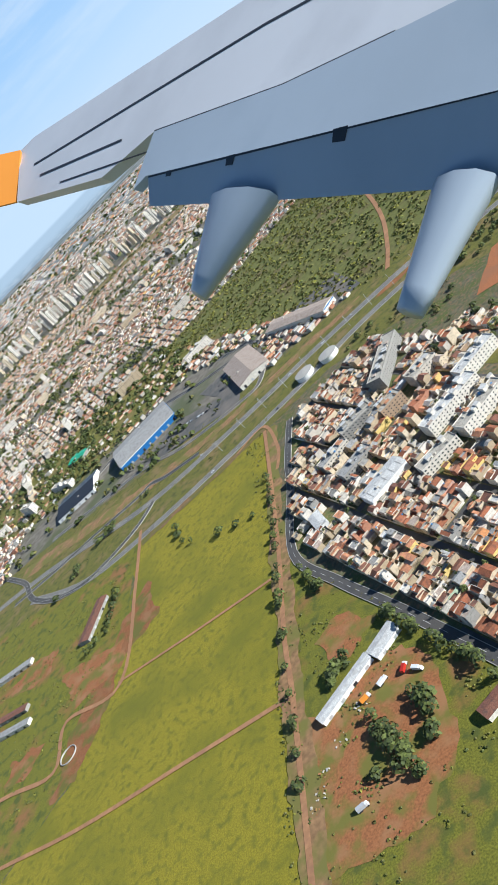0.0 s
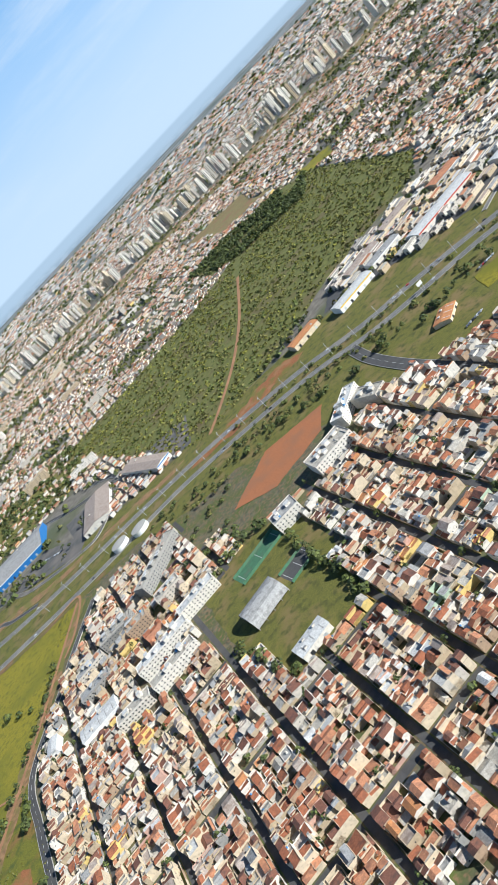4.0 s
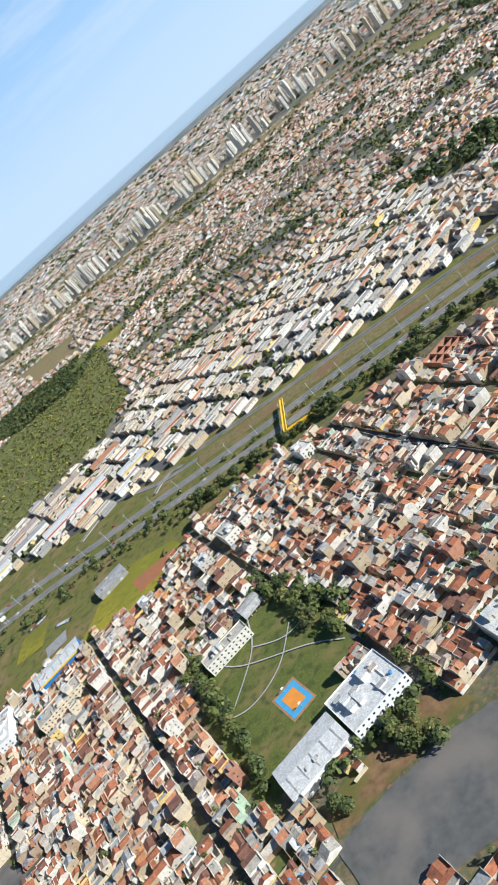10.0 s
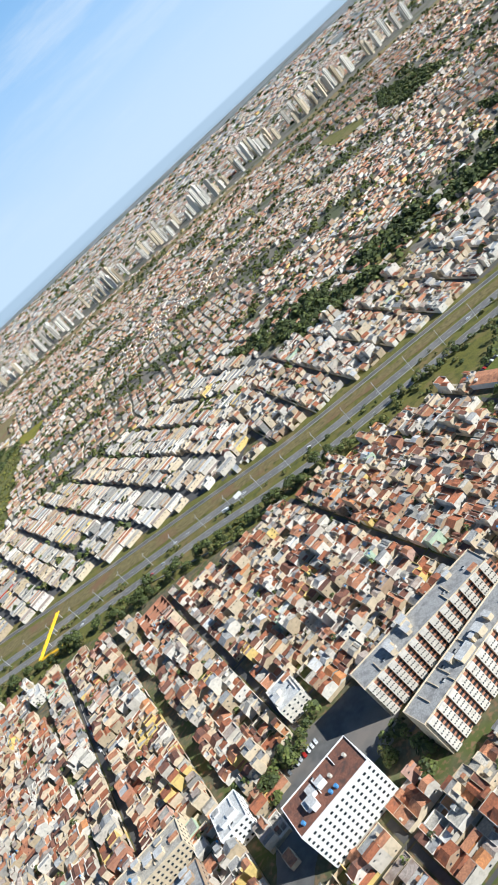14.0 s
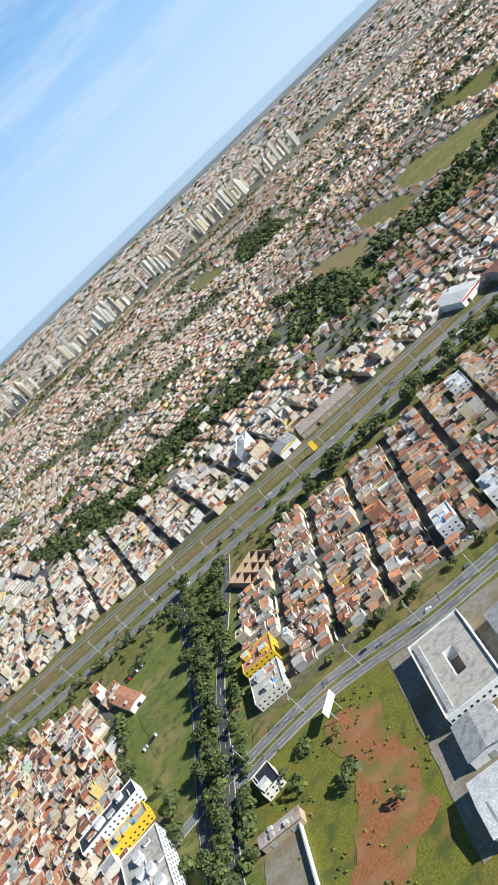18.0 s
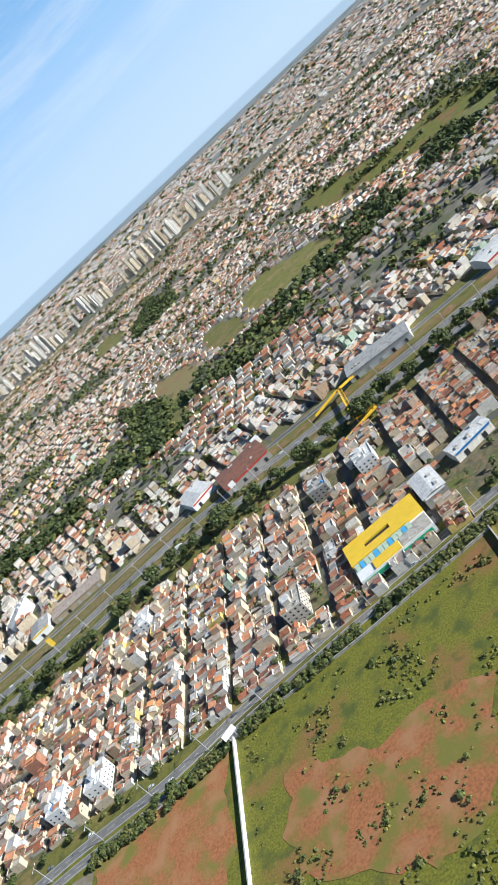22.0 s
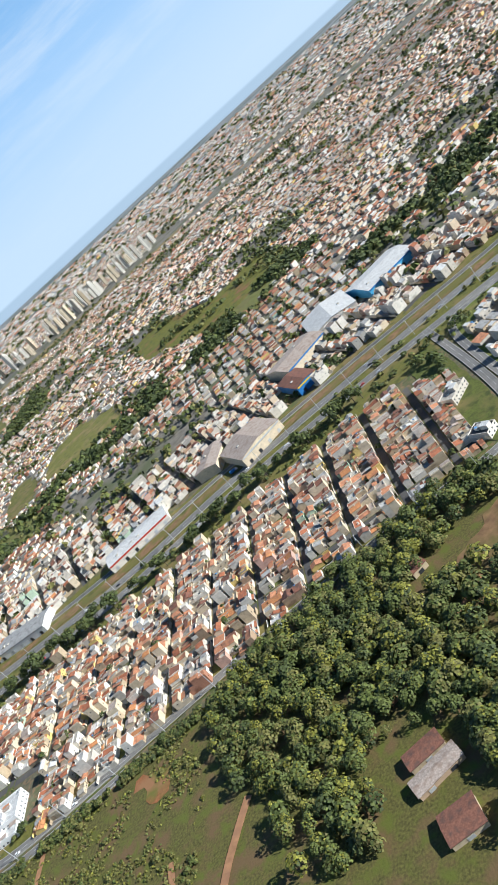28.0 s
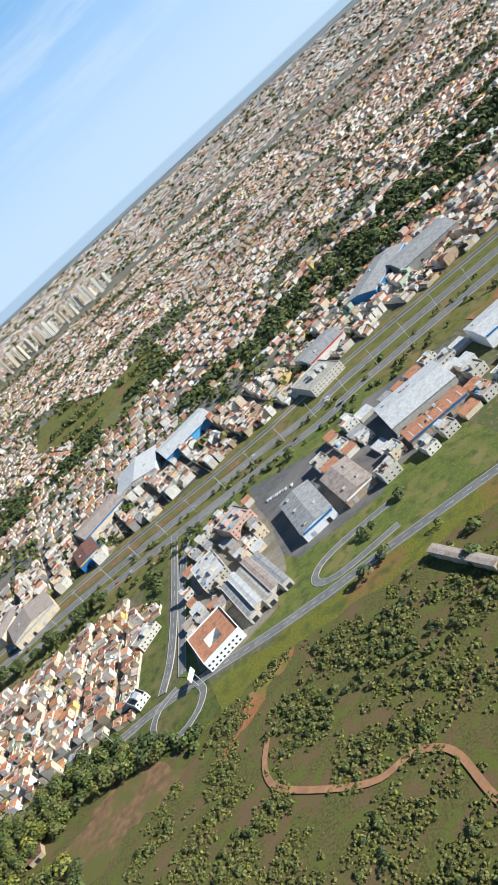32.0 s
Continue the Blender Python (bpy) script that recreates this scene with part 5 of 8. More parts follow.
sheet("dry_verge", [(600, 900), (900, 868), (1050, 852), (1240, 862), (1400, 868), (1573, 890), (1573, 878), (1400, 855), (1240, 848), (1050, 836), (900, 846), (600, 872)], M_DRYVERGE, "dry yellow verge along the highway", "verge", 1.5)
sheet("dry_verge", [(1600, 888), (1813, 870), (1928, 872), (2046, 892), (2180, 905), (2351, 905), (2351, 895), (2180, 890), (2046, 880), (1928, 858), (1813, 860), (1600, 876)], M_EARTHVERGE, "bare earth verge along the highway", "verge", 1.5)

sheet("earth_verge", [(-660, 960), (-400, 900), (-250, 895), (-100, 918), (-30, 925), (-30, 940), (-120, 935), (-250, 912), (-390, 925), (-650, 990)], M_EARTHVERGE, "bare red earth verge along the highway", "verge", 2.5)
sheet("earth_verge", [(-396, 785), (-250, 800), (-150, 822), (-150, 812), (-250, 790), (-390, 772)], M_EARTHVERGE, "red earth strip along the field", "verge", 2.0)
sheet("earth_verge", [(-196, 800), (-212, 640), (-216, 545), (-224, 420), (-226, 250), (-206, 250), (-203, 420), (-196, 545), (-194, 640), (-182, 790)], M_EARTHVERGE, "red earth strip between field and town", "verge", 2.0)
sheet("avenue_verge", [(1304, 585), (1400, 592), (1600, 606), (1800, 622), (1950, 634), (2150, 655), (2230, 655), (2150, 640), (1950, 612), (1800, 602), (1600, 585), (1400, 568), (1304, 560)], M_VERGE, "grass verge along the avenue", "verge", 0.6)

# ---- roads ----
HWY_A = [(-1200, 960), (-650, 925), (-400, 865), (-250, 872), (-100, 898), (40, 912), (160, 905), (256, 884), (331, 884), (439, 874), (540, 864), (650, 850), (780, 842), (914, 832), (1051, 821), (1240, 836), (1400, 843), (1573, 866), (1690, 856), (1813, 850), (1928, 848), (2046, 868), (2180, 880), (2351, 884), (2423, 880), (2640, 905), (4200, 960)]
HWY_B = [(-606, 868), (-491, 800), (-372, 795), (-252, 812), (-145, 835), (-20, 868), (160, 872), (264, 848), (343, 847), (405, 848), (535, 834), (650, 822), (780, 812), (916, 804), (1036, 790), (1240, 808), (1400, 815), (1560, 838), (1690, 830), (1810, 822), (1928, 824), (2046, 845), (2180, 855), (2369, 852), (2436, 850), (2640, 872), (4200, 930)]
road("highway_north", HWY_A, 12, M_HWY, "grey asphalt highway carriageway", 2)
road("highway_south", HWY_B, 11, M_HWY, "grey asphalt highway carriageway with grass beside it", 2)
road("service_road", [(590, 915), (760, 890), (910, 874), (985, 863), (1056, 862), (1240, 873), (1400, 879), (1573, 897), (1690, 890), (1813, 884), (1928, 884), (2046, 900), (2180, 912), (2351, 915), (2640, 935), (4200, 975)], 7, M_ASPHALT_OLD, "narrow service road in front of the shops", 0)
SOUTH_1 = [(1240, 545), (1289, 562), (1358, 577), (1423, 574), (1480, 578), (1548, 580), (1607, 591), (1685, 600), (1744, 604), (1794, 609), (1860, 606), (1960, 618), (2060, 632), (2160, 643), (2215, 641), (2250, 644), (2298, 641), (2344, 636), (2386, 634), (2428, 634), (2600, 630), (3000, 626)]
road("south_avenue", SOUTH_1, 7, M_HWY, "avenue along the edge of the town", 1)
road("south_avenue", [(x, y - 11) for x, y in SOUTH_1[1:12]], 6, M_HWY, "second carriageway of the avenue", 1)
road("side_road", [(2262, 860), (2264, 765), (2262, 690), (2255, 655)], 6, M_HWY, "side road to the highway", 1)
road("side_road", [(2272, 660), (2272, 765), (2276, 825), (2292, 845), (2343, 846)], 6, M_HWY, "side road curving on to the highway", 1)
road("slip_road", [(2440, 674), (2405, 671), (2386, 665), (2379, 655), (2384, 646), (2400, 643), (2440, 648)], 5, M_HWY, "slip road past the commercial blocks", 0)
road("slip_road", [(2268, 650), (2254, 642), (2249, 628), (2255, 613), (2270, 607), (2284, 616), (2289, 630), (2284, 642)], 4.5, M_HWY, "small loop at the road end", 0)
road("boulevard", [(1240, 800), (1254, 719), (1262, 633), (1265, 553), (1270, 509), (1281, 452), (1285, 380)], 8, M_ASPHALT, "boulevard carriageway under trees", 1)
road("boulevard", [(1296, 800), (1293, 738), (1282, 642), (1284, 568), (1285, 498), (1296, 446), (1302, 380)], 7, M_ASPHALT, "second boulevard carriageway under trees", 1)
road("main_street", [(233, 850), (250, 790), (285, 710), (325, 640), (372, 555), (404, 490), (435, 425), (464, 364), (500, 300)], 13, M_ASPHALT, "broad town street with parked cars", 1)
road("main_street", [(764, 740), (800, 660), (840, 590), (880, 515), (925, 480)], 10, M_ASPHALT, "town street between apartment houses", 1)
road("edge_road", [(-165, 780), (-178, 700), (-181, 653), (-192, 551), (-158, 479), (-123, 417), (-77, 331), (-30, 240)], 8, M_ASPHALT, "road along the edge of the town and field", 1)
road("interchange_loop", [(-700, 1010), (-640, 940), (-610, 880), (-560, 828), (-500, 800), (-450, 806), (-402, 830), (-379, 860)], 8, M_ASPHALT, "curved interchange ramp", 1)
road("interchange_loop", [(-650, 900), (-560, 900), (-490, 906), (-412, 908), (-388, 915), (-360, 900), (-300, 885)], 7, M_ASPHALT, "return lane of the interchange", 0)
road("slip_road", [(428, 908), (448, 930), (468, 944), (492, 938), (530, 912), (560, 898), (600, 890)], 6, M_HWY, "slip road looping in front of the warehouses", 0)
road("slip_road", [(540, 884), (548, 900), (562, 910), (580, 902)], 5, M_HWY, "short link at the estate entrance", 0)
road("store_road", [(-600, 1010), (-415, 985), (-330, 945), (-230, 930), (-190, 950), (-180, 1080), (-260, 1150)], 8, M_ASPHALT_OLD, "access road of the store", 0)
road("store_road", [(-520, 1110), (-400, 1165), (-300, 1120), (-180, 1080)], 8, M_ASPHALT, "access road behind the store", 0)
for line, wd in (([(-396, 811), (-393, 697), (-397, 557), (-470, 562), (-475, 506), (-551, 523), (-700, 540)], 5), ([(-203, 538), (-305, 548), (-401, 560)], 3), ([(-210, 404), (-312, 413), (-425, 423), (-523, 441), (-640, 460)], 4),
                 ([(-199, 800), (-203, 640), (-207, 548), (-213, 463), (-213, 410), (-216, 329), (-220, 230)], 4.5), ([(-240, 800), (-199, 812), (-186, 740), (-192, 700)], 4),
                 ([(1886, 592), (1882, 545), (1884, 507), (1877, 465), (1876, 420)], 4), ([(2036, 527), (2027, 510), (2018, 489), (2005, 440)], 5), ([(1986, 520), (1986, 496), (1967, 478), (1949, 440)], 4),
                 ([(2330, 560), (2326, 540), (2336, 522), (2377, 497), (2400, 497), (2416, 486), (2424, 456), (2440, 420)], 3.5), ([(67, 1573), (70, 1318), (59, 1148), (37, 1026), (16, 948)], 6.5), ([(2120, 520), (2150, 535), (2190, 560)], 3)):
    road("dirt_track", line, wd, M_DIRT, "worn red dirt track", 0, False, category="track")
for line in ([(612, 560), (640, 535), (690, 515), (715, 500)], [(618, 500), (645, 495), (668, 512), (680, 545)], [(645, 590), (650, 545), (632, 500)], [(650, 545), (676, 535), (700, 545)]):
    road("park_path", line, 1.1, M_KERB, "pale path across the park", 0, False, category="path")

# ---- larger buildings ----
hall("home_store", -410, 1090, 17, 112, 91, 10, M_BLUE, ROOFS[3], "big-box home store with grey roof and blue walls", "store")
hall("car_dealership", -209, 1018, 13, 51, 114, 7, WALLS[0], ROOFS[6], "low car dealership hall with tan roof", "dealership")
hall("car_dealership", -111, 1024, 43, 28, 129, 8, WALLS[0], ROOFS[6], "long dealership hall with brownish roof", "dealership")
hall("solar_shop", -556, 1086, 3, 78, 71, 6, M_WHITE, M_DARK, "white shop with dark solar panels on its roof", "shop")
hall("green_hall", -592, 1271, 58, 31, 49, 5, WALLS[3], M_GREENP, "small hall with a bright green roof", "hall")
hall("farm_shed", -575, 640, -14, 66, 9, 4, WALLS[3], ROOFS[2], "long dark-roofed farm shed in a row", "shed")
hall("farm_shed", -560, 612, -14, 58, 8, 4, WALLS[0], ROOFS[3], "long grey-roofed farm shed in a row", "shed")
hall("farm_shed", -590, 720, -8, 60, 9, 4, WALLS[0], ROOFS[3], "long grey-roofed farm shed by red soil", "shed")
hall("farm_shed", -455, 695, 72, 62, 17, 4, WALLS[3], ROOFS[2], "long farm shed with dark brown roof", "shed")
hall("farm_shed", -172, 378, 29, 50, 8, 4, M_WHITE, ROOFS[5], "long white-roofed farm shed on red soil", "shed")
block("apartment_block", -18, 575, 24, 60, 15, 11, WALLS[0], ROOFS[5], "long white apartment slab with window rows", "apartment block")
block("apartment_block", -1, 541, 27, 50, 14, 11, WALLS[0], ROOFS[4], "white apartment slab with balconies", "apartment block")
block("apartment_block", -93, 658, 14, 42, 18, 11, WALLS[3], ROOFS[4], "grey-brown apartment block under construction", "apartment block")
block("apartment_block", -60, 640, 20, 26, 16, 12, WALLS[4], ROOFS[4], "tan apartment block with flat roof", "apartment block")
block("apartment_block", -127, 634, 27, 34, 13, 9, WALLS[7], ROOFS[3], "pale row building with grey roof", "apartment block")
block("apartment_block", -110, 596, 24, 36, 14, 9, WALLS[3], ROOFS[3], "grey apartment block with flat roof", "apartment block")
hall("white_hall", -94, 545, 24, 42, 20, 8, M_WHITE, ROOFS[5], "broad white hall with ribbed roof", "hall")
block("apartment_block", 20, 610, 24, 44, 14, 11, WALLS[0], ROOFS[5], "white apartment slab beside the school", "apartment block")
block("apartment_block", -20, 655, 24, 30, 18, 12, WALLS[7], ROOFS[4], "pale apartment block with flat roof", "apartment block")
block("apartment_block", -47, 526, 17, 37, 13, 9, WALLS[0], ROOFS[4], "white apartment slab with window rows", "apartment block")
hall("white_hall", -159, 558, 14, 11, 21, 8, M_WHITE, ROOFS[5], "white hall with a sloping roof by the road", "hall")
block("dark_hall", -44, 722, 62, 78, 16, 13, WALLS[3], ROOFS[4], "long grey hall with white gable", "hall")
hall("school_hall", 135, 465, 31, 29, 16, 6, WALLS[0], ROOFS[5], "white school hall with sheet roof", "school")
block("apartment_block", 210, 728, 64, 52, 15, 11, WALLS[0], ROOFS[5], "white apartment tower beside the red pitch", "apartment block")
block("apartment_block", 236, 712, 45, 17, 36, 11, WALLS[7], ROOFS[4], "pale apartment block with flat roof", "apartment block")
block("apartment_block", 183, 672, 25, 45, 29, 12, WALLS[0], ROOFS[4], "white apartment block along the pitch", "apartment block")
block("apartment_block", 127, 628, 19, 28, 22, 12, WALLS[0], ROOFS[3], "white apartment block with grey roof", "apartment block")
hall("warehouse", 182, 988, 28, 46, 22, 7, WALLS[1], ROOFS[7], "warehouse with orange tiled roof", "warehouse")
hall("warehouse", 262, 986, 28, 62, 24, 8, M_WHITE, ROOFS[5], "white warehouse by the highway", "warehouse")
hall("warehouse", 290, 1066, 28, 60, 22, 7, WALLS[1], ROOFS[6], "warehouse with weathered tan roof", "warehouse")
hall("warehouse", 318, 1030, 28, 54, 20, 7, WALLS[0], ROOFS[3], "grey-roofed warehouse with parked trucks", "warehouse")
hall("warehouse", 402, 1010, 28, 104, 27, 8, WALLS[0], ROOFS[5], "long white warehouse with ribbed roof", "warehouse")
hall("warehouse", 356, 1118, 28, 58, 24, 7, WALLS[1], ROOFS[6], "tan-roofed warehouse in the estate", "warehouse")
hall("warehouse", 436, 1112, 28, 50, 26, 7, WALLS[1], ROOFS[1], "warehouse with clay-coloured roof", "warehouse")
hall("warehouse", 498, 1010, 28, 44, 24, 7, WALLS[0], ROOFS[5], "large white-roofed warehouse in the estate", "warehouse")
hall("warehouse", 556, 1040, 28, 46, 22, 7, WALLS[7], ROOFS[4], "pale warehouse with flat roof", "warehouse")
hall("blue_striped_hall", 452, 678, 24, 49, 23, 9, M_BLUE, ROOFS[5], "white hall with blue striped side roof", "hall")
block("hall", 466, 623, 30, 44, 20, 8, WALLS[1], ROOFS[4], "cream office block with window bands", "office")
block("hall", 400, 639, 19, 16, 49, 10, M_WHITE, ROOFS[5], "white hall with broad flat roof", "hall")
hall("sports_roof", 497, 762, 27, 34, 24, 5, WALLS[3], ROOFS[3], "covered sports court with grey roof", "sports hall")
hall("orange_house", 331, 751, 61, 28, 19, 4, WALLS[1], ROOFS[7], "low house with orange tiled roof in the park", "house")
block("school_block", 633, 555, 24, 37, 12, 8, WALLS[0], ROOFS[4], "long white school block", "school")
hall("white_hall", 684, 430, 24.5, 40, 25, 6.9, M_WHITE, ROOFS[5], "large white gabled hall beside the park", "hall")
block("white_block", 722, 447, 24.5, 38, 32, 8, M_WHITE, ROOFS[5], "white flat-roofed hall with blue roof patches", "hall", False)
block("apartment_block", 640, 690, 27, 15, 26, 10, WALLS[0], ROOFS[4], "white apartment block with window grid", "apartment block")
block("apartment_block", 614, 674, 27, 13, 18, 9, WALLS[7], ROOFS[5], "pale apartment block at the town's edge", "apartment block")
block("apartment_block", 722, 735, 27, 13, 20, 9, WALLS[0], ROOFS[5], "white apartment block near the footbridge", "apartment block")
block("apartment_block", 895, 477, 22, 47, 20, 12, WALLS[1], ROOFS[4], "long cream apartment slab with balconies", "apartment block")
block("apartment_block", 890, 435, 22, 27, 20, 12, WALLS[0], ROOFS[3], "white apartment block with balcony grid", "apartment block")
block("apartment_block", 864, 419, 22, 28, 22, 12, WALLS[0], ROOFS[4], "white apartment block with grey roof", "apartment block")
block("apartment_block", 921, 445, 22, 30, 22, 13, WALLS[4], ROOFS[3], "apartment block with orange-tan facade", "apartment block")
block("apartment_block", 951, 475, 22, 18, 22, 12, M_WHITE, ROOFS[5], "white apartment block with flat roof", "apartment block")
block("apartment_block", 833, 429, 22, 18, 14, 9, M_WHITE, ROOFS[4], "white apartment block at the street corner", "apartment block")
block("apartment_block", 800, 437, 22, 18, 22, 9, WALLS[7], ROOFS[5], "pale apartment block with white flat roof", "apartment block")
ruin("roofless_ruin", 862, 730, 27, 30, 28, 5, WALLS[8], ROOFS[4], "roofless unfinished brick building", "ruin")
block("apartment_slab", 1086, 509, 21, 88, 17, 22, WALLS[1], ROOFS[3], "long cream apartment slab with stepped facade", "apartment block")
block("apartment_slab", 1106, 475, 31, 88, 16, 22, WALLS[1], ROOFS[3], "second long cream apartment slab", "apartment block")
block("apartment_tower", 1019, 444, 25, 43, 23, 25, M_WHITE, ROOFS[2], "white apartment tower with dotted window grid", "apartment block")
block("apartment_block", 992, 535, 22, 17, 24, 11, WALLS[0], ROOFS[5], "white apartment block with long balconies", "apartment block")
block("office_block", 1196, 592, 24, 46, 15, 9, M_WHITE, M_DARK, "long white office block with a dark flat roof", "office")
block("office_block", 1212, 574, 24, 30, 12, 7, M_YELLOW, ROOFS[4], "low office wing with a yellow band", "office", False)
block("white_block", 1236, 524, 18, 27, 54, 12, M_WHITE, ROOFS[4], "white office block with ribbed facade", "office")
block("apartment_tower", 1236, 446, 26, 27, 33, 20, M_WHITE, ROOFS[2], "white apartment tower with a brown roof deck", "apartment block")
hall("white_house", 1194, 708, 38, 14, 41, 5, M_WHITE, ROOFS[1], "white house with red roof beside the pitch", "house")
block("yellow_block", 1319, 634, 3, 24, 20, 8, M_YELLOW, ROOFS[1], "bright yellow three-storey block with a clay roof deck", "block")
block("white_block", 1322, 606, 5, 22, 26, 6, WALLS[0], ROOFS[4], "white unfinished block beside the yellow one", "block")
ruin("roofless_ruin", 1322, 744, 40, 31, 31, 7, WALLS[4], ROOFS[4], "roofless brick shell among trees", "ruin")
block("gate_house", 1312, 537, 22, 12, 18, 5, WALLS[0], M_DARK, "small white house with dark flat roof", "house")
hall("long_shed", 1316, 503, 3, 25, 7, 5, WALLS[2], ROOFS[6], "long low shed on the vacant lot", "shed")
court_hall("factory_hall", 1427, 520, 3, 31, 55, 7.5, 1, 0, 6, 19, "white factory hall with grey flat roof and a dark inner court", "factory")
hall("factory_hall", 1461, 513, 3, 18, 41, 7, M_WHITE, ROOFS[3], "white factory hall beside the courtyard", "factory")
hall("factory_hall", 1423, 478, 1, 20, 21, 6, M_WHITE, ROOFS[3], "small white factory annex", "factory")
hall("factory_hall", 1428, 444, 2, 36, 27, 8, M_WHITE, ROOFS[5], "white-roofed hall at the factory's end", "factory")
block("tall_block", 1340, 965, 83, 40, 12, 15, M_WHITE, ROOFS[3], "tall narrow white block with grey stripes", "office")
block("corner_block", 1462, 622, -2, 13, 20, 10, M_WHITE, ROOFS[5], "white corner block with pale flat roof", "block")
block("apartment_block", 1496, 618, -2, 14, 20, 10, M_WHITE, ROOFS[5], "white apartment block with dark windows", "apartment block")
hall("car_showroom", 1381, 902, 14, 22, 28, 8, M_WHITE, ROOFS[3], "white showroom with a big sign wall", "showroom")
hall("long_shop_row", 1430, 908, 4, 64, 24, 6, WALLS[2], ROOFS[6], "long shop row with tan roof beside the highway", "shops")
colour_store(1727, 630, 3, 52, 40, 7)
hall("grey_hall", 1764, 650, 2, 16, 29, 8, WALLS[3], ROOFS[5], "pale grey hall with gabled roof", "hall")
hall("vault_hall", 1800, 666, 13, 30, 13, 7, WALLS[0], ROOFS[5], "white-roofed hall with ribs", "hall")
block("white_complex", 1846, 642, 2, 22, 24, 7, M_WHITE, ROOFS[5], "large white building with stepped roof", "institution", False)
block("white_complex", 1848, 624, 2, 18, 10, 4, M_WHITE, ROOFS[5], "low white wing with open courts", "institution", False)
block("white_block", 1740, 734, -2, 15, 20, 10, M_WHITE, ROOFS[5], "white block with small dark roof openings", "block")
block("grey_block", 1700, 745, -2, 15, 18, 9, WALLS[3], ROOFS[3], "grey block with roof lights", "block")
block("grey_block", 1658, 635, -2, 15, 20, 11, WALLS[7], ROOFS[4], "pale tall block under construction", "block")
block("white_block", 1526, 760, -2, 14, 22, 8, M_WHITE, ROOFS[5], "white block with plain walls", "block")
hall("warehouse", 1585, 908, 28, 29, 39, 7, M_WHITE, ROOFS[5], "white shop beside the highway", "shop")
hall("warehouse", 1641, 884, 13, 51, 43, 8, WALLS[3], ROOFS[2], "dark ribbed workshop hall", "workshop")
hall("warehouse", 1798, 888, -9, 65, 28, 8, M_WHITE, ROOFS[3], "long shop row with grey roof", "shops")
hall("warehouse", 1944, 897, 13, 72, 29, 8, WALLS[0], ROOFS[5], "long white shop row beside the highway", "shops")
hall("warehouse", 2084, 904, 26, 50, 51, 10, WALLS[1], ROOFS[6], "tan warehouse with yellow loading doors", "warehouse")
hall("warehouse", 2039, 933, 73, 47, 26, 10, WALLS[1], ROOFS[6], "tan warehouse annex with plain walls", "warehouse")
hall("warehouse", 2158, 1017, 30, 59, 47, 10, WALLS[1], ROOFS[6], "pale brown warehouse with broad roof", "warehouse")
hall("warehouse", 2148, 954, 21, 26, 47, 9, M_BLUE, ROOFS[2], "dark-roofed warehouse with blue front", "warehouse")
hall("warehouse", 1950, 899, 6, 47, 20, 5, M_BLUE, ROOFS[5], "white-roofed shop with blue front", "shop")
hall("shopping_mall", 2210, 1059, 2, 57, 70, 9, WALLS[0], ROOFS[5], "shopping hall with white roof and blue trim", "mall")
hall("shopping_mall", 2279, 1060, 19, 68, 56, 9, M_CYAN, ROOFS[5], "shopping hall with blue glass arches", "mall")
hall("field_shed", 1866, 500, 0, 23, 16, 3.6, M_WHITE, ROOFS[5], "white shed in the scrub by a red path", "shed")
hall("field_shed", 1860, 476, 0, 11, 9, 3, M_WHITE, ROOFS[5], "small shed with pale roof", "shed")
hall("farm_house", 2129, 474, 14, 24, 9, 3, WALLS[4], ROOFS[6], "farm house with tan tiled roof", "house")
hall("farm_house", 2127, 486, 10, 18, 9, 3, WALLS[2], ROOFS[2], "farm house with dark brown roof", "house")
hall("farm_house", 2131, 448, 4, 16, 14, 3.2, WALLS[2], ROOFS[2], "farm barn with dark roof", "barn")
hall("farm_house", 2161, 593, 19, 10, 8, 4, WALLS[2], ROOFS[2], "small brown hut among trees", "hut")
block("white_block", 2236, 664, 40, 11, 15, 5, WALLS[0], M_DARK, "white house with dark flat roof", "house")
block("grey_block", 2240, 728, 44, 22, 12, 6, WALLS[7], ROOFS[4], "grey apartment house among trees", "apartment block")
hall("solar_hall", 2390, 728, 10, 27, 58, 8, M_WHITE, ROOFS[3], "white hall with dark skylight panels", "hall")
hall("brown_hall", 2424, 726, 12, 24, 50, 7, WALLS[4], ROOFS[6], "brown hall with open rooftop frames", "hall")
block("corner_block", 2303, 745, 17, 22, 40, 8, WALLS[7], ROOFS[5], "white corner block with flat roof", "block")
block("corner_block", 2330, 786, 30, 24, 30, 9, WALLS[6], ROOFS[4], "block with pink and green facade", "block")
strip_hall("grey_hall", 2338, 690, 19, 36, 66, 7, 5, "grey hall of long parallel roof strips", "hall")
court_hall("orange_hall", 2304, 664, 20, 30, 40, 8, -1, -3, 11, 13, "white block with orange roof round a dark courtyard", "block", ROOFS[1])
hall("long_hall", 2494, 762, 4, 54, 46, 9, WALLS[7], ROOFS[5], "long white hall with dark end wall", "hall")
hall("long_hall", 2496, 722, 6, 48, 18, 7, WALLS[2], ROOFS[1], "long hall with rust-coloured roof", "hall")
hall("long_hall", 2569, 776, 8, 33, 33, 11, M_WHITE, ROOFS[5], "white hall with glass roof", "hall")
block("office_block", 2439, 930, 21, 38, 46, 8, WALLS[7], ROOFS[4], "office block with facade fins", "office")
hall("warehouse", 2545, 1061, 49, 87, 42, 9, M_BLUE, ROOFS[3], "ribbed grey warehouse with blue end", "warehouse")
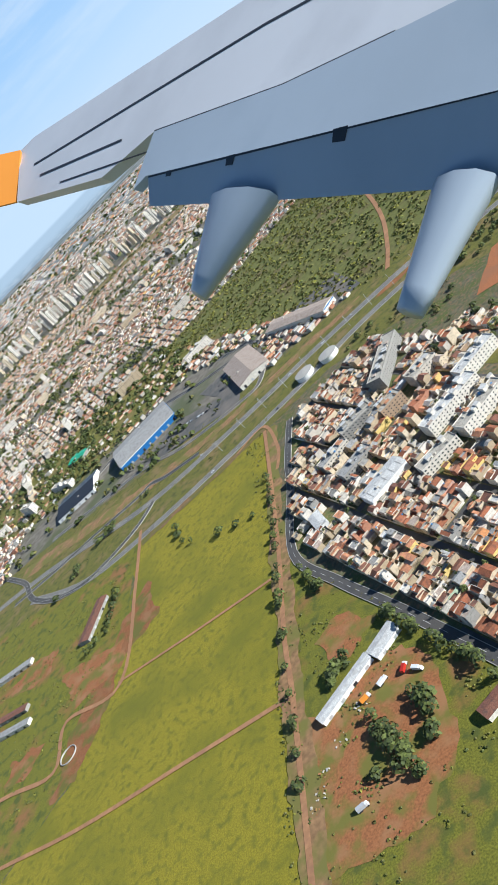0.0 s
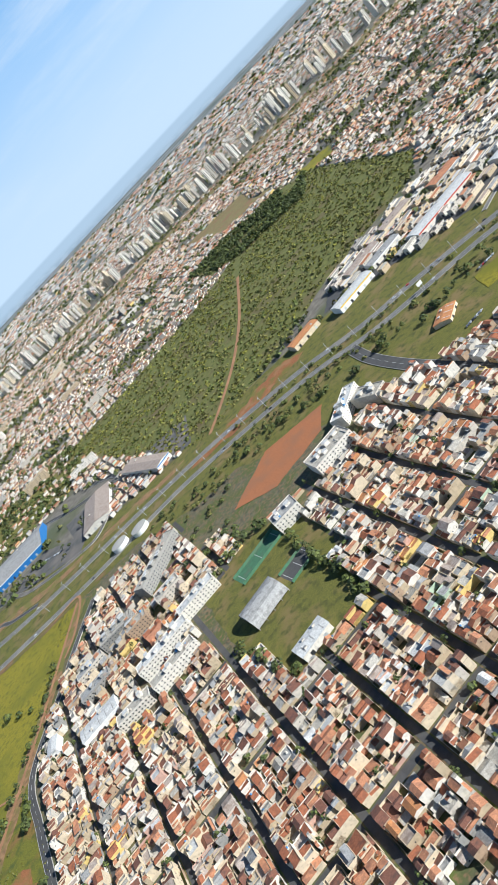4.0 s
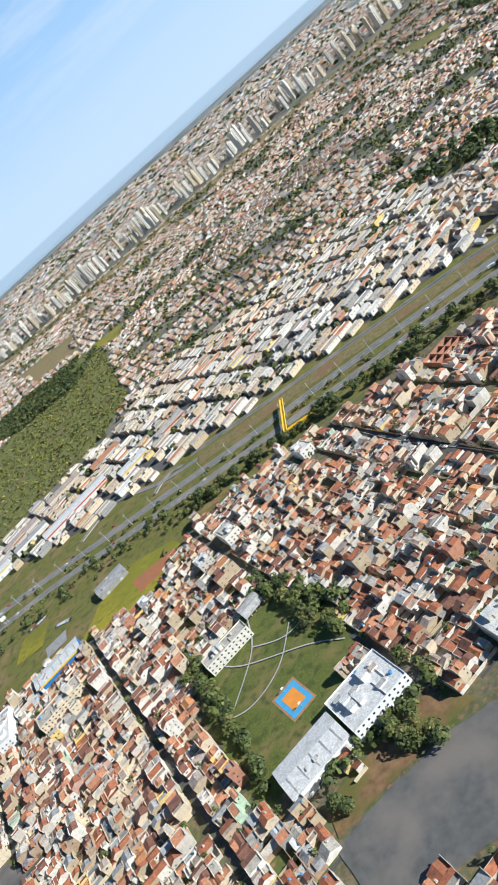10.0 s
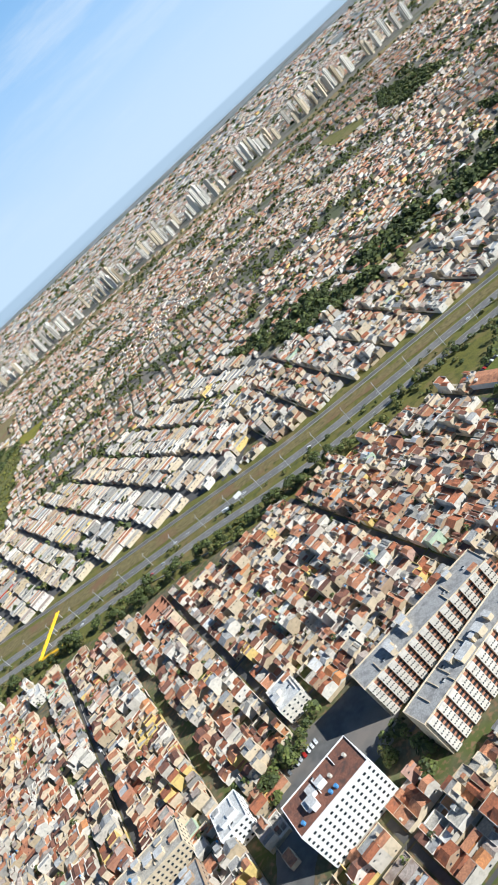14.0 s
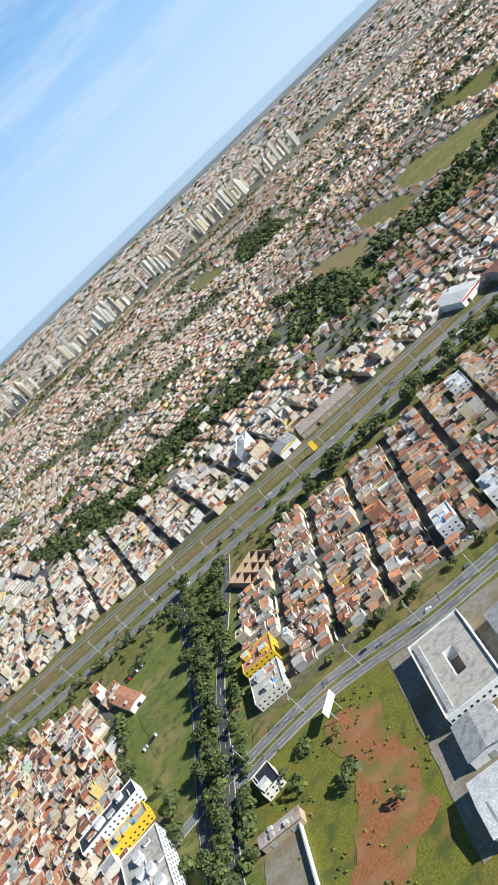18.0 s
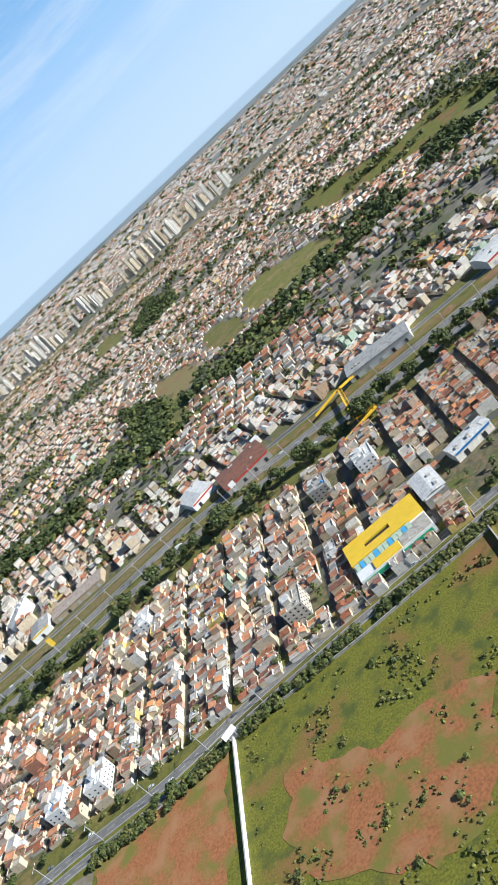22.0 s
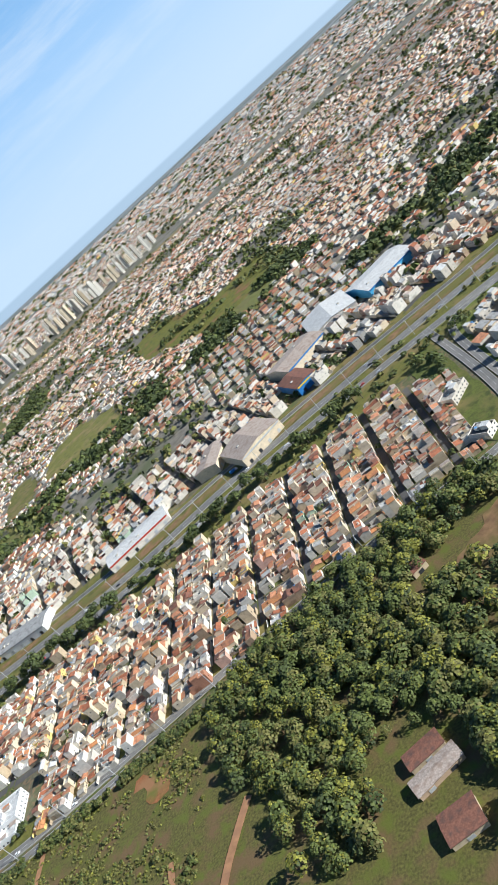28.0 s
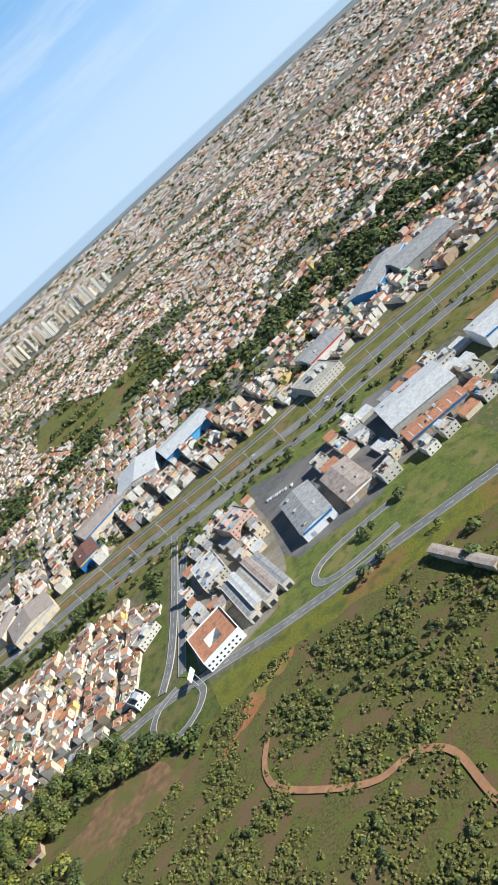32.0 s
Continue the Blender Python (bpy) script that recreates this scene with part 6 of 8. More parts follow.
hall("warehouse", 2455, 989, 19, 45, 42, 9, WALLS[0], ROOFS[3], "grey-roofed workshop beside the highway", "workshop")
hall("warehouse", 2595, 1038, 7, 69, 54, 9, WALLS[3], ROOFS[3], "long grey workshop hall", "workshop")
hall("long_house", 2461, 582, -61, 48, 5, 5, WALLS[2], ROOFS[6], "long house with tan roof behind a wall", "house")
hall("farm_shed", -137, 394, 32, 24, 12, 4, M_WHITE, ROOFS[5], "small white-roofed farm shed among trees", "shed")
hall("farm_shed", -88, 305, 22, 18, 9, 4, WALLS[0], ROOFS[2], "small white house with brown roof on the lawn", "shed")

# the long row of high-rises
for i in range(230):
    x = -1500 + i * 15 + rng.uniform(-7, 7)
    crowd = noise.noise((x / 130, 0.0, 6.0))
    if x > 1880 or crowd < -0.42 or rng.random() < 0.12:
        continue
    y = 3330 + 0.06 * x + (i % 3) * 75 + rng.uniform(-25, 25)
    tower(x, y, rng.choice((24, 24, 30, 18, 64)) + rng.uniform(-4, 4), rng.uniform(10, 19), rng.uniform(10, 19), rng.uniform(32, 72) + 26 * max(0.0, crowd), WALLS[pick((8, 4, 0.4, 0, 0, 0, 0, 2, 0, 0))])
# slab blocks among the far trees
for i in range(46):
    x, y = rng.uniform(-1100, -280), rng.uniform(1180, 2500)
    if not inside(SCRUB, [x], [y])[0]:
        block("slab_block", x, y, rng.choice((20, 20, 110, -40)), rng.uniform(35, 70), 13, rng.choice((9.5, 12.5, 18)), WALLS[pick((5, 3, 1, 1, 0, 0, 0, 3, 0, 0))], ROOFS[4], "pale slab of flats among trees", "apartment block", False)
# trading estate: rows of long narrow units
ESTATE = [(215, 1010), (420, 935), (700, 915), (900, 893), (960, 900), (985, 1010), (1000, 1130), (940, 1240), (700, 1290), (480, 1280), (455, 1200), (380, 1170), (250, 1120)]
ESTATE_STOCK = (Buf(), Buf())
ca, sa = math.cos(radians(36)), math.sin(radians(36))
for i in range(-9, 40):
    for j in range(-80, 80):
        u, v = (i // 2) * 52 + (i % 2) * 22 + rng.uniform(-1, 1), j * 9.2 + (j // 11) * 7 + rng.uniform(-0.8, 0.8)
        x, y = 550 + u * ca - v * sa, 1050 + u * sa + v * ca
        if not inside(ESTATE, [x], [y])[0] or taken(x, y, 6) or inside(SCRUB, [x], [y])[0] or rng.random() < 0.06:
            continue
        wm, rm = WALLS[pick((4, 4, 3, 2, 1, 0.4, 0.4, 3, 0.3, 0))], ROOFS[(3, 5, 4, 6, 1)[pick((3.6, 1.5, 2.4, 3.2, 1.8))]]
        w, d, h, a = 9.0 * rng.uniform(0.8, 1.0), 21.5 * rng.choice((0.6, 0.8, 0.95, 1, 1)), rng.uniform(3.6, 8.5), 36 - 90 + rng.uniform(-2, 2)
        if y < 1000:
            unit(x, y, a, w, d, h, wm, rm)
        else:
            for b in ESTATE_STOCK:
                b.at(x, y, 0.05, radians(a))
            unit_shape(*ESTATE_STOCK, w, d, h, wm, rm)
for nm, b in zip(("workshop_walls", "workshop_roofs"), ESTATE_STOCK):
    tagged(part(nm, b), "packed workshops of the trading estate", "workshops", kind="stuff")

# ---- town houses ----
CITY_W = [(-184, 548), (-176, 657), (-150, 760), (-110, 800), (-30, 800), (0, 700), (40, 690), (94, 640), (201, 691), (240, 720), (264, 703), (330, 688), (392, 683), (430, 700), (500, 700), (560, 690), (600, 760), (710, 766), (873, 740), (945, 741), (1052, 764), (1150, 752), (1186, 730), (1190, 640), (1205, 600), (1215, 560), (1225, 480), (1190, 400), (1080, 380), (960, 360), (700, 290), (300, 225), (0, 215), (-40, 262)]
EAST = [(1303, 604), (1300, 700), (1345, 764), (1430, 775), (1515, 790), (1700, 785), (1950, 795), (2203, 808), (2245, 760), (2228, 654), (2120, 644), (2000, 626), (1880, 606), (1600, 594)]
GAPS = [PARK, SCHOOL, [(652, 420), (700, 412), (752, 432), (802, 402), (792, 348), (700, 338), (684, 378), (688, 402)], SQUARE, CORNER_PLOT, [(59, 718), (115, 698), (175, 735), (182, 785), (103, 785)], [(290, 712), (300, 712), (488, 340), (478, 335)],
        [(978, 505), (1030, 520), (1062, 500), (1052, 470), (1112, 462), (1150, 478), (1170, 520), (1185, 500), (1130, 460), (1062, 440), (1005, 421), (985, 400)], [(1774, 660), (1786, 674), (1826, 672), (1872, 668), (1876, 600), (1770, 600)], [(-192, 548), (-172, 548), (-60, 300), (-90, 300)]]
stock = (Buf(), Buf(), Buf())
def across(x, y):
    """Distance across the old town's grid of streets."""
    return x * 0.891 + y * 0.454


OLD_TOWN = dict(stock=stock, clear=GAPS, storeys=(4, 6, 2, 0.3))
rows_of_houses(CITY_W, 27, lambda x, y: 470 < y < 640 and 180 < x < 560 and house_things[0] < 50, street=7.5, lines=[-20, 30, 86, 131, 181, 231, 280, 330, 380, 430, 478, 527, 579, 628, 655], lot=8.0, cross=9, block=99, origin=(-1.6, 3.1), where=lambda x, y: across(x, y) < 648, **OLD_TOWN)
rows_of_houses(CITY_W, 27, None, street=8.5, lines=[960, 1008, 1063], lot=8.0, cross=9, block=160, where=lambda x, y: 982 < across(x, y) < 1064, **OLD_TOWN)
rows_of_houses(CITY_W, -63, lambda x, y: 470 < y < 640 and house_things[0] < 95, street=4.6, lines=[-760 + 41 * i for i in range(26)], lot=7.6, cross=6.5, block=118, where=lambda x, y: 650 < across(x, y) < 980 or across(x, y) > 1070, **OLD_TOWN)
rows_of_houses(EAST, -2, weights=(9, 11, 3, 0.2, 1.0, 1.2, 1.2, 2.5, 0.4, 0.2), roofs=(6, 8, 3, 0.7, 0.8, 1.0, 1.2, 3), own_zone=lambda x, y: y < 700 and house_things[0] < 138, stock=stock, clear=GAPS, storeys=(5, 5, 1.2, 0.2), lot=6.4, street=7, lines=[-267 + 38 * i for i in range(26)], block=260, origin=(1569, 690))
# shops and workshops along the far side of the highway
rows_of_houses([(905, 890), (1050, 880), (1400, 895), (1573, 912), (1813, 900), (2046, 920), (2351, 935), (2640, 955), (3600, 1000), (3600, 1120), (2640, 1060), (2100, 1060), (1600, 1000), (1400, 1010), (1000, 1130), (905, 1150)],
               20, None, stock=stock, lot=10, lines=[1100 + 46 * i for i in range(60)], street=8, block=95, storeys=(4, 5, 2, 0.8), weights=(12, 6, 2, 1, 0.6, 0.4, 0.3, 5, 0.3, 0.2), roofs=(2, 2.5, 1.5, 3, 3, 5, 2.5, 0.5))
fill_blocks([(2281, 800), (2316, 826), (2343, 810), (2352, 763), (2356, 690), (2346, 655), (2317, 646), (2292, 648), (2281, 685)], 11.5, 19, (3.5, 8), "commercial buildings")
fill_blocks([(2405, 800), (2405, 700), (2470, 690), (2600, 700), (2600, 810)], 16, 14, (4, 9), "commercial buildings")
for nm, b in zip(("town_house_walls", "town_house_roofs", "roof_tanks"), stock):
    tagged(part(nm, b), "dense terraced town houses", "houses", kind="stuff")

# ---- far town ----
def wood_noise(xs, ys):
    return np.array([noise.noise((float(u) / 70, float(v) / 55, 5.0)) for u, v in zip(xs, ys)])


def far_patch(x0, x1, y0, y1, pitch_u, lot, angle, keep, jitter=3.2):
    a = radians(angle)
    n = int(math.hypot(x1 - x0, y1 - y0) / 2)
    cx, cy = (x0 + x1) / 2, (y0 + y1) / 2
    us = np.arange(-n, n, pitch_u)
    us = np.concatenate([us + pitch_u * 0.27, us + pitch_u * 0.73])
    vs = np.arange(-n, n, lot)
    u, v = np.meshgrid(us, vs)
    u, v = u.ravel() + nrg.uniform(-jitter, jitter, u.size), v.ravel() + nrg.uniform(-jitter, jitter, u.size)
    x, y = cx + u * math.cos(a) - v * math.sin(a), cy + u * math.sin(a) + v * math.cos(a)
    k = (x > x0) & (x < x1) & (y > y0) & (y < y1) & (nrg.random(x.size) < keep)
    return x[k], y[k], np.full(k.sum(), a)


TAKEN_FAR = [SCRUB, CORRIDOR, *[q for q in GREENS if q not in (WOOD_B, WOOD_C, WOOD_D)], [(100, 940), (950, 880), (2600, 940), (3600, 1000), (3600, 1120), (2640, 1070), (2100, 1070), (1600, 1010), (1400, 1020), (1000, 1140), (960, 1260), (100, 1270)],
             [(-700, 1130), (-330, 1200), (-180, 1100), (-180, 900), (-700, 900)], [(-1600, 3180), (2000, 3300), (2000, 3560), (-1600, 3440)]]
for band_no, (y0, y1, cell, pu, lot, keep) in enumerate(((930, 2000, 420, 28, 7.6, 0.84), (2000, 3250, 520, 37, 11.0, 0.80), (3450, 5600, 700, 56, 20, 0.58), (5600, 9500, 900, 110, 38, 0.38))):
    X, Y, A = [], [], []
    x0, x1 = (-1500 - (y0 - 900) * 0.45, 3300 + (y0 - 900) * 0.45)
    for cx in np.arange(x0, x1, cell):
        for cy in np.arange(y0, y1, cell):
            ang = rng.choice((26, 26, 18, 33, 8, -6))
            kp = keep * rng.choice((1, 1, 0.95, 0.85, 0.5 if cx < -150 and band_no == 0 else 0.9))
            px, py, pa = far_patch(cx + 4, cx + cell - 4, cy + 4, min(y1, cy + cell - 4), pu, lot, ang + rng.uniform(-5, 5), kp, lot * 0.3)
            X.append(px), Y.append(py), A.append(pa)
    X, Y, A = np.concatenate(X), np.concatenate(Y), np.concatenate(A)
    k = np.ones(len(X), bool)
    for q in TAKEN_FAR:
        k &= ~inside(q, X, Y)
    for q in (WOOD_B, WOOD_C, WOOD_D):
        k &= ~(inside(q, X, Y) & (wood_noise(X, Y) > -0.08))
    k &= ~(inside(CAMPUS, X, Y) & (nrg.random(len(X)) < 0.75))
    grove = np.array([noise.noise((float(u) / 230, float(v) / 150, 3.0)) for u, v in zip(X, Y)])
    k &= grove < 0.20 + 0.08 * nrg.random(len(X))
    X, Y, A = X[k], Y[k], A[k]
    n = len(X)
    # pale walls, and paler roofs in the far bands: air haze put into colour
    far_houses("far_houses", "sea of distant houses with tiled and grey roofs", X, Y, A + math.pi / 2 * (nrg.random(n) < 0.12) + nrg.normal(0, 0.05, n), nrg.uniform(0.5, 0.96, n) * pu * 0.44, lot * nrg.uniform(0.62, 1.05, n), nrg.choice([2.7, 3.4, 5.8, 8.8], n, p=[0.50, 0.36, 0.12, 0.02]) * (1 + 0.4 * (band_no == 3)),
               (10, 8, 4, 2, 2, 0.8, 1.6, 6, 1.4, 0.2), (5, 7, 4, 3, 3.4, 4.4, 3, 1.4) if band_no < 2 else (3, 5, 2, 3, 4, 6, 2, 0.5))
    # gardens and street trees between the roofs
    m = int(n * (0.46, 0.30, 0.16, 0.2)[band_no])
    tx, ty = nrg.uniform(x0, x1, m * 2), nrg.uniform(y0, y1, m * 2)
    thick = np.array([noise.noise((float(u) / 230, float(v) / 150, 3.0)) for u, v in zip(tx, ty)])
    kk = (nrg.random(m * 2) < np.where(thick > 0.19, 1.0, 0.20 + 0.5 * np.clip(thick, 0, 1)))
    for q in (CORRIDOR, SCRUB, MEADOW_A, FIELD_A, MEADOW_B, MEADOW_C, MEADOW_D, MEADOW_E, MEADOW_F):
        kk &= ~inside(q, tx, ty)
    clump_field("garden_trees", "dark green trees between the houses", tx[kk], ty[kk], (4.5, 5.0, 9, 16)[band_no], (7, 8, 9, 10)[band_no], M_LEAF[:3], (9, 7, 6, 5)[band_no])

# ---- woods, scrub and hedges ----
x, y = scatter(MEADOW_C, 90)
kk = wood_noise(x, y) > 0.08
clump_field("meadow_trees", "clumps of dark trees on the marsh meadow", x[kk], y[kk], 5.0, 7, [M_LEAF[0], M_LEAF[1], M_LEAF[2]], 16)
x, y = scatter(CAMPUS, 20)
clump_field("campus_trees", "dark green trees between slab blocks", x, y, 5.0, 8, [M_LEAF[0], M_LEAF[1]], 22)
x, y = scatter(SCRUB, 132)
kk = np.abs(x - np.interp(y, (948, 1026, 1148, 1318, 1573), (16, 37, 59, 70, 67))) > 6.5
x, y = x[kk], y[kk]
clump_field("scrub_bushes", "dense dark green scrub bushes", x, y, 2.8, 1.4, [M_LEAF[1], M_LEAF[2], M_LEAF[2], M_LEAF[3]], 7, "scrub")
for q, per, r, h in ((WOOD_A, 150, 5, 9), (WOOD_B, 130, 5.5, 9), (WOOD_C, 110, 5.5, 9), (WOOD_D, 120, 5.5, 9), (WOOD_E, 140, 5.5, 9), (WOOD_F, 140, 5.5, 9)):
    x, y = scatter(q, per)
    kk = wood_noise(x, y) > -0.12
    clump_field("wood", "dense dark green wood in the valley", x[kk], y[kk], r, h, [M_LEAF[0], M_LEAF[0], M_LEAF[1]], 20)
BIG_WOOD = [(2018, 606), (2074, 630), (2120, 640), (2157, 640), (2212, 646), (2238, 618), (2262, 600), (2200, 606), (2150, 585), (2160, 530), (2190, 470), (2150, 430), (2060, 470), (2050, 515), (2022, 550)]
x, y = scatter([(2163, 576), (2199, 570), (2219, 520), (2232, 498), (2205, 436), (2172, 444), (2145, 474), (2142, 520), (2124, 566)], 170)
clump_field("wood", "tall dense green wood on open land", x, y, 5.2, 9, [M_LEAF[1], M_LEAF[1], M_LEAF[2], M_LEAF[3], M_LEAF[0]], 150)
x, y = scatter(BIG_WOOD, 230, [[(2100, 500), (2150, 500), (2150, 430), (2100, 440)]])
clump_field("wood", "tall dense dark green wood beside the town", x, y, 4.6, 9.0, [M_LEAF[1], M_LEAF[1], M_LEAF[2], M_LEAF[1], M_LEAF[3], M_LEAF[0]], 150)
for q, per in (([(1790, 590), (1995, 606), (2010, 560), (1990, 420), (1790, 420)], 140), ([(1606, 570), (1770, 574), (1768, 420), (1606, 420)], 75), ([(2300, 600), (2350, 612), (2480, 600), (2480, 420), (2200, 420), (2215, 535), (2245, 560), (2290, 585)], 200),
               ([(1500, 480), (1560, 480), (1590, 470), (1590, 420), (1500, 420)], 90), ([(1300, 560), (1400, 560), (1400, 430), (1335, 430)], 35), ([(-230, 830), (-193, 830), (-200, 545), (-208, 420), (-214, 230), (-236, 230), (-226, 420), (-214, 560)], 60),
               ([(-396, 800), (-640, 840), (-700, 500), (-480, 480), (-420, 600)], 22), ([(-190, 540), (-80, 335), (-60, 220), (-210, 220), (-205, 420)], 30), ([(-600, 1000), (-200, 960), (-250, 830), (-500, 830)], 14)):
    x, y = scatter(q, per * (19 if q[0][0] > 1780 else 15))
    lump = np.array([noise.noise((float(u) / 26, float(v) / 20, 9.0)) + 0.5 * noise.noise((float(u) / 7, float(v) / 7, 2.0)) for u, v in zip(x, y)])
    kk = lump > (-0.12 if q[0][0] > 1780 else 0.06) + 0.25 * nrg.random(len(x))
    clump_field("low_scrub", "olive green bushes scattered over grass and red earth", x[kk], y[kk], 0.85, 0.9, [M_LEAF[2], M_LEAF[1], M_LEAF[2], M_LEAF[3], M_LEAF[2]], 9, "bushes")
    kk = lump > 0.28
    if q[0][0] > 1500 and kk.sum() > 4:
        clump_field("scrub_thicket", "dark green shrubs standing in thick patches", x[kk][::9], y[kk][::9], 1.9, 2.4, [M_LEAF[0], M_LEAF[1], M_LEAF[2], M_LEAF[2]], 50, "bushes")
x, y = scatter([(2325, 566), (2354, 581), (2379, 583), (2430, 590), (2450, 540), (2393, 542), (2366, 540), (2335, 543)], 420)
kk = np.array([noise.noise((float(u) / 16, float(v) / 16, 1.0)) > -0.22 for u, v in zip(x, y)])
clump_field("thicket", "grey-green thicket of bushes", x[kk], y[kk], 1.9, 2.8, [M_LEAF[0], M_LEAF[1], M_LEAF[2], M_LEAF[2]], 26, "bushes")
x, y = scatter([(2205, 652), (2237, 630), (2261, 613), (2290, 598), (2285, 586), (2255, 600), (2228, 612), (2200, 635)], 330)
clump_field("hedge", "thick dark green hedge beside the loop road", x, y, 3.0, 5.0, [M_LEAF[0], M_LEAF[1]], 40, "hedge")

# old trees round the park and behind the white hall
for line, n, wide in (([(640, 603), (655, 606), (680, 578), (690, 546), (708, 518), (716, 492)], 62, 8), ([(596, 572), (613, 530), (628, 497), (640, 474)], 34, 6), ([(726, 428), (736, 414), (741, 402)], 20, 7), ([(688, 400), (697, 393)], 6, 3), ([(958, 482), (980, 490), (998, 504)], 16, 5), ([(1036, 462), (1046, 458)], 6, 3)):
    u = nrg.uniform(0, len(line) - 1, n)
    x, y = (np.interp(u, range(len(line)), [p[i] for p in line]) + nrg.normal(0, wide * 0.5, n) for i in (0, 1))
    clump_field("park_trees", "old dark green broad-crowned park trees", x, y, 4.2, 8.0, [M_LEAF[0], M_LEAF[1], M_LEAF[1], M_LEAF[2]], 110)

# uneven belt of trees between the highway's near side and the houses
u = nrg.uniform(560, 1190, 190)
v = np.interp(u, (560, 700, 840, 960, 1060, 1120, 1190), (790, 785, 770, 762, 770, 786, 794)) + nrg.normal(0, 4.5, 190)
kk = np.array([noise.noise((float(a) / 45, 0.0, 7.0)) > -0.12 and not taken(a, b, 2) for a, b in zip(u, v)])
clump_field("verge_trees", "uneven belt of dark green trees beside the highway", u[kk], v[kk], 3.4, 6.5, [M_LEAF[0], M_LEAF[1], M_LEAF[2]], 80)

hx = nrg.uniform(1480, 2010, 2100)
hy = np.interp(hx, [p[0] for p in SOUTH_1], [p[1] for p in SOUTH_1]) - 17.5 + nrg.uniform(-4.0, 4.0, 2100)
kk = np.array([noise.noise((float(u) / 30, 0.0, 4.0)) > -0.25 for u in hx]) & ~((hx > 1595) & (hx < 1605))
clump_field("hedge", "uneven dark green hedge beside the avenue", hx[kk], hy[kk], 2.0, 3.8, [M_LEAF[0], M_LEAF[1], M_LEAF[2]], 34, "hedge")
x, y = scatter([(-90, 835), (-30, 800), (0, 720), (60, 700), (62, 790), (180, 795), (180, 840), (0, 850)], 34)
kk = np.array([not taken(u, v, 1) for u, v in zip(x, y)])
clump_field("waste_trees", "dark trees and bushes on waste ground by the red pitch", x[kk], y[kk], 3.4, 5.5, [M_LEAF[0], M_LEAF[1], M_LEAF[2]], 60)

# ---- trees that stand singly ----
def tree_row(line, step, spread, group, kinds=(0, 1, 2, 3, 5), size=(0.6, 1.0)):
    pts = smooth_line(line, 4) if len(line) > 2 else line
    for (ax, ay), (bx, by) in zip(pts, pts[1:]):
        d = math.hypot(bx - ax, by - ay)
        for i in range(max(1, round(d / step))):
            t = rng.random()
            x, y = ax + (bx - ax) * t + rng.uniform(-spread, spread) * 0.5, ay + (by - ay) * t + rng.uniform(-spread, spread)
            if not taken(x, y, 1.0):
                tree(x, y, rng.choice(kinds), rng.uniform(*size), group)


tree_row([(600, 790), (700, 785), (800, 775), (900, 772), (1000, 765), (1060, 772)], 12, 6, "trees between highway and houses", (0, 1, 3), (0.8, 1.2))
tree_row([(1360, 782), (1440, 795), (1520, 806), (1580, 812), (1650, 815), (1720, 806), (1800, 806), (1880, 806), (1960, 812), (2080, 825), (2200, 832)], 11, 5, "trees between highway and houses", (0, 1, 3, 3), (0.9, 1.35))
tree_row([(1340, 590), (1500, 590), (1600, 601), (1700, 609), (1800, 617), (1900, 622)], 9, 3, "avenue trees", (2, 4, 0), (0.45, 0.85))
tree_row([(1500, 563), (1600, 574), (1700, 583), (1780, 590), (1860, 588), (1990, 604)], 10, 3, "hedge trees along the wall", (2, 4, 0), (0.45, 0.75))
tree_row([(1252, 790), (1262, 720), (1272, 640), (1278, 560), (1280, 490)], 5, 16, "boulevard trees", (0, 1, 3), (0.8, 1.15))
tree_row([(1292, 790), (1290, 700), (1296, 600), (1296, 500)], 5, 7, "boulevard trees", (0, 1, 3))
tree_row([(1275, 500), (1282, 460), (1292, 420), (1300, 390)], 3.5, 13, "boulevard trees", (0, 1, 3, 5), (0.7, 1.1))
tree_row([(1272, 780), (1276, 700), (1272, 600), (1292, 470)], 4, 11, "boulevard trees", (0, 1, 3), (0.7, 1.1))
tree_row([(594, 579), (609, 546), (631, 499)], 9, 5, "park trees", (0, 1, 3))
tree_row([(653, 600), (677, 578), (700, 556), (722, 520)], 10, 5, "park trees", (0, 1, 3))
tree_row([(600, 575), (620, 520), (640, 470), (655, 430)], 7, 4, "park trees", (0, 1, 3), (0.8, 1.1))
tree_row([(655, 598), (690, 575), (720, 530)], 6, 7, "park trees", (0, 1, 3), (0.8, 1.2))
tree_row([(690, 412), (720, 420), (748, 432)], 4, 5, "park trees", (0, 1, 3), (0.8, 1.1))
tree_row([(740, 470), (752, 448), (758, 430)], 5, 5, "park trees", (0, 1, 3), (0.7, 1.1))
tree_row([(1195, 735), (1215, 760), (1240, 785)], 8, 4, "trees beside the pitch", (0, 1, 3), (0.7, 1.0))
tree_row([(972, 480), (985, 500), (1005, 512)], 7, 5, "trees by the car park", (0, 1, 3), (0.6, 0.9))
tree_row([(1046, 475), (1062, 455), (1058, 440)], 6, 5, "trees by the car park", (0, 1, 3), (0.7, 1.0))
tree_row([(1190, 695), (1200, 640), (1215, 600)], 9, 4, "trees beside the pitch", (0, 1, 3), (0.7, 1.0))
tree_row([(1235, 590), (1248, 555), (1254, 500), (1250, 450)], 8, 5, "boulevard trees", (0, 1, 3), (0.7, 1.0))
tree_row([(21, 612), (60, 645), (100, 655)], 8, 5, "trees beside the school", (0, 1, 3), (0.7, 1.0))
tree_row([(60, 520), (90, 480), (120, 445)], 8, 5, "trees beside the school", (0, 1, 3), (0.7, 1.0))
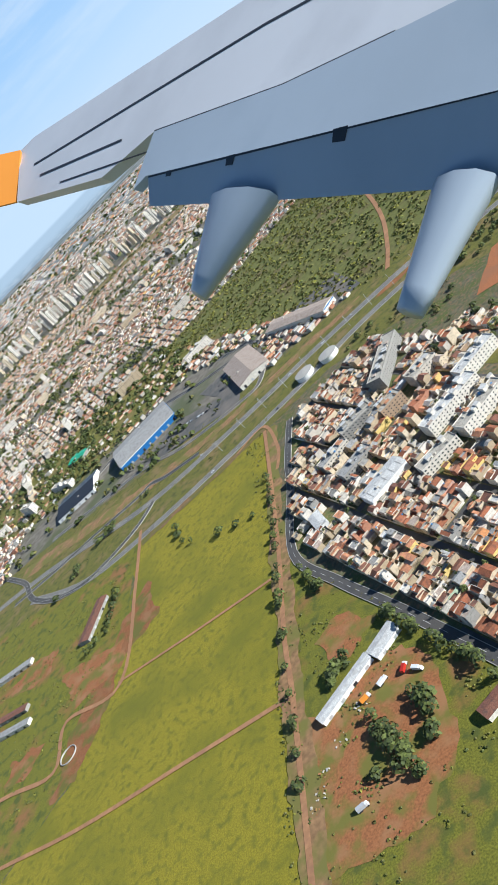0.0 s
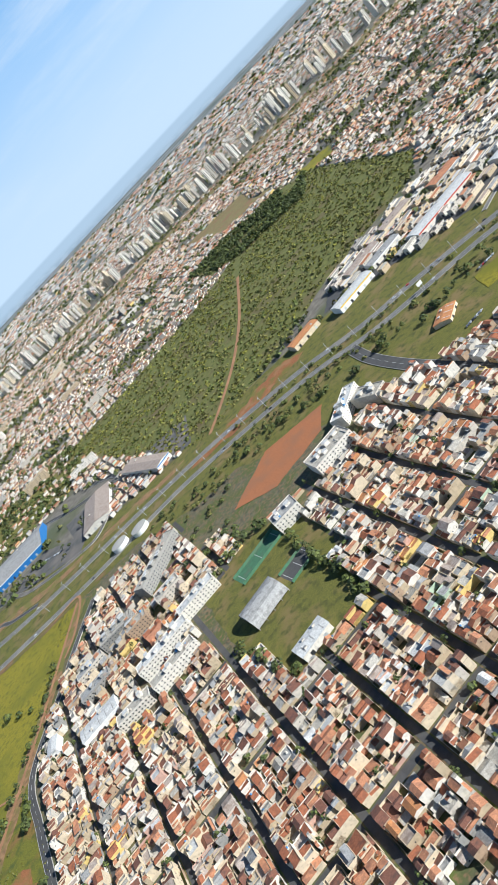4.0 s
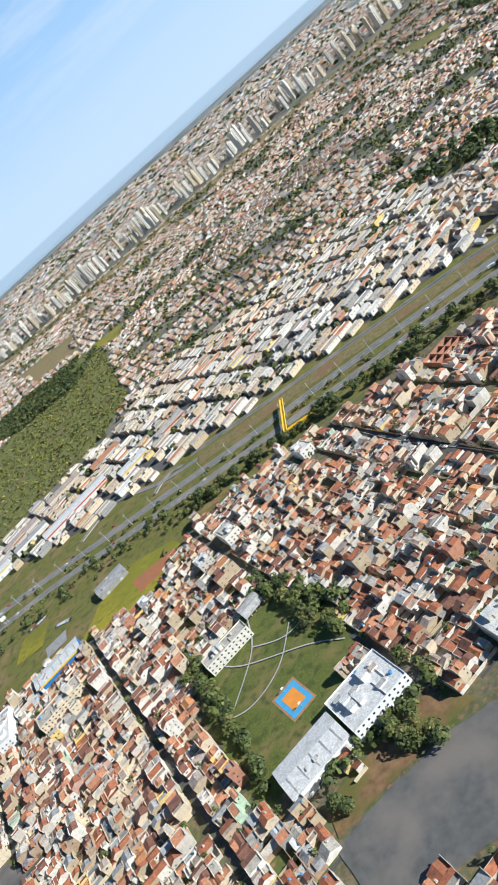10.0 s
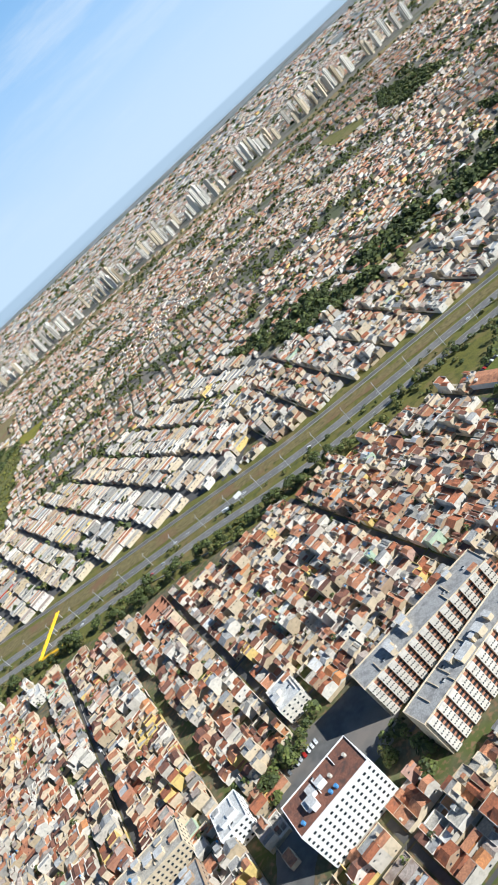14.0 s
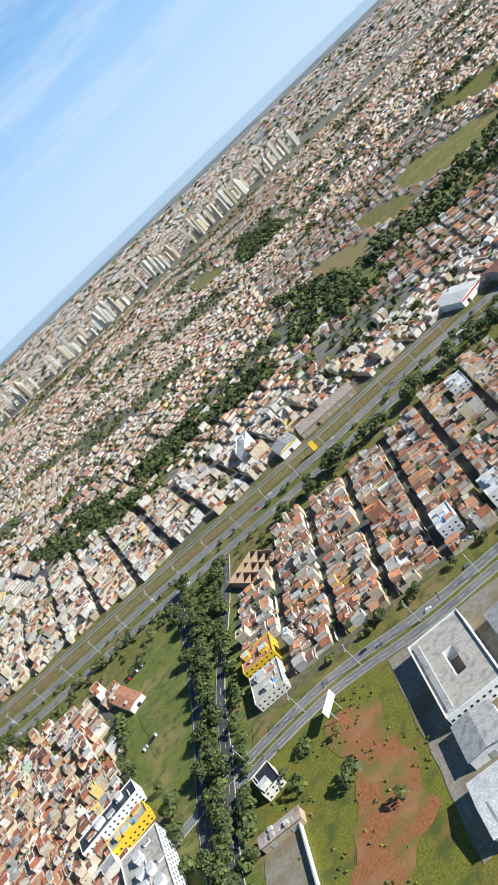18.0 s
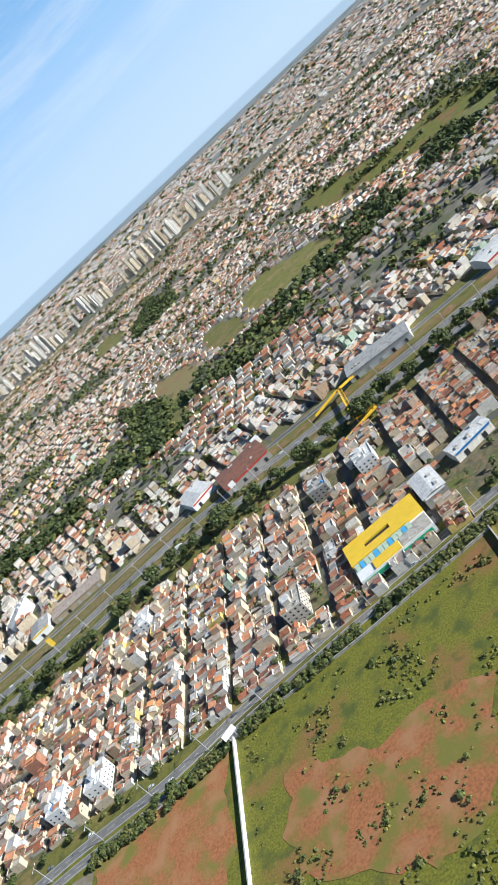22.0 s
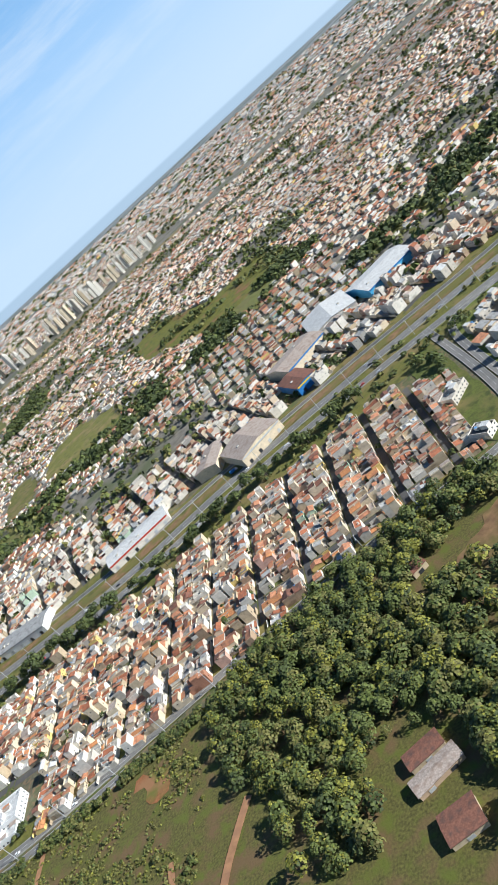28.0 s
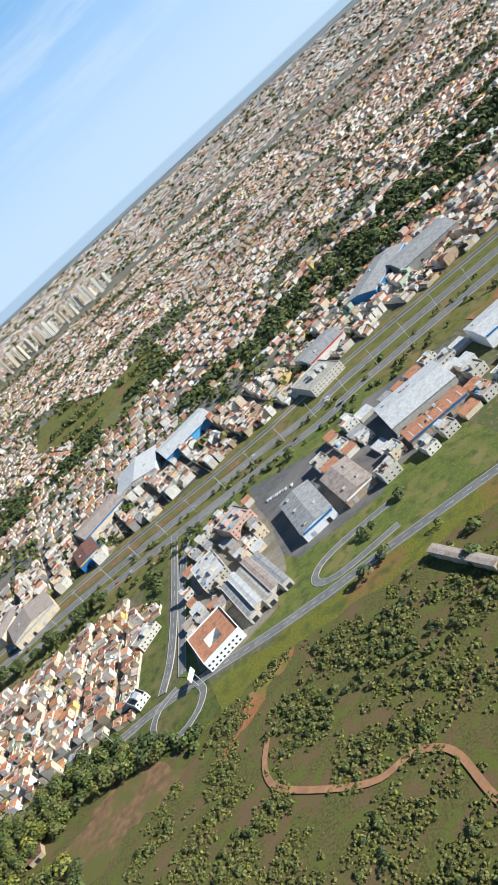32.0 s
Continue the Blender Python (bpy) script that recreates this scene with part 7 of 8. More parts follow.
tree_row([(123, 605), (145, 555), (170, 507), (181, 470)], 8, 5, "trees beside the school", (0, 1, 3))
tree_row([(392, 440), (408, 438), (424, 412)], 6, 5, "trees on the square", (1, 3), (0.8, 1.2))
tree_row([(-20, 660), (40, 690), (70, 670)], 9, 9, "trees beside the school", (0, 1, 2))
tree_row([(80, 830), (180, 800), (300, 790), (380, 800), (450, 815), (560, 815)], 11, 16, "verge trees", (0, 2, 4), (0.4, 0.75))
tree_row([(-130, 417), (-113, 386), (-101, 359), (-90, 342), (-78, 315)], 6, 3, "farm trees", (0, 1, 3), (0.7, 1.0))
tree_row([(-158, 340), (-146, 318), (-138, 298)], 2.6, 13, "farm trees", (0, 1, 3), (0.9, 1.3))
tree_row([(-132, 345), (-122, 335), (-128, 312)], 7, 5, "farm trees", (0, 1, 3), (0.7, 1.0))
tree_row([(-180, 390), (-172, 398), (-165, 402)], 6, 3, "farm trees", (0, 1), (0.6, 0.8))
tree_row([(-185, 520), (-178, 495), (-172, 480)], 14, 3, "farm trees", (0, 1), (0.6, 0.9))
tree_row([(-205, 700), (-203, 640), (-206, 560), (-212, 480), (-214, 400), (-216, 330)], 24, 3, "farm trees", (2, 4, 0), (0.4, 0.8))
tree_row([(-330, 750), (-318, 700), (-210, 640)], 26, 6, "trees in the field", (2, 4))
tree_row([(-420, 720), (-430, 660), (-455, 640)], 9, 8, "farm trees", (2, 4, 0), (0.4, 0.8))
tree_row([(-540, 800), (-470, 870), (-380, 880)], 16, 14, "interchange trees", (2, 4), (0.4, 0.8))
tree_row([(2287, 593), (2262, 605), (2237, 621), (2212, 645)], 7, 3, "hedge trees", (0, 1))
tree_row([(2232, 755), (2250, 770), (2246, 800), (2236, 815)], 8, 5, "trees by the side road", (0, 1, 2), (0.6, 0.9))
for x, y, s in ((2418, 662, 1.0), (2427, 655, 1.1), (2411, 621, 0.7), (2425, 628, 0.9), (2460, 620, 1.1), (2475, 600, 1.2), (2465, 580, 1.1), (2480, 560, 1.0), (2450, 672, 1.0), (2390, 830, 0.8), (2370, 838, 0.9), (2340, 770, 0.5), (2285, 815, 0.4), (-165, 309, 1.0), (1361, 506, 0.7), (1380, 477, 0.5), (1357, 503, 0.6), (1336, 542, 0.8), (1358, 535, 0.4), (2279, 820, 0.8), (1330, 520, 0.7), (1324, 530, 0.6)):
    tree(x, y, 5 if s == 1.0 else 1, s, "single trees")

if EXTRA_TREES:
    clump_field("verge_trees", "dark green trees along roads and verges", [p[0] for p in EXTRA_TREES], [p[1] for p in EXTRA_TREES], 4.5, 8, [M_LEAF[0], M_LEAF[1]], 55)
for line, n, sp in ((HWY_B, 700, 20), (HWY_A, 260, 10)):   # shrubs on the verges
    xs = nrg.uniform(60, 2600, n)
    ys = np.interp(xs, [p[0] for p in line], [p[1] for p in line]) - 8 - np.abs(nrg.normal(0, sp, n))
    kk = inside(CORRIDOR, xs, ys) & (np.abs(ys - np.interp(xs, [p[0] for p in HWY_B], [p[1] for p in HWY_B])) > 8)
    clump_field("verge_shrubs", "dark shrubs and small trees on the highway verges", xs[kk], ys[kk], 2.6, 3.6, [M_LEAF[0], M_LEAF[1], M_LEAF[2]], 26, "shrubs")
x, y = scatter(CITY_W, 14, GAPS)
x2, y2 = scatter(EAST, 10)
kk = np.array([not taken(u, v, 0.5) for u, v in zip(np.concatenate([x, x2]), np.concatenate([y, y2]))])
clump_field("yard_trees", "small green trees in yards between houses", np.concatenate([x, x2])[kk], np.concatenate([y, y2])[kk], 2.4, 6, [M_LEAF[0], M_LEAF[1]], 28)

# ---- walls, masts, courts, cars ----
def wall_line(name, line, h, th, m, label):
    ob = thing(name, label, "wall")
    for (ax, ay), (bx, by) in zip(line, line[1:]):
        d, a = math.hypot(bx - ax, by - ay), math.atan2(by - ay, bx - ax)
        b = Buf()
        b.box(0, d, -th / 2, th / 2, 0, h, m)
        b.box(0, d, -th / 2 - 0.1, th / 2 + 0.1, h, h + 0.15, M_KERB)
        part("wall_panel", b, ob, matrix=pose(ax, ay, 0, 0, 0, math.degrees(a)))


wall_line("boundary_wall", [(1602, 400), (1600, 480), (1599, 574)], 3.0, 0.5, M_WHITE, "long white boundary wall across the open land")
wall_line("boundary_wall", [(1599, 574), (1690, 577), (1776, 584)], 1.6, 0.4, WALLS[3], "low grey boundary wall along the avenue")
wall_line("boundary_wall", [(1776, 584), (1774, 511), (1775, 452), (1790, 420)], 3.0, 0.5, M_WHITE, "long white boundary wall between two plots")
wall_line("boundary_wall", [(1326, 500), (1331, 450)], 3.0, 0.5, M_WHITE, "white wall beside a vacant lot")
wall_line("boundary_wall", [(838, 796), (890, 778), (946, 760)], 1.2, 0.4, M_KERB, "low pale wall on the verge")


def sport_court(x, y, a, w, d):
    ob = thing("sports_court", "blue sports court with an orange playing field", "court", pose(x, y, 0.2, 0, 0, a))
    for nm, m, k, z in (("apron", M_DIRT, 1.15, 0.02), ("surround", M_CYAN, 1.0, 0.06), ("playing_field", M_ORANGE, 0.62, 0.10)):
        b = Buf()
        b.box(-w / 2 * k, w / 2 * k, -d / 2 * k, d / 2 * k, -0.1, z, m)
        part(nm, b, ob)
    for s in (-1, 1):
        b = Buf()
        b.cyl(s * w * 0.42, 0, 0, 3.2, 0.1, M_STEEL, 6)
        b.box(s * w * 0.42 - 0.1, s * w * 0.42 + 0.1, -0.9, 0.9, 2.6, 3.7, M_WHITE)
        part("hoop_stand", b, ob)


sport_court(675, 481, -62, 25, 16)


def flat_court(x, y, a, w, d, m, label):
    ob = thing("court", label, "court", pose(x, y, 0.2, 0, 0, a))
    b = Buf()
    b.box(-w / 2, w / 2, -d / 2, d / 2, -0.1, 0.03, m)
    part("surface", b, ob)
    for u in (-0.42, 0.0, 0.42):
        b = Buf()
        b.box(u * w - 0.15, u * w + 0.15, -d * 0.42, d * 0.42, 0.03, 0.05, M_LINE)
        part("line", b, ob)
    for s in (-1, 1):
        b = Buf()
        b.box(-w / 2, w / 2, s * d / 2 - 0.1, s * d / 2 + 0.1, 0, 2.6, M_COURT)
        part("fence", b, ob)


flat_court(88, 610, 33, 55, 22, M_COURT, "green tennis courts with white lines")
flat_court(128, 560, 33, 30, 24, M_ASPHALT, "dark asphalt games court")


def barrel_hall(x, y, a, w, d, r, label):
    """A hall with an arched sheet roof and open ends."""
    footprint(x, y, a, w, d)
    ob = thing("barrel_hall", label, "sports hall", pose(x, y, 0.1, 0, 0, a))
    b, n = Buf(), 14
    for i in range(n):
        t0, t1 = math.pi * i / n, math.pi * (i + 1) / n
        p = [(-d / 2 * math.cos(t), 2.0 + r * math.sin(t)) for t in (t0, t1)]
        for off, flip in ((0.0, False), (-0.25, True)):
            q = [(-w / 2, p[0][0], p[0][1] + off), (w / 2, p[0][0], p[0][1] + off), (w / 2, p[1][0], p[1][1] + off), (-w / 2, p[1][0], p[1][1] + off)]
            b.face(q if flip else q[::-1], ROOFS[3])
    part("roof", b, ob)
    for s in (-1, 1):
        g = Buf()
        g.face([(s * (w / 2 - 0.6), -d / 2 * math.cos(math.pi * i / n), 2.0 + (r - 0.4) * math.sin(math.pi * i / n)) for i in range(n + 1)][:: s], M_WHITE)
        part("gable_wall", g, ob)
    for k in range(5):
        for s in (-1, 1):
            g = Buf()
            u = -w / 2 + 0.5 + k * (w - 1) / 4
            g.box(u - 0.25, u + 0.25, s * d / 2 - 0.25, s * d / 2 + 0.25, 0, 2.2, M_KERB)
            part("column", g, ob)


barrel_hall(93, 540, 33, 38, 32, 9, "grey barrel-roofed sports hall of the school")
barrel_hall(652, 585, 30, 18, 16, 5, "small pale barrel-roofed hall of the school")


def round_tank(x, y, r, h):
    ob = thing("storage_tank", "large round white water storage tank", "tank", pose(x, y, 0.05))
    b = Buf()
    b.cyl(0, 0, 0, h, r, M_WHITE, 32)
    part("shell", b, ob)
    b = Buf()
    b.cyl(0, 0, h, h + 1.2, r + 0.3, M_KERB, 32, 0.8)
    part("lid", b, ob)
    b = Buf()
    b.box(r, r + 0.5, -0.3, 0.3, 0, h + 1, M_STEEL)
    part("ladder", b, ob)


round_tank(-130, 848, 12, 6)
round_tank(-95, 846, 12, 6)


def span(name, a, b, half, m, ob, rail=1.3):
    """A walkway between two points of space with yellow side rails and cross frames."""
    a, b = Vector(a), Vector(b)
    d = (b - a).normalized()
    side = Vector((-d.y, d.x, 0)).normalized() * half
    up = Vector((0, 0, 1))
    k = Buf()
    q = [a - side, a + side, b + side, b - side]
    k.solid([tuple(p) for p in q] + [tuple(p + up * 0.35) for p in q], [(3, 2, 1, 0), (4, 5, 6, 7), (0, 1, 5, 4), (2, 3, 7, 6), (1, 2, 6, 5), (3, 0, 4, 7)], m)
    deck = part(name, k, ob)
    for s in (-1, 1):
        r = Buf()
        w = side * s
        v = w.normalized() * 0.12
        q = [a + w - v, a + w + v, b + w + v, b + w - v]
        r.solid([tuple(p + up * 0.35) for p in q] + [tuple(p + up * (0.35 + rail)) for p in q], [(4, 5, 6, 7), (0, 1, 5, 4), (2, 3, 7, 6), (1, 2, 6, 5), (3, 0, 4, 7)], M_YELLOW)
        part("railing", r, deck)
    return deck


def footbridge(label, south, north, ramps):
    """A yellow steel footbridge over both carriageways on concrete posts, with a ramp at each end."""
    ob = thing("footbridge", label, "footbridge")
    z = 6.5
    a, b = Vector((*south, z)), Vector((*north, z))
    span("deck", a, b, 1.7, M_YELLOW, ob)
    n = 9
    for i in range(n):
        p = a.lerp(b, (i + 0.5) / n)
        h = Buf()
        h.box(p.x - 2.0, p.x + 2.0, p.y - 0.15, p.y + 0.15, z + 2.6, z + 2.85, M_YELLOW)
        for s in (-1.85, 1.85):
            h.box(p.x + s - 0.12, p.x + s + 0.12, p.y - 0.12, p.y + 0.12, z, z + 2.6, M_YELLOW)
        part("roof_hoop", h, ob)
    for t in (0.04, 0.36, 0.66, 0.96):
        p = a.lerp(b, t)
        h = Buf()
        h.box(p.x - 0.5, p.x + 0.5, p.y - 0.4, p.y + 0.4, -0.2, z, M_KERB)
        part("column", h, ob)
    for p, q in ramps:
        span("ramp", p, q, 1.3, M_KERB if p[2] < 3 else M_YELLOW, ob, 1.1)


footbridge("yellow steel footbridge over the highway", (711, 788), (714, 862), [((712, 788, 6.5), (740, 791, 3.2)), ((740, 788, 3.2), (715, 784, 0.3))])
footbridge("second yellow footbridge with long zigzag ramps", (1750, 797), (1752, 872), [((1750, 872, 6.5), (1722, 866, 3.2)), ((1753, 872, 6.5), (1768, 878, 5.0)), ((1750, 797, 6.5), (1768, 800, 4.0)), ((1768, 796, 4.0), (1726, 788, 0.3))])


def billboard(x, y, a, w, h, z, m, label):
    ob = thing("billboard", label, "billboard", pose(x, y, 0.1, 0, 0, a))
    b = Buf()
    b.box(-w / 2, w / 2, -0.2, 0.2, z, z + h, m)
    part("panel", b, ob)
    for s in ((-0.25, 0.25) if w > 5 else (0.0,)):
        p = Buf()
        p.cyl(s * w, 0, 0, z, 0.3, M_STEEL, 8)
        part("post", p, ob)


billboard(1360, 548, 60, 14, 5, 7, M_WHITE, "large white billboard on posts")
billboard(2286, 640, 75, 10, 4, 6, M_WHITE, "white billboard beside the loop road")
billboard(960, 812, 20, 8, 4, 7, M_WHITE, "white billboard on two posts beside the highway")
billboard(1406, 851, 15, 5, 9, 2, M_YELLOW, "tall yellow roadside sign")
billboard(1630, 852, 15, 6, 5, 8, M_WHITE, "white roadside sign on one post")
billboard(330, 846, 20, 7, 4, 6, M_WHITE, "white billboard on two posts beside the highway")
billboard(1600, 572, 30, 9, 4, 5, M_WHITE, "white billboard at the wall's end")

LAMP = thing("street_lamp", "slim pale street lamp on the verge", "street lamp", pose(-262, 838, 0.1), "street lamps of the highway")
b = Buf()
b.cyl(0, 0, 0, 15, 0.28, M_STEEL, 6, 0.18)
part("pole", b, LAMP)
for s in (-1, 1):
    b = Buf()
    b.box(min(0, s * 2.6), max(0, s * 2.6), -0.08, 0.08, 14.9, 15.1, M_STEEL)
    part("arm", b, LAMP)
    b = Buf()
    b.box(s * 2.9 - 0.5, s * 2.9 + 0.5, -0.2, 0.2, 14.85, 15.1, M_WHITE)
    part("lantern", b, LAMP)
for i in range(85):
    x = -225 + i * 33.5
    ya, yb = np.interp(x, [p[0] for p in HWY_A], [p[1] for p in HWY_A]), np.interp(x, [p[0] for p in HWY_B], [p[1] for p in HWY_B])
    lamp_post(x, float(ya + yb) / 2, 90)
for i in range(24):
    x = 1300 + i * 40
    lamp_post(x, float(np.interp(x, [p[0] for p in SOUTH_1], [p[1] for p in SOUTH_1])) - 5.5, 90)

CAR_KINDS = [make_car(m, w) for m, w in zip(CARS, ("white", "silver", "black", "red", "dark grey"))]
for k, ob in enumerate(CAR_KINDS):
    ob.matrix_basis = pose(300 + k * 60, 884, 0.28)
for i in range(70):
    x = rng.uniform(-300, 2600)
    line, s = (HWY_A, rng.choice((-2.8, 2.8))) if i % 2 else (HWY_B, rng.choice((-2.6, 2.6)))
    car(x, float(np.interp(x, [p[0] for p in line], [p[1] for p in line])) + s, 0 if i % 2 else 180)
for i in range(26):
    x = rng.uniform(1300, 2200)
    car(x, float(np.interp(x, [p[0] for p in SOUTH_1], [p[1] for p in SOUTH_1])) + rng.choice((-2, 2, 5.5)), 5)
for x0, y0, dx, dy, n, a in ((-330, 1010, 2.9, -1.2, 16, 60), (-250, 1060, 3.0, 0.3, 24, 90), (-230, 985, 3.0, 0.2, 26, 90), (425, 760, 2.4, -0.8, 9, 60), (380, 790, 2.4, 0.6, 9, 60), (340, 705, 2.4, 0.9, 8, 60), (984, 490, 2.6, 1.3, 8, 110), (985, 470, 1.2, -2.6, 8, 20),
                             (395, 480, 1.5, -2.4, 6, 20), (2300, 700, 0.3, 3.0, 7, 0), (2360, 790, 2.8, -0.6, 9, 80), (2460, 740, 2.8, -0.4, 9, 80), (1215, 640, 2.4, 1.5, 6, 120), (1190, 735, 2.4, 1.0, 8, 120), (295, 690, 1.5, -3.2, 12, -62), (800, 650, 1.6, -3.0, 14, -60)):
    for k in range(n):
        if rng.random() < 0.85:
            car(x0 + dx * k + rng.uniform(-0.3, 0.3), y0 + dy * k, a + rng.uniform(-4, 4))

# grass cattle ring on the west land
ob = thing("round_pen", "small round pen with a pale rim", "pen", pose(-457, 514, 0.1))
b = Buf()
for i in range(24):
    t0, t1 = i * math.pi / 12, (i + 1) * math.pi / 12
    for r0, r1, z in ((9.0, 9.8, 1.2),):
        b.solid([(r0 * math.cos(t0), r0 * math.sin(t0), 0), (r1 * math.cos(t0), r1 * math.sin(t0), 0), (r1 * math.cos(t1), r1 * math.sin(t1), 0), (r0 * math.cos(t1), r0 * math.sin(t1), 0),
                 (r0 * math.cos(t0), r0 * math.sin(t0), z), (r1 * math.cos(t0), r1 * math.sin(t0), z), (r1 * math.cos(t1), r1 * math.sin(t1), z), (r0 * math.cos(t1), r0 * math.sin(t1), z)],
                [(4, 5, 6, 7), (1, 2, 6, 5), (3, 0, 4, 7)], M_KERB)
part("rim", b, ob)

# farmyard rubble, timber and a few lorries
def rubble(x, y, r, n, label):
    ob = thing("rubble_heap", label, "rubble", pose(x, y, 0.2))
    for i in range(n):
        a, d, s = rng.uniform(0, 6.28), r * math.sqrt(rng.random()), rng.uniform(0.3, 1.1)
        b = Buf().at(d * math.cos(a), d * math.sin(a), 0, rng.uniform(0, 3))
        b.box(-s, s, -s * 0.6, s * 0.6, -0.1, s * rng.uniform(0.4, 1.1), rng.choice((WALLS[0], WALLS[8], M_KERB, WALLS[7], ROOFS[7], M_SOIL)))
        part("rubble_block", b, ob)


for x, y, r, n in ((-200, 333, 5, 9), (-204, 321, 5, 9), (-210, 313, 4, 7), (-165, 359, 5, 9), (-184, 347, 6, 8), (-128, 320, 3, 5)):
    rubble(x, y, r, n, "loose heap of pale rubble on red soil")


def lorry(x, y, a, m, word):
    ob = thing("lorry", f"{word} lorry " + ("parked on red soil" if y < 500 else "on the highway"), "lorry", pose(x, y, 0.2, 0, 0, a))
    b = Buf()
    b.box(-4, 1.6, -1.2, 1.2, 0.9, 3.2, m)
    part("cargo_box", b, ob)
    b = Buf()
    b.solid([(1.8, -1.1, 0.6), (3.8, -1.1, 0.6), (3.8, 1.1, 0.6), (1.8, 1.1, 0.6), (1.8, -1.1, 2.7), (3.3, -1.1, 2.7), (3.3, 1.1, 2.7), (1.8, 1.1, 2.7)], [(0, 1, 5, 4), (1, 2, 6, 5), (2, 3, 7, 6), (3, 0, 4, 7), (4, 5, 6, 7)], CARS[0])
    part("cab", b, ob)
    for u in (-3, -1.6, 2.8):
        b = Buf()
        b.box(u - 0.5, u + 0.5, -1.25, 1.25, 0, 1.0, M_DARK)
        part("axle", b, ob)


for x, y, a, m, w in ((-146, 366, 30, CARS[0], "white"), (-130, 365, 60, CARS[3], "red"), (-160, 362, 20, M_ORANGE, "orange"), (-122, 358, -40, CARS[0], "white"), (-178, 296, 10, CARS[1], "silver"), (2058, 884, 4, M_BLUE, "blue"), (1560, 842, 3, CARS[0], "white"), (940, 818, -5, CARS[0], "white")):
    lorry(x, y, a, m, w)

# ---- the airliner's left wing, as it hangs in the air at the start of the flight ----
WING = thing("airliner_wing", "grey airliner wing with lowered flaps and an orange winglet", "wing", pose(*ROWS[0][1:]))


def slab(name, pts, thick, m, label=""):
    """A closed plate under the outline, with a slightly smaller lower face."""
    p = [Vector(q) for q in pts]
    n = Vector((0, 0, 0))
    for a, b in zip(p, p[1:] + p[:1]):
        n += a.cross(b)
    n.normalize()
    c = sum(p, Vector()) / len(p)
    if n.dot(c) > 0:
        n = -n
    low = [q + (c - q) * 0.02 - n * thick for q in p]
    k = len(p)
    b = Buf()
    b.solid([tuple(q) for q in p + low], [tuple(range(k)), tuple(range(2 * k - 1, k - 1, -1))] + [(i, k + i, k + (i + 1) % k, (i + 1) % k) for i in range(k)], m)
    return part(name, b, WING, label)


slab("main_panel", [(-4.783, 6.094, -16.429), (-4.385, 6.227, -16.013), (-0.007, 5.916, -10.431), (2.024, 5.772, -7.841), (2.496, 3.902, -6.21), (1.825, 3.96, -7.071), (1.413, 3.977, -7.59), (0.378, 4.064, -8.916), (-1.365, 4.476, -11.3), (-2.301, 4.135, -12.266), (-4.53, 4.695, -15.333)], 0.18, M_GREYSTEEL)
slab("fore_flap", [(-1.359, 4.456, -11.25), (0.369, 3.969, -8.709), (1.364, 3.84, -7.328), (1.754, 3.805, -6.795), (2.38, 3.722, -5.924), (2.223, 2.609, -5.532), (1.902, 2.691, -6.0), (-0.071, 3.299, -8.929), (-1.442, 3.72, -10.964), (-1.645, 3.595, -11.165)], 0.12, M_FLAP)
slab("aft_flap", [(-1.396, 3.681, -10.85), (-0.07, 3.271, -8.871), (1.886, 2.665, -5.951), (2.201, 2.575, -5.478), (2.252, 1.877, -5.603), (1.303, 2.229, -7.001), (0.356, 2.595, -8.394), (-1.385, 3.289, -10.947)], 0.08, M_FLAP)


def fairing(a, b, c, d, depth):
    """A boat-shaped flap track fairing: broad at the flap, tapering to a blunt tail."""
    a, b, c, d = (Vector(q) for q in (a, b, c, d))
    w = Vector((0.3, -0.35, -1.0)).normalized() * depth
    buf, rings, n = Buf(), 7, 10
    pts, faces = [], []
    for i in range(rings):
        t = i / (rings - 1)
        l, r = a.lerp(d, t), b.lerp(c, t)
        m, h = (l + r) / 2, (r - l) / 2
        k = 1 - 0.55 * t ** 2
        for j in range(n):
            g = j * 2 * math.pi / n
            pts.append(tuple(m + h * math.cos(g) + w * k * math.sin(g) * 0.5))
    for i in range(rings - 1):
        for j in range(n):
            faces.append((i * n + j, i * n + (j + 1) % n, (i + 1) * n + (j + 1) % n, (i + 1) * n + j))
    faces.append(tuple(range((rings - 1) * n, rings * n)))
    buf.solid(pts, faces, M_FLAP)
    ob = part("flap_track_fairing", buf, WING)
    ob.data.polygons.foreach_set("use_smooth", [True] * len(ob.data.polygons))


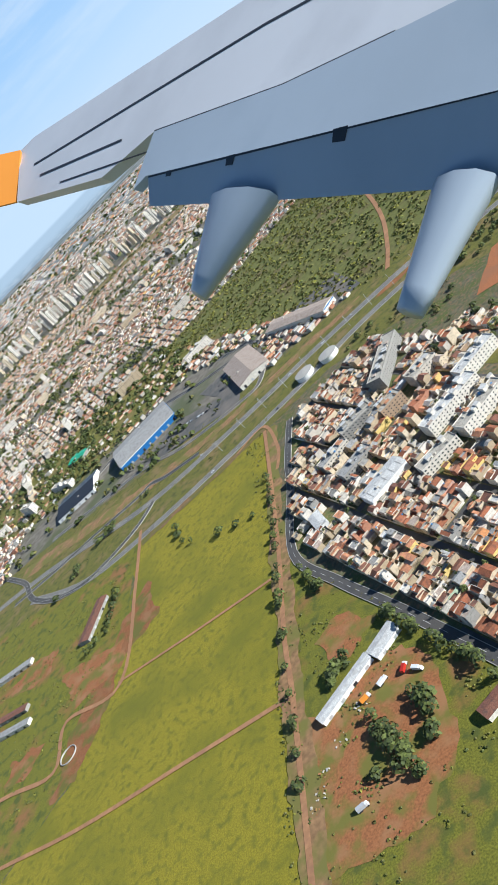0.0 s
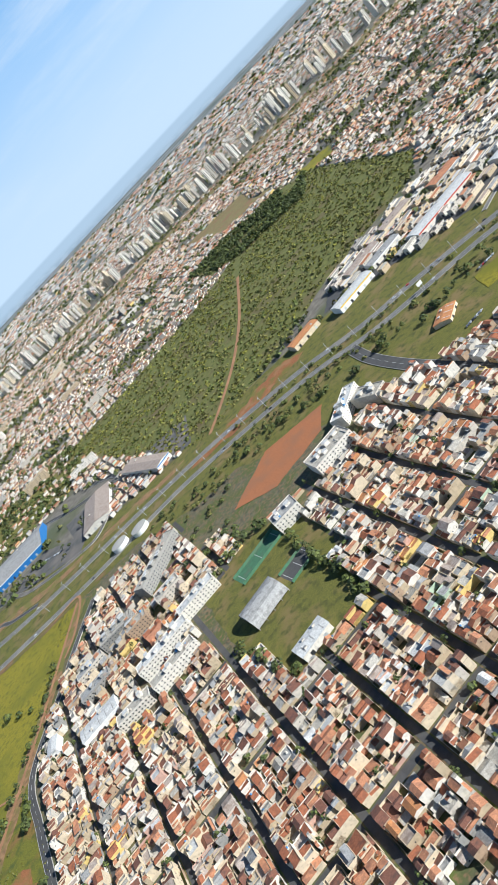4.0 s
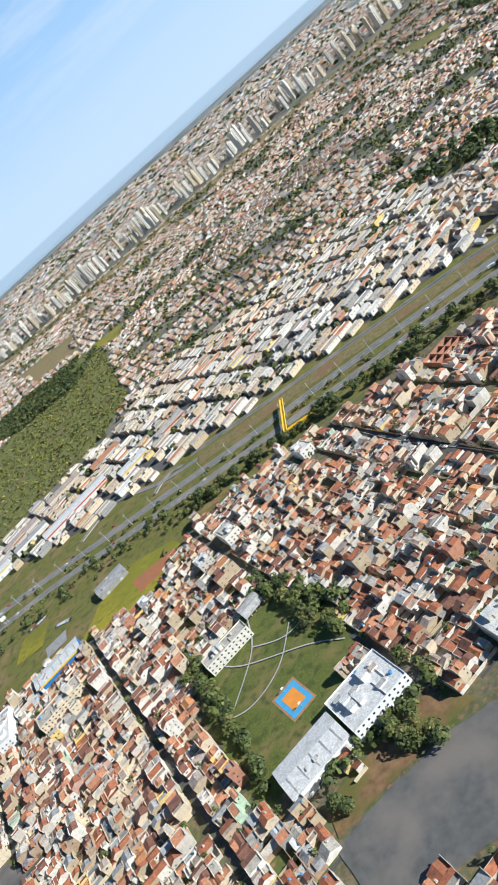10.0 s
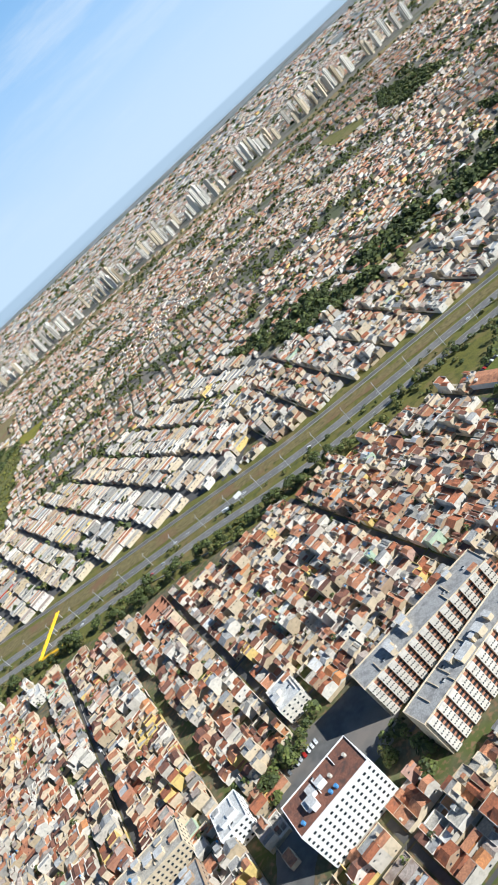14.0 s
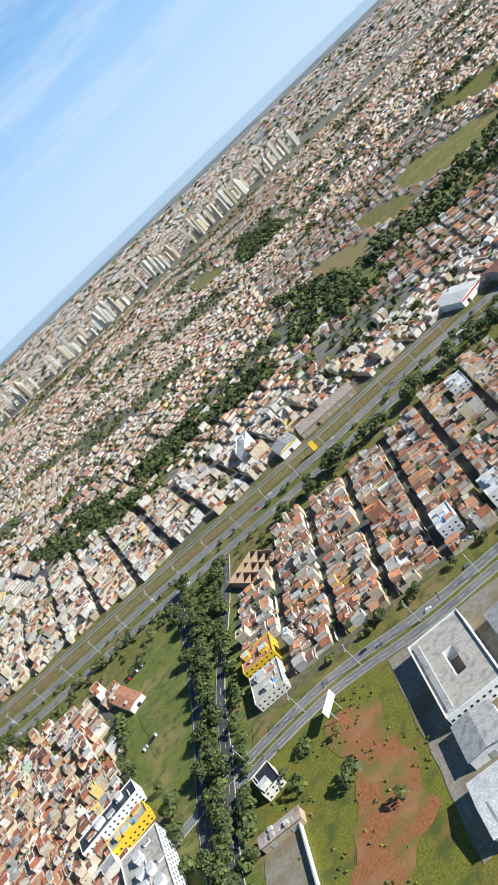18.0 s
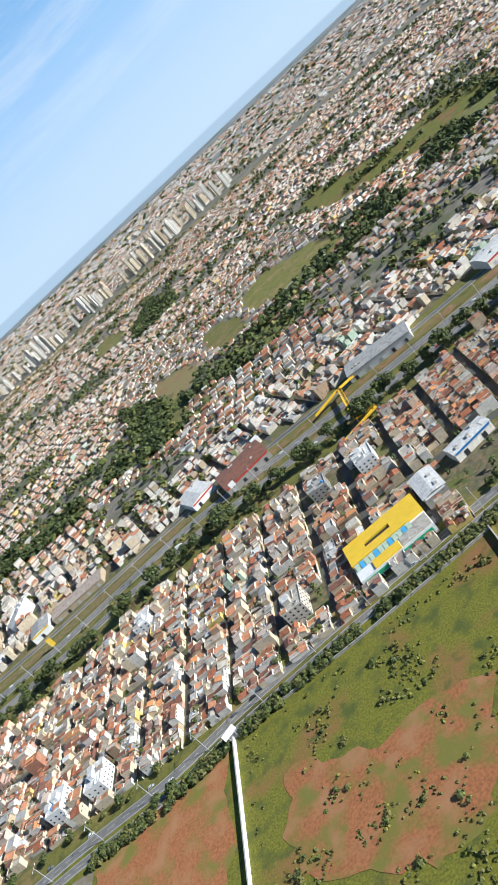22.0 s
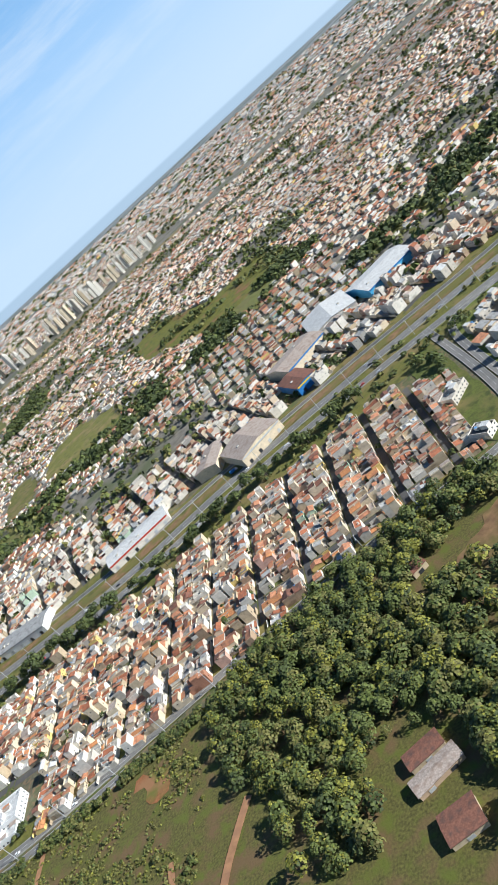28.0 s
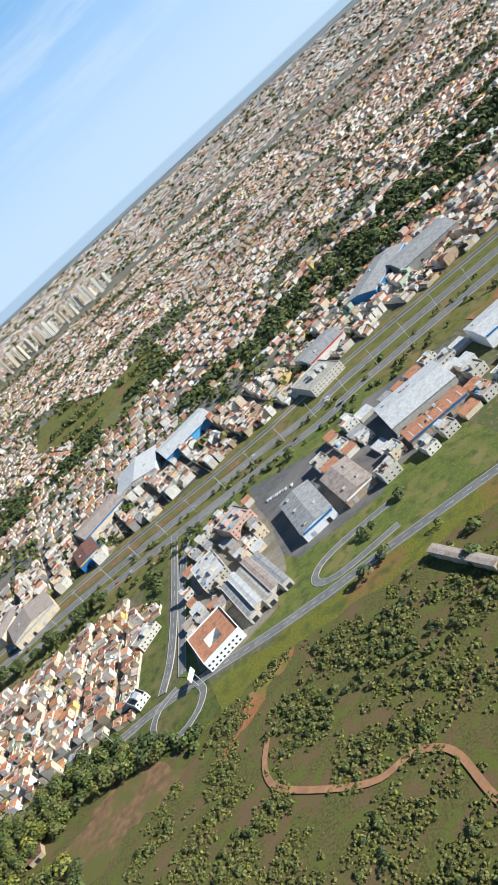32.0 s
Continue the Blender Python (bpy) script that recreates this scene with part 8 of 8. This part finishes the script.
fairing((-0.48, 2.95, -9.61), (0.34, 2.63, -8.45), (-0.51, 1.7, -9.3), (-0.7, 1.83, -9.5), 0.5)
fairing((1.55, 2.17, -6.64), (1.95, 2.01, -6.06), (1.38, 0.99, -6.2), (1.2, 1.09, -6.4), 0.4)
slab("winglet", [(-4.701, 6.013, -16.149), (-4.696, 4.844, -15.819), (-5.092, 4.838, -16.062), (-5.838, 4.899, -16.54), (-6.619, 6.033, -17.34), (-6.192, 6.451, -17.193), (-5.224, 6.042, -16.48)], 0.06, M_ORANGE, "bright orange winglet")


def on_top(name, pts, m):
    """A thin mark on the skin, a little nearer to the cabin than the panel under it."""
    slab(name, [tuple(Vector(q) * 0.998) for q in pts], 0.006, m)


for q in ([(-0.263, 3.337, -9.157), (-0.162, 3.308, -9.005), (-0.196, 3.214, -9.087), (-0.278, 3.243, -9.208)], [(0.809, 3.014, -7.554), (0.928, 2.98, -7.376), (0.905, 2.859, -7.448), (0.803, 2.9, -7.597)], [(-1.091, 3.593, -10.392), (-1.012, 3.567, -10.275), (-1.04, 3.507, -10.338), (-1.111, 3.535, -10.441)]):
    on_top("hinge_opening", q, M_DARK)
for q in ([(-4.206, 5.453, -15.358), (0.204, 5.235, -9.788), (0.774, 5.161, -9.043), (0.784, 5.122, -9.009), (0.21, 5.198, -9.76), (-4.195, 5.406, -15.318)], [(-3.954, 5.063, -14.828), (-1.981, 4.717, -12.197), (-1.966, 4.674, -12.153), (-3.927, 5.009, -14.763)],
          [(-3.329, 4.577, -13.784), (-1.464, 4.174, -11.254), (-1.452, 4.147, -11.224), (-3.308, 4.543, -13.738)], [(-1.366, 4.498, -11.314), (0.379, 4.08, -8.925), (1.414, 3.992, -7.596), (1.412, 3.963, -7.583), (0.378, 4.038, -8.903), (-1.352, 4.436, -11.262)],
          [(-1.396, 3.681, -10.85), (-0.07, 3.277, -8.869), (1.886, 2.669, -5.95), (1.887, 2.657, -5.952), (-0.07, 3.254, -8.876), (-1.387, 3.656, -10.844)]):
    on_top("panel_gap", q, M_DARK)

# ---- the whole model to its scale ----
for ob in list(scene.objects):
    if ob.parent is None and ob.type in ("MESH", "EMPTY"):
        ob.matrix_basis = Matrix.Scale(K, 4) @ ob.matrix_basis
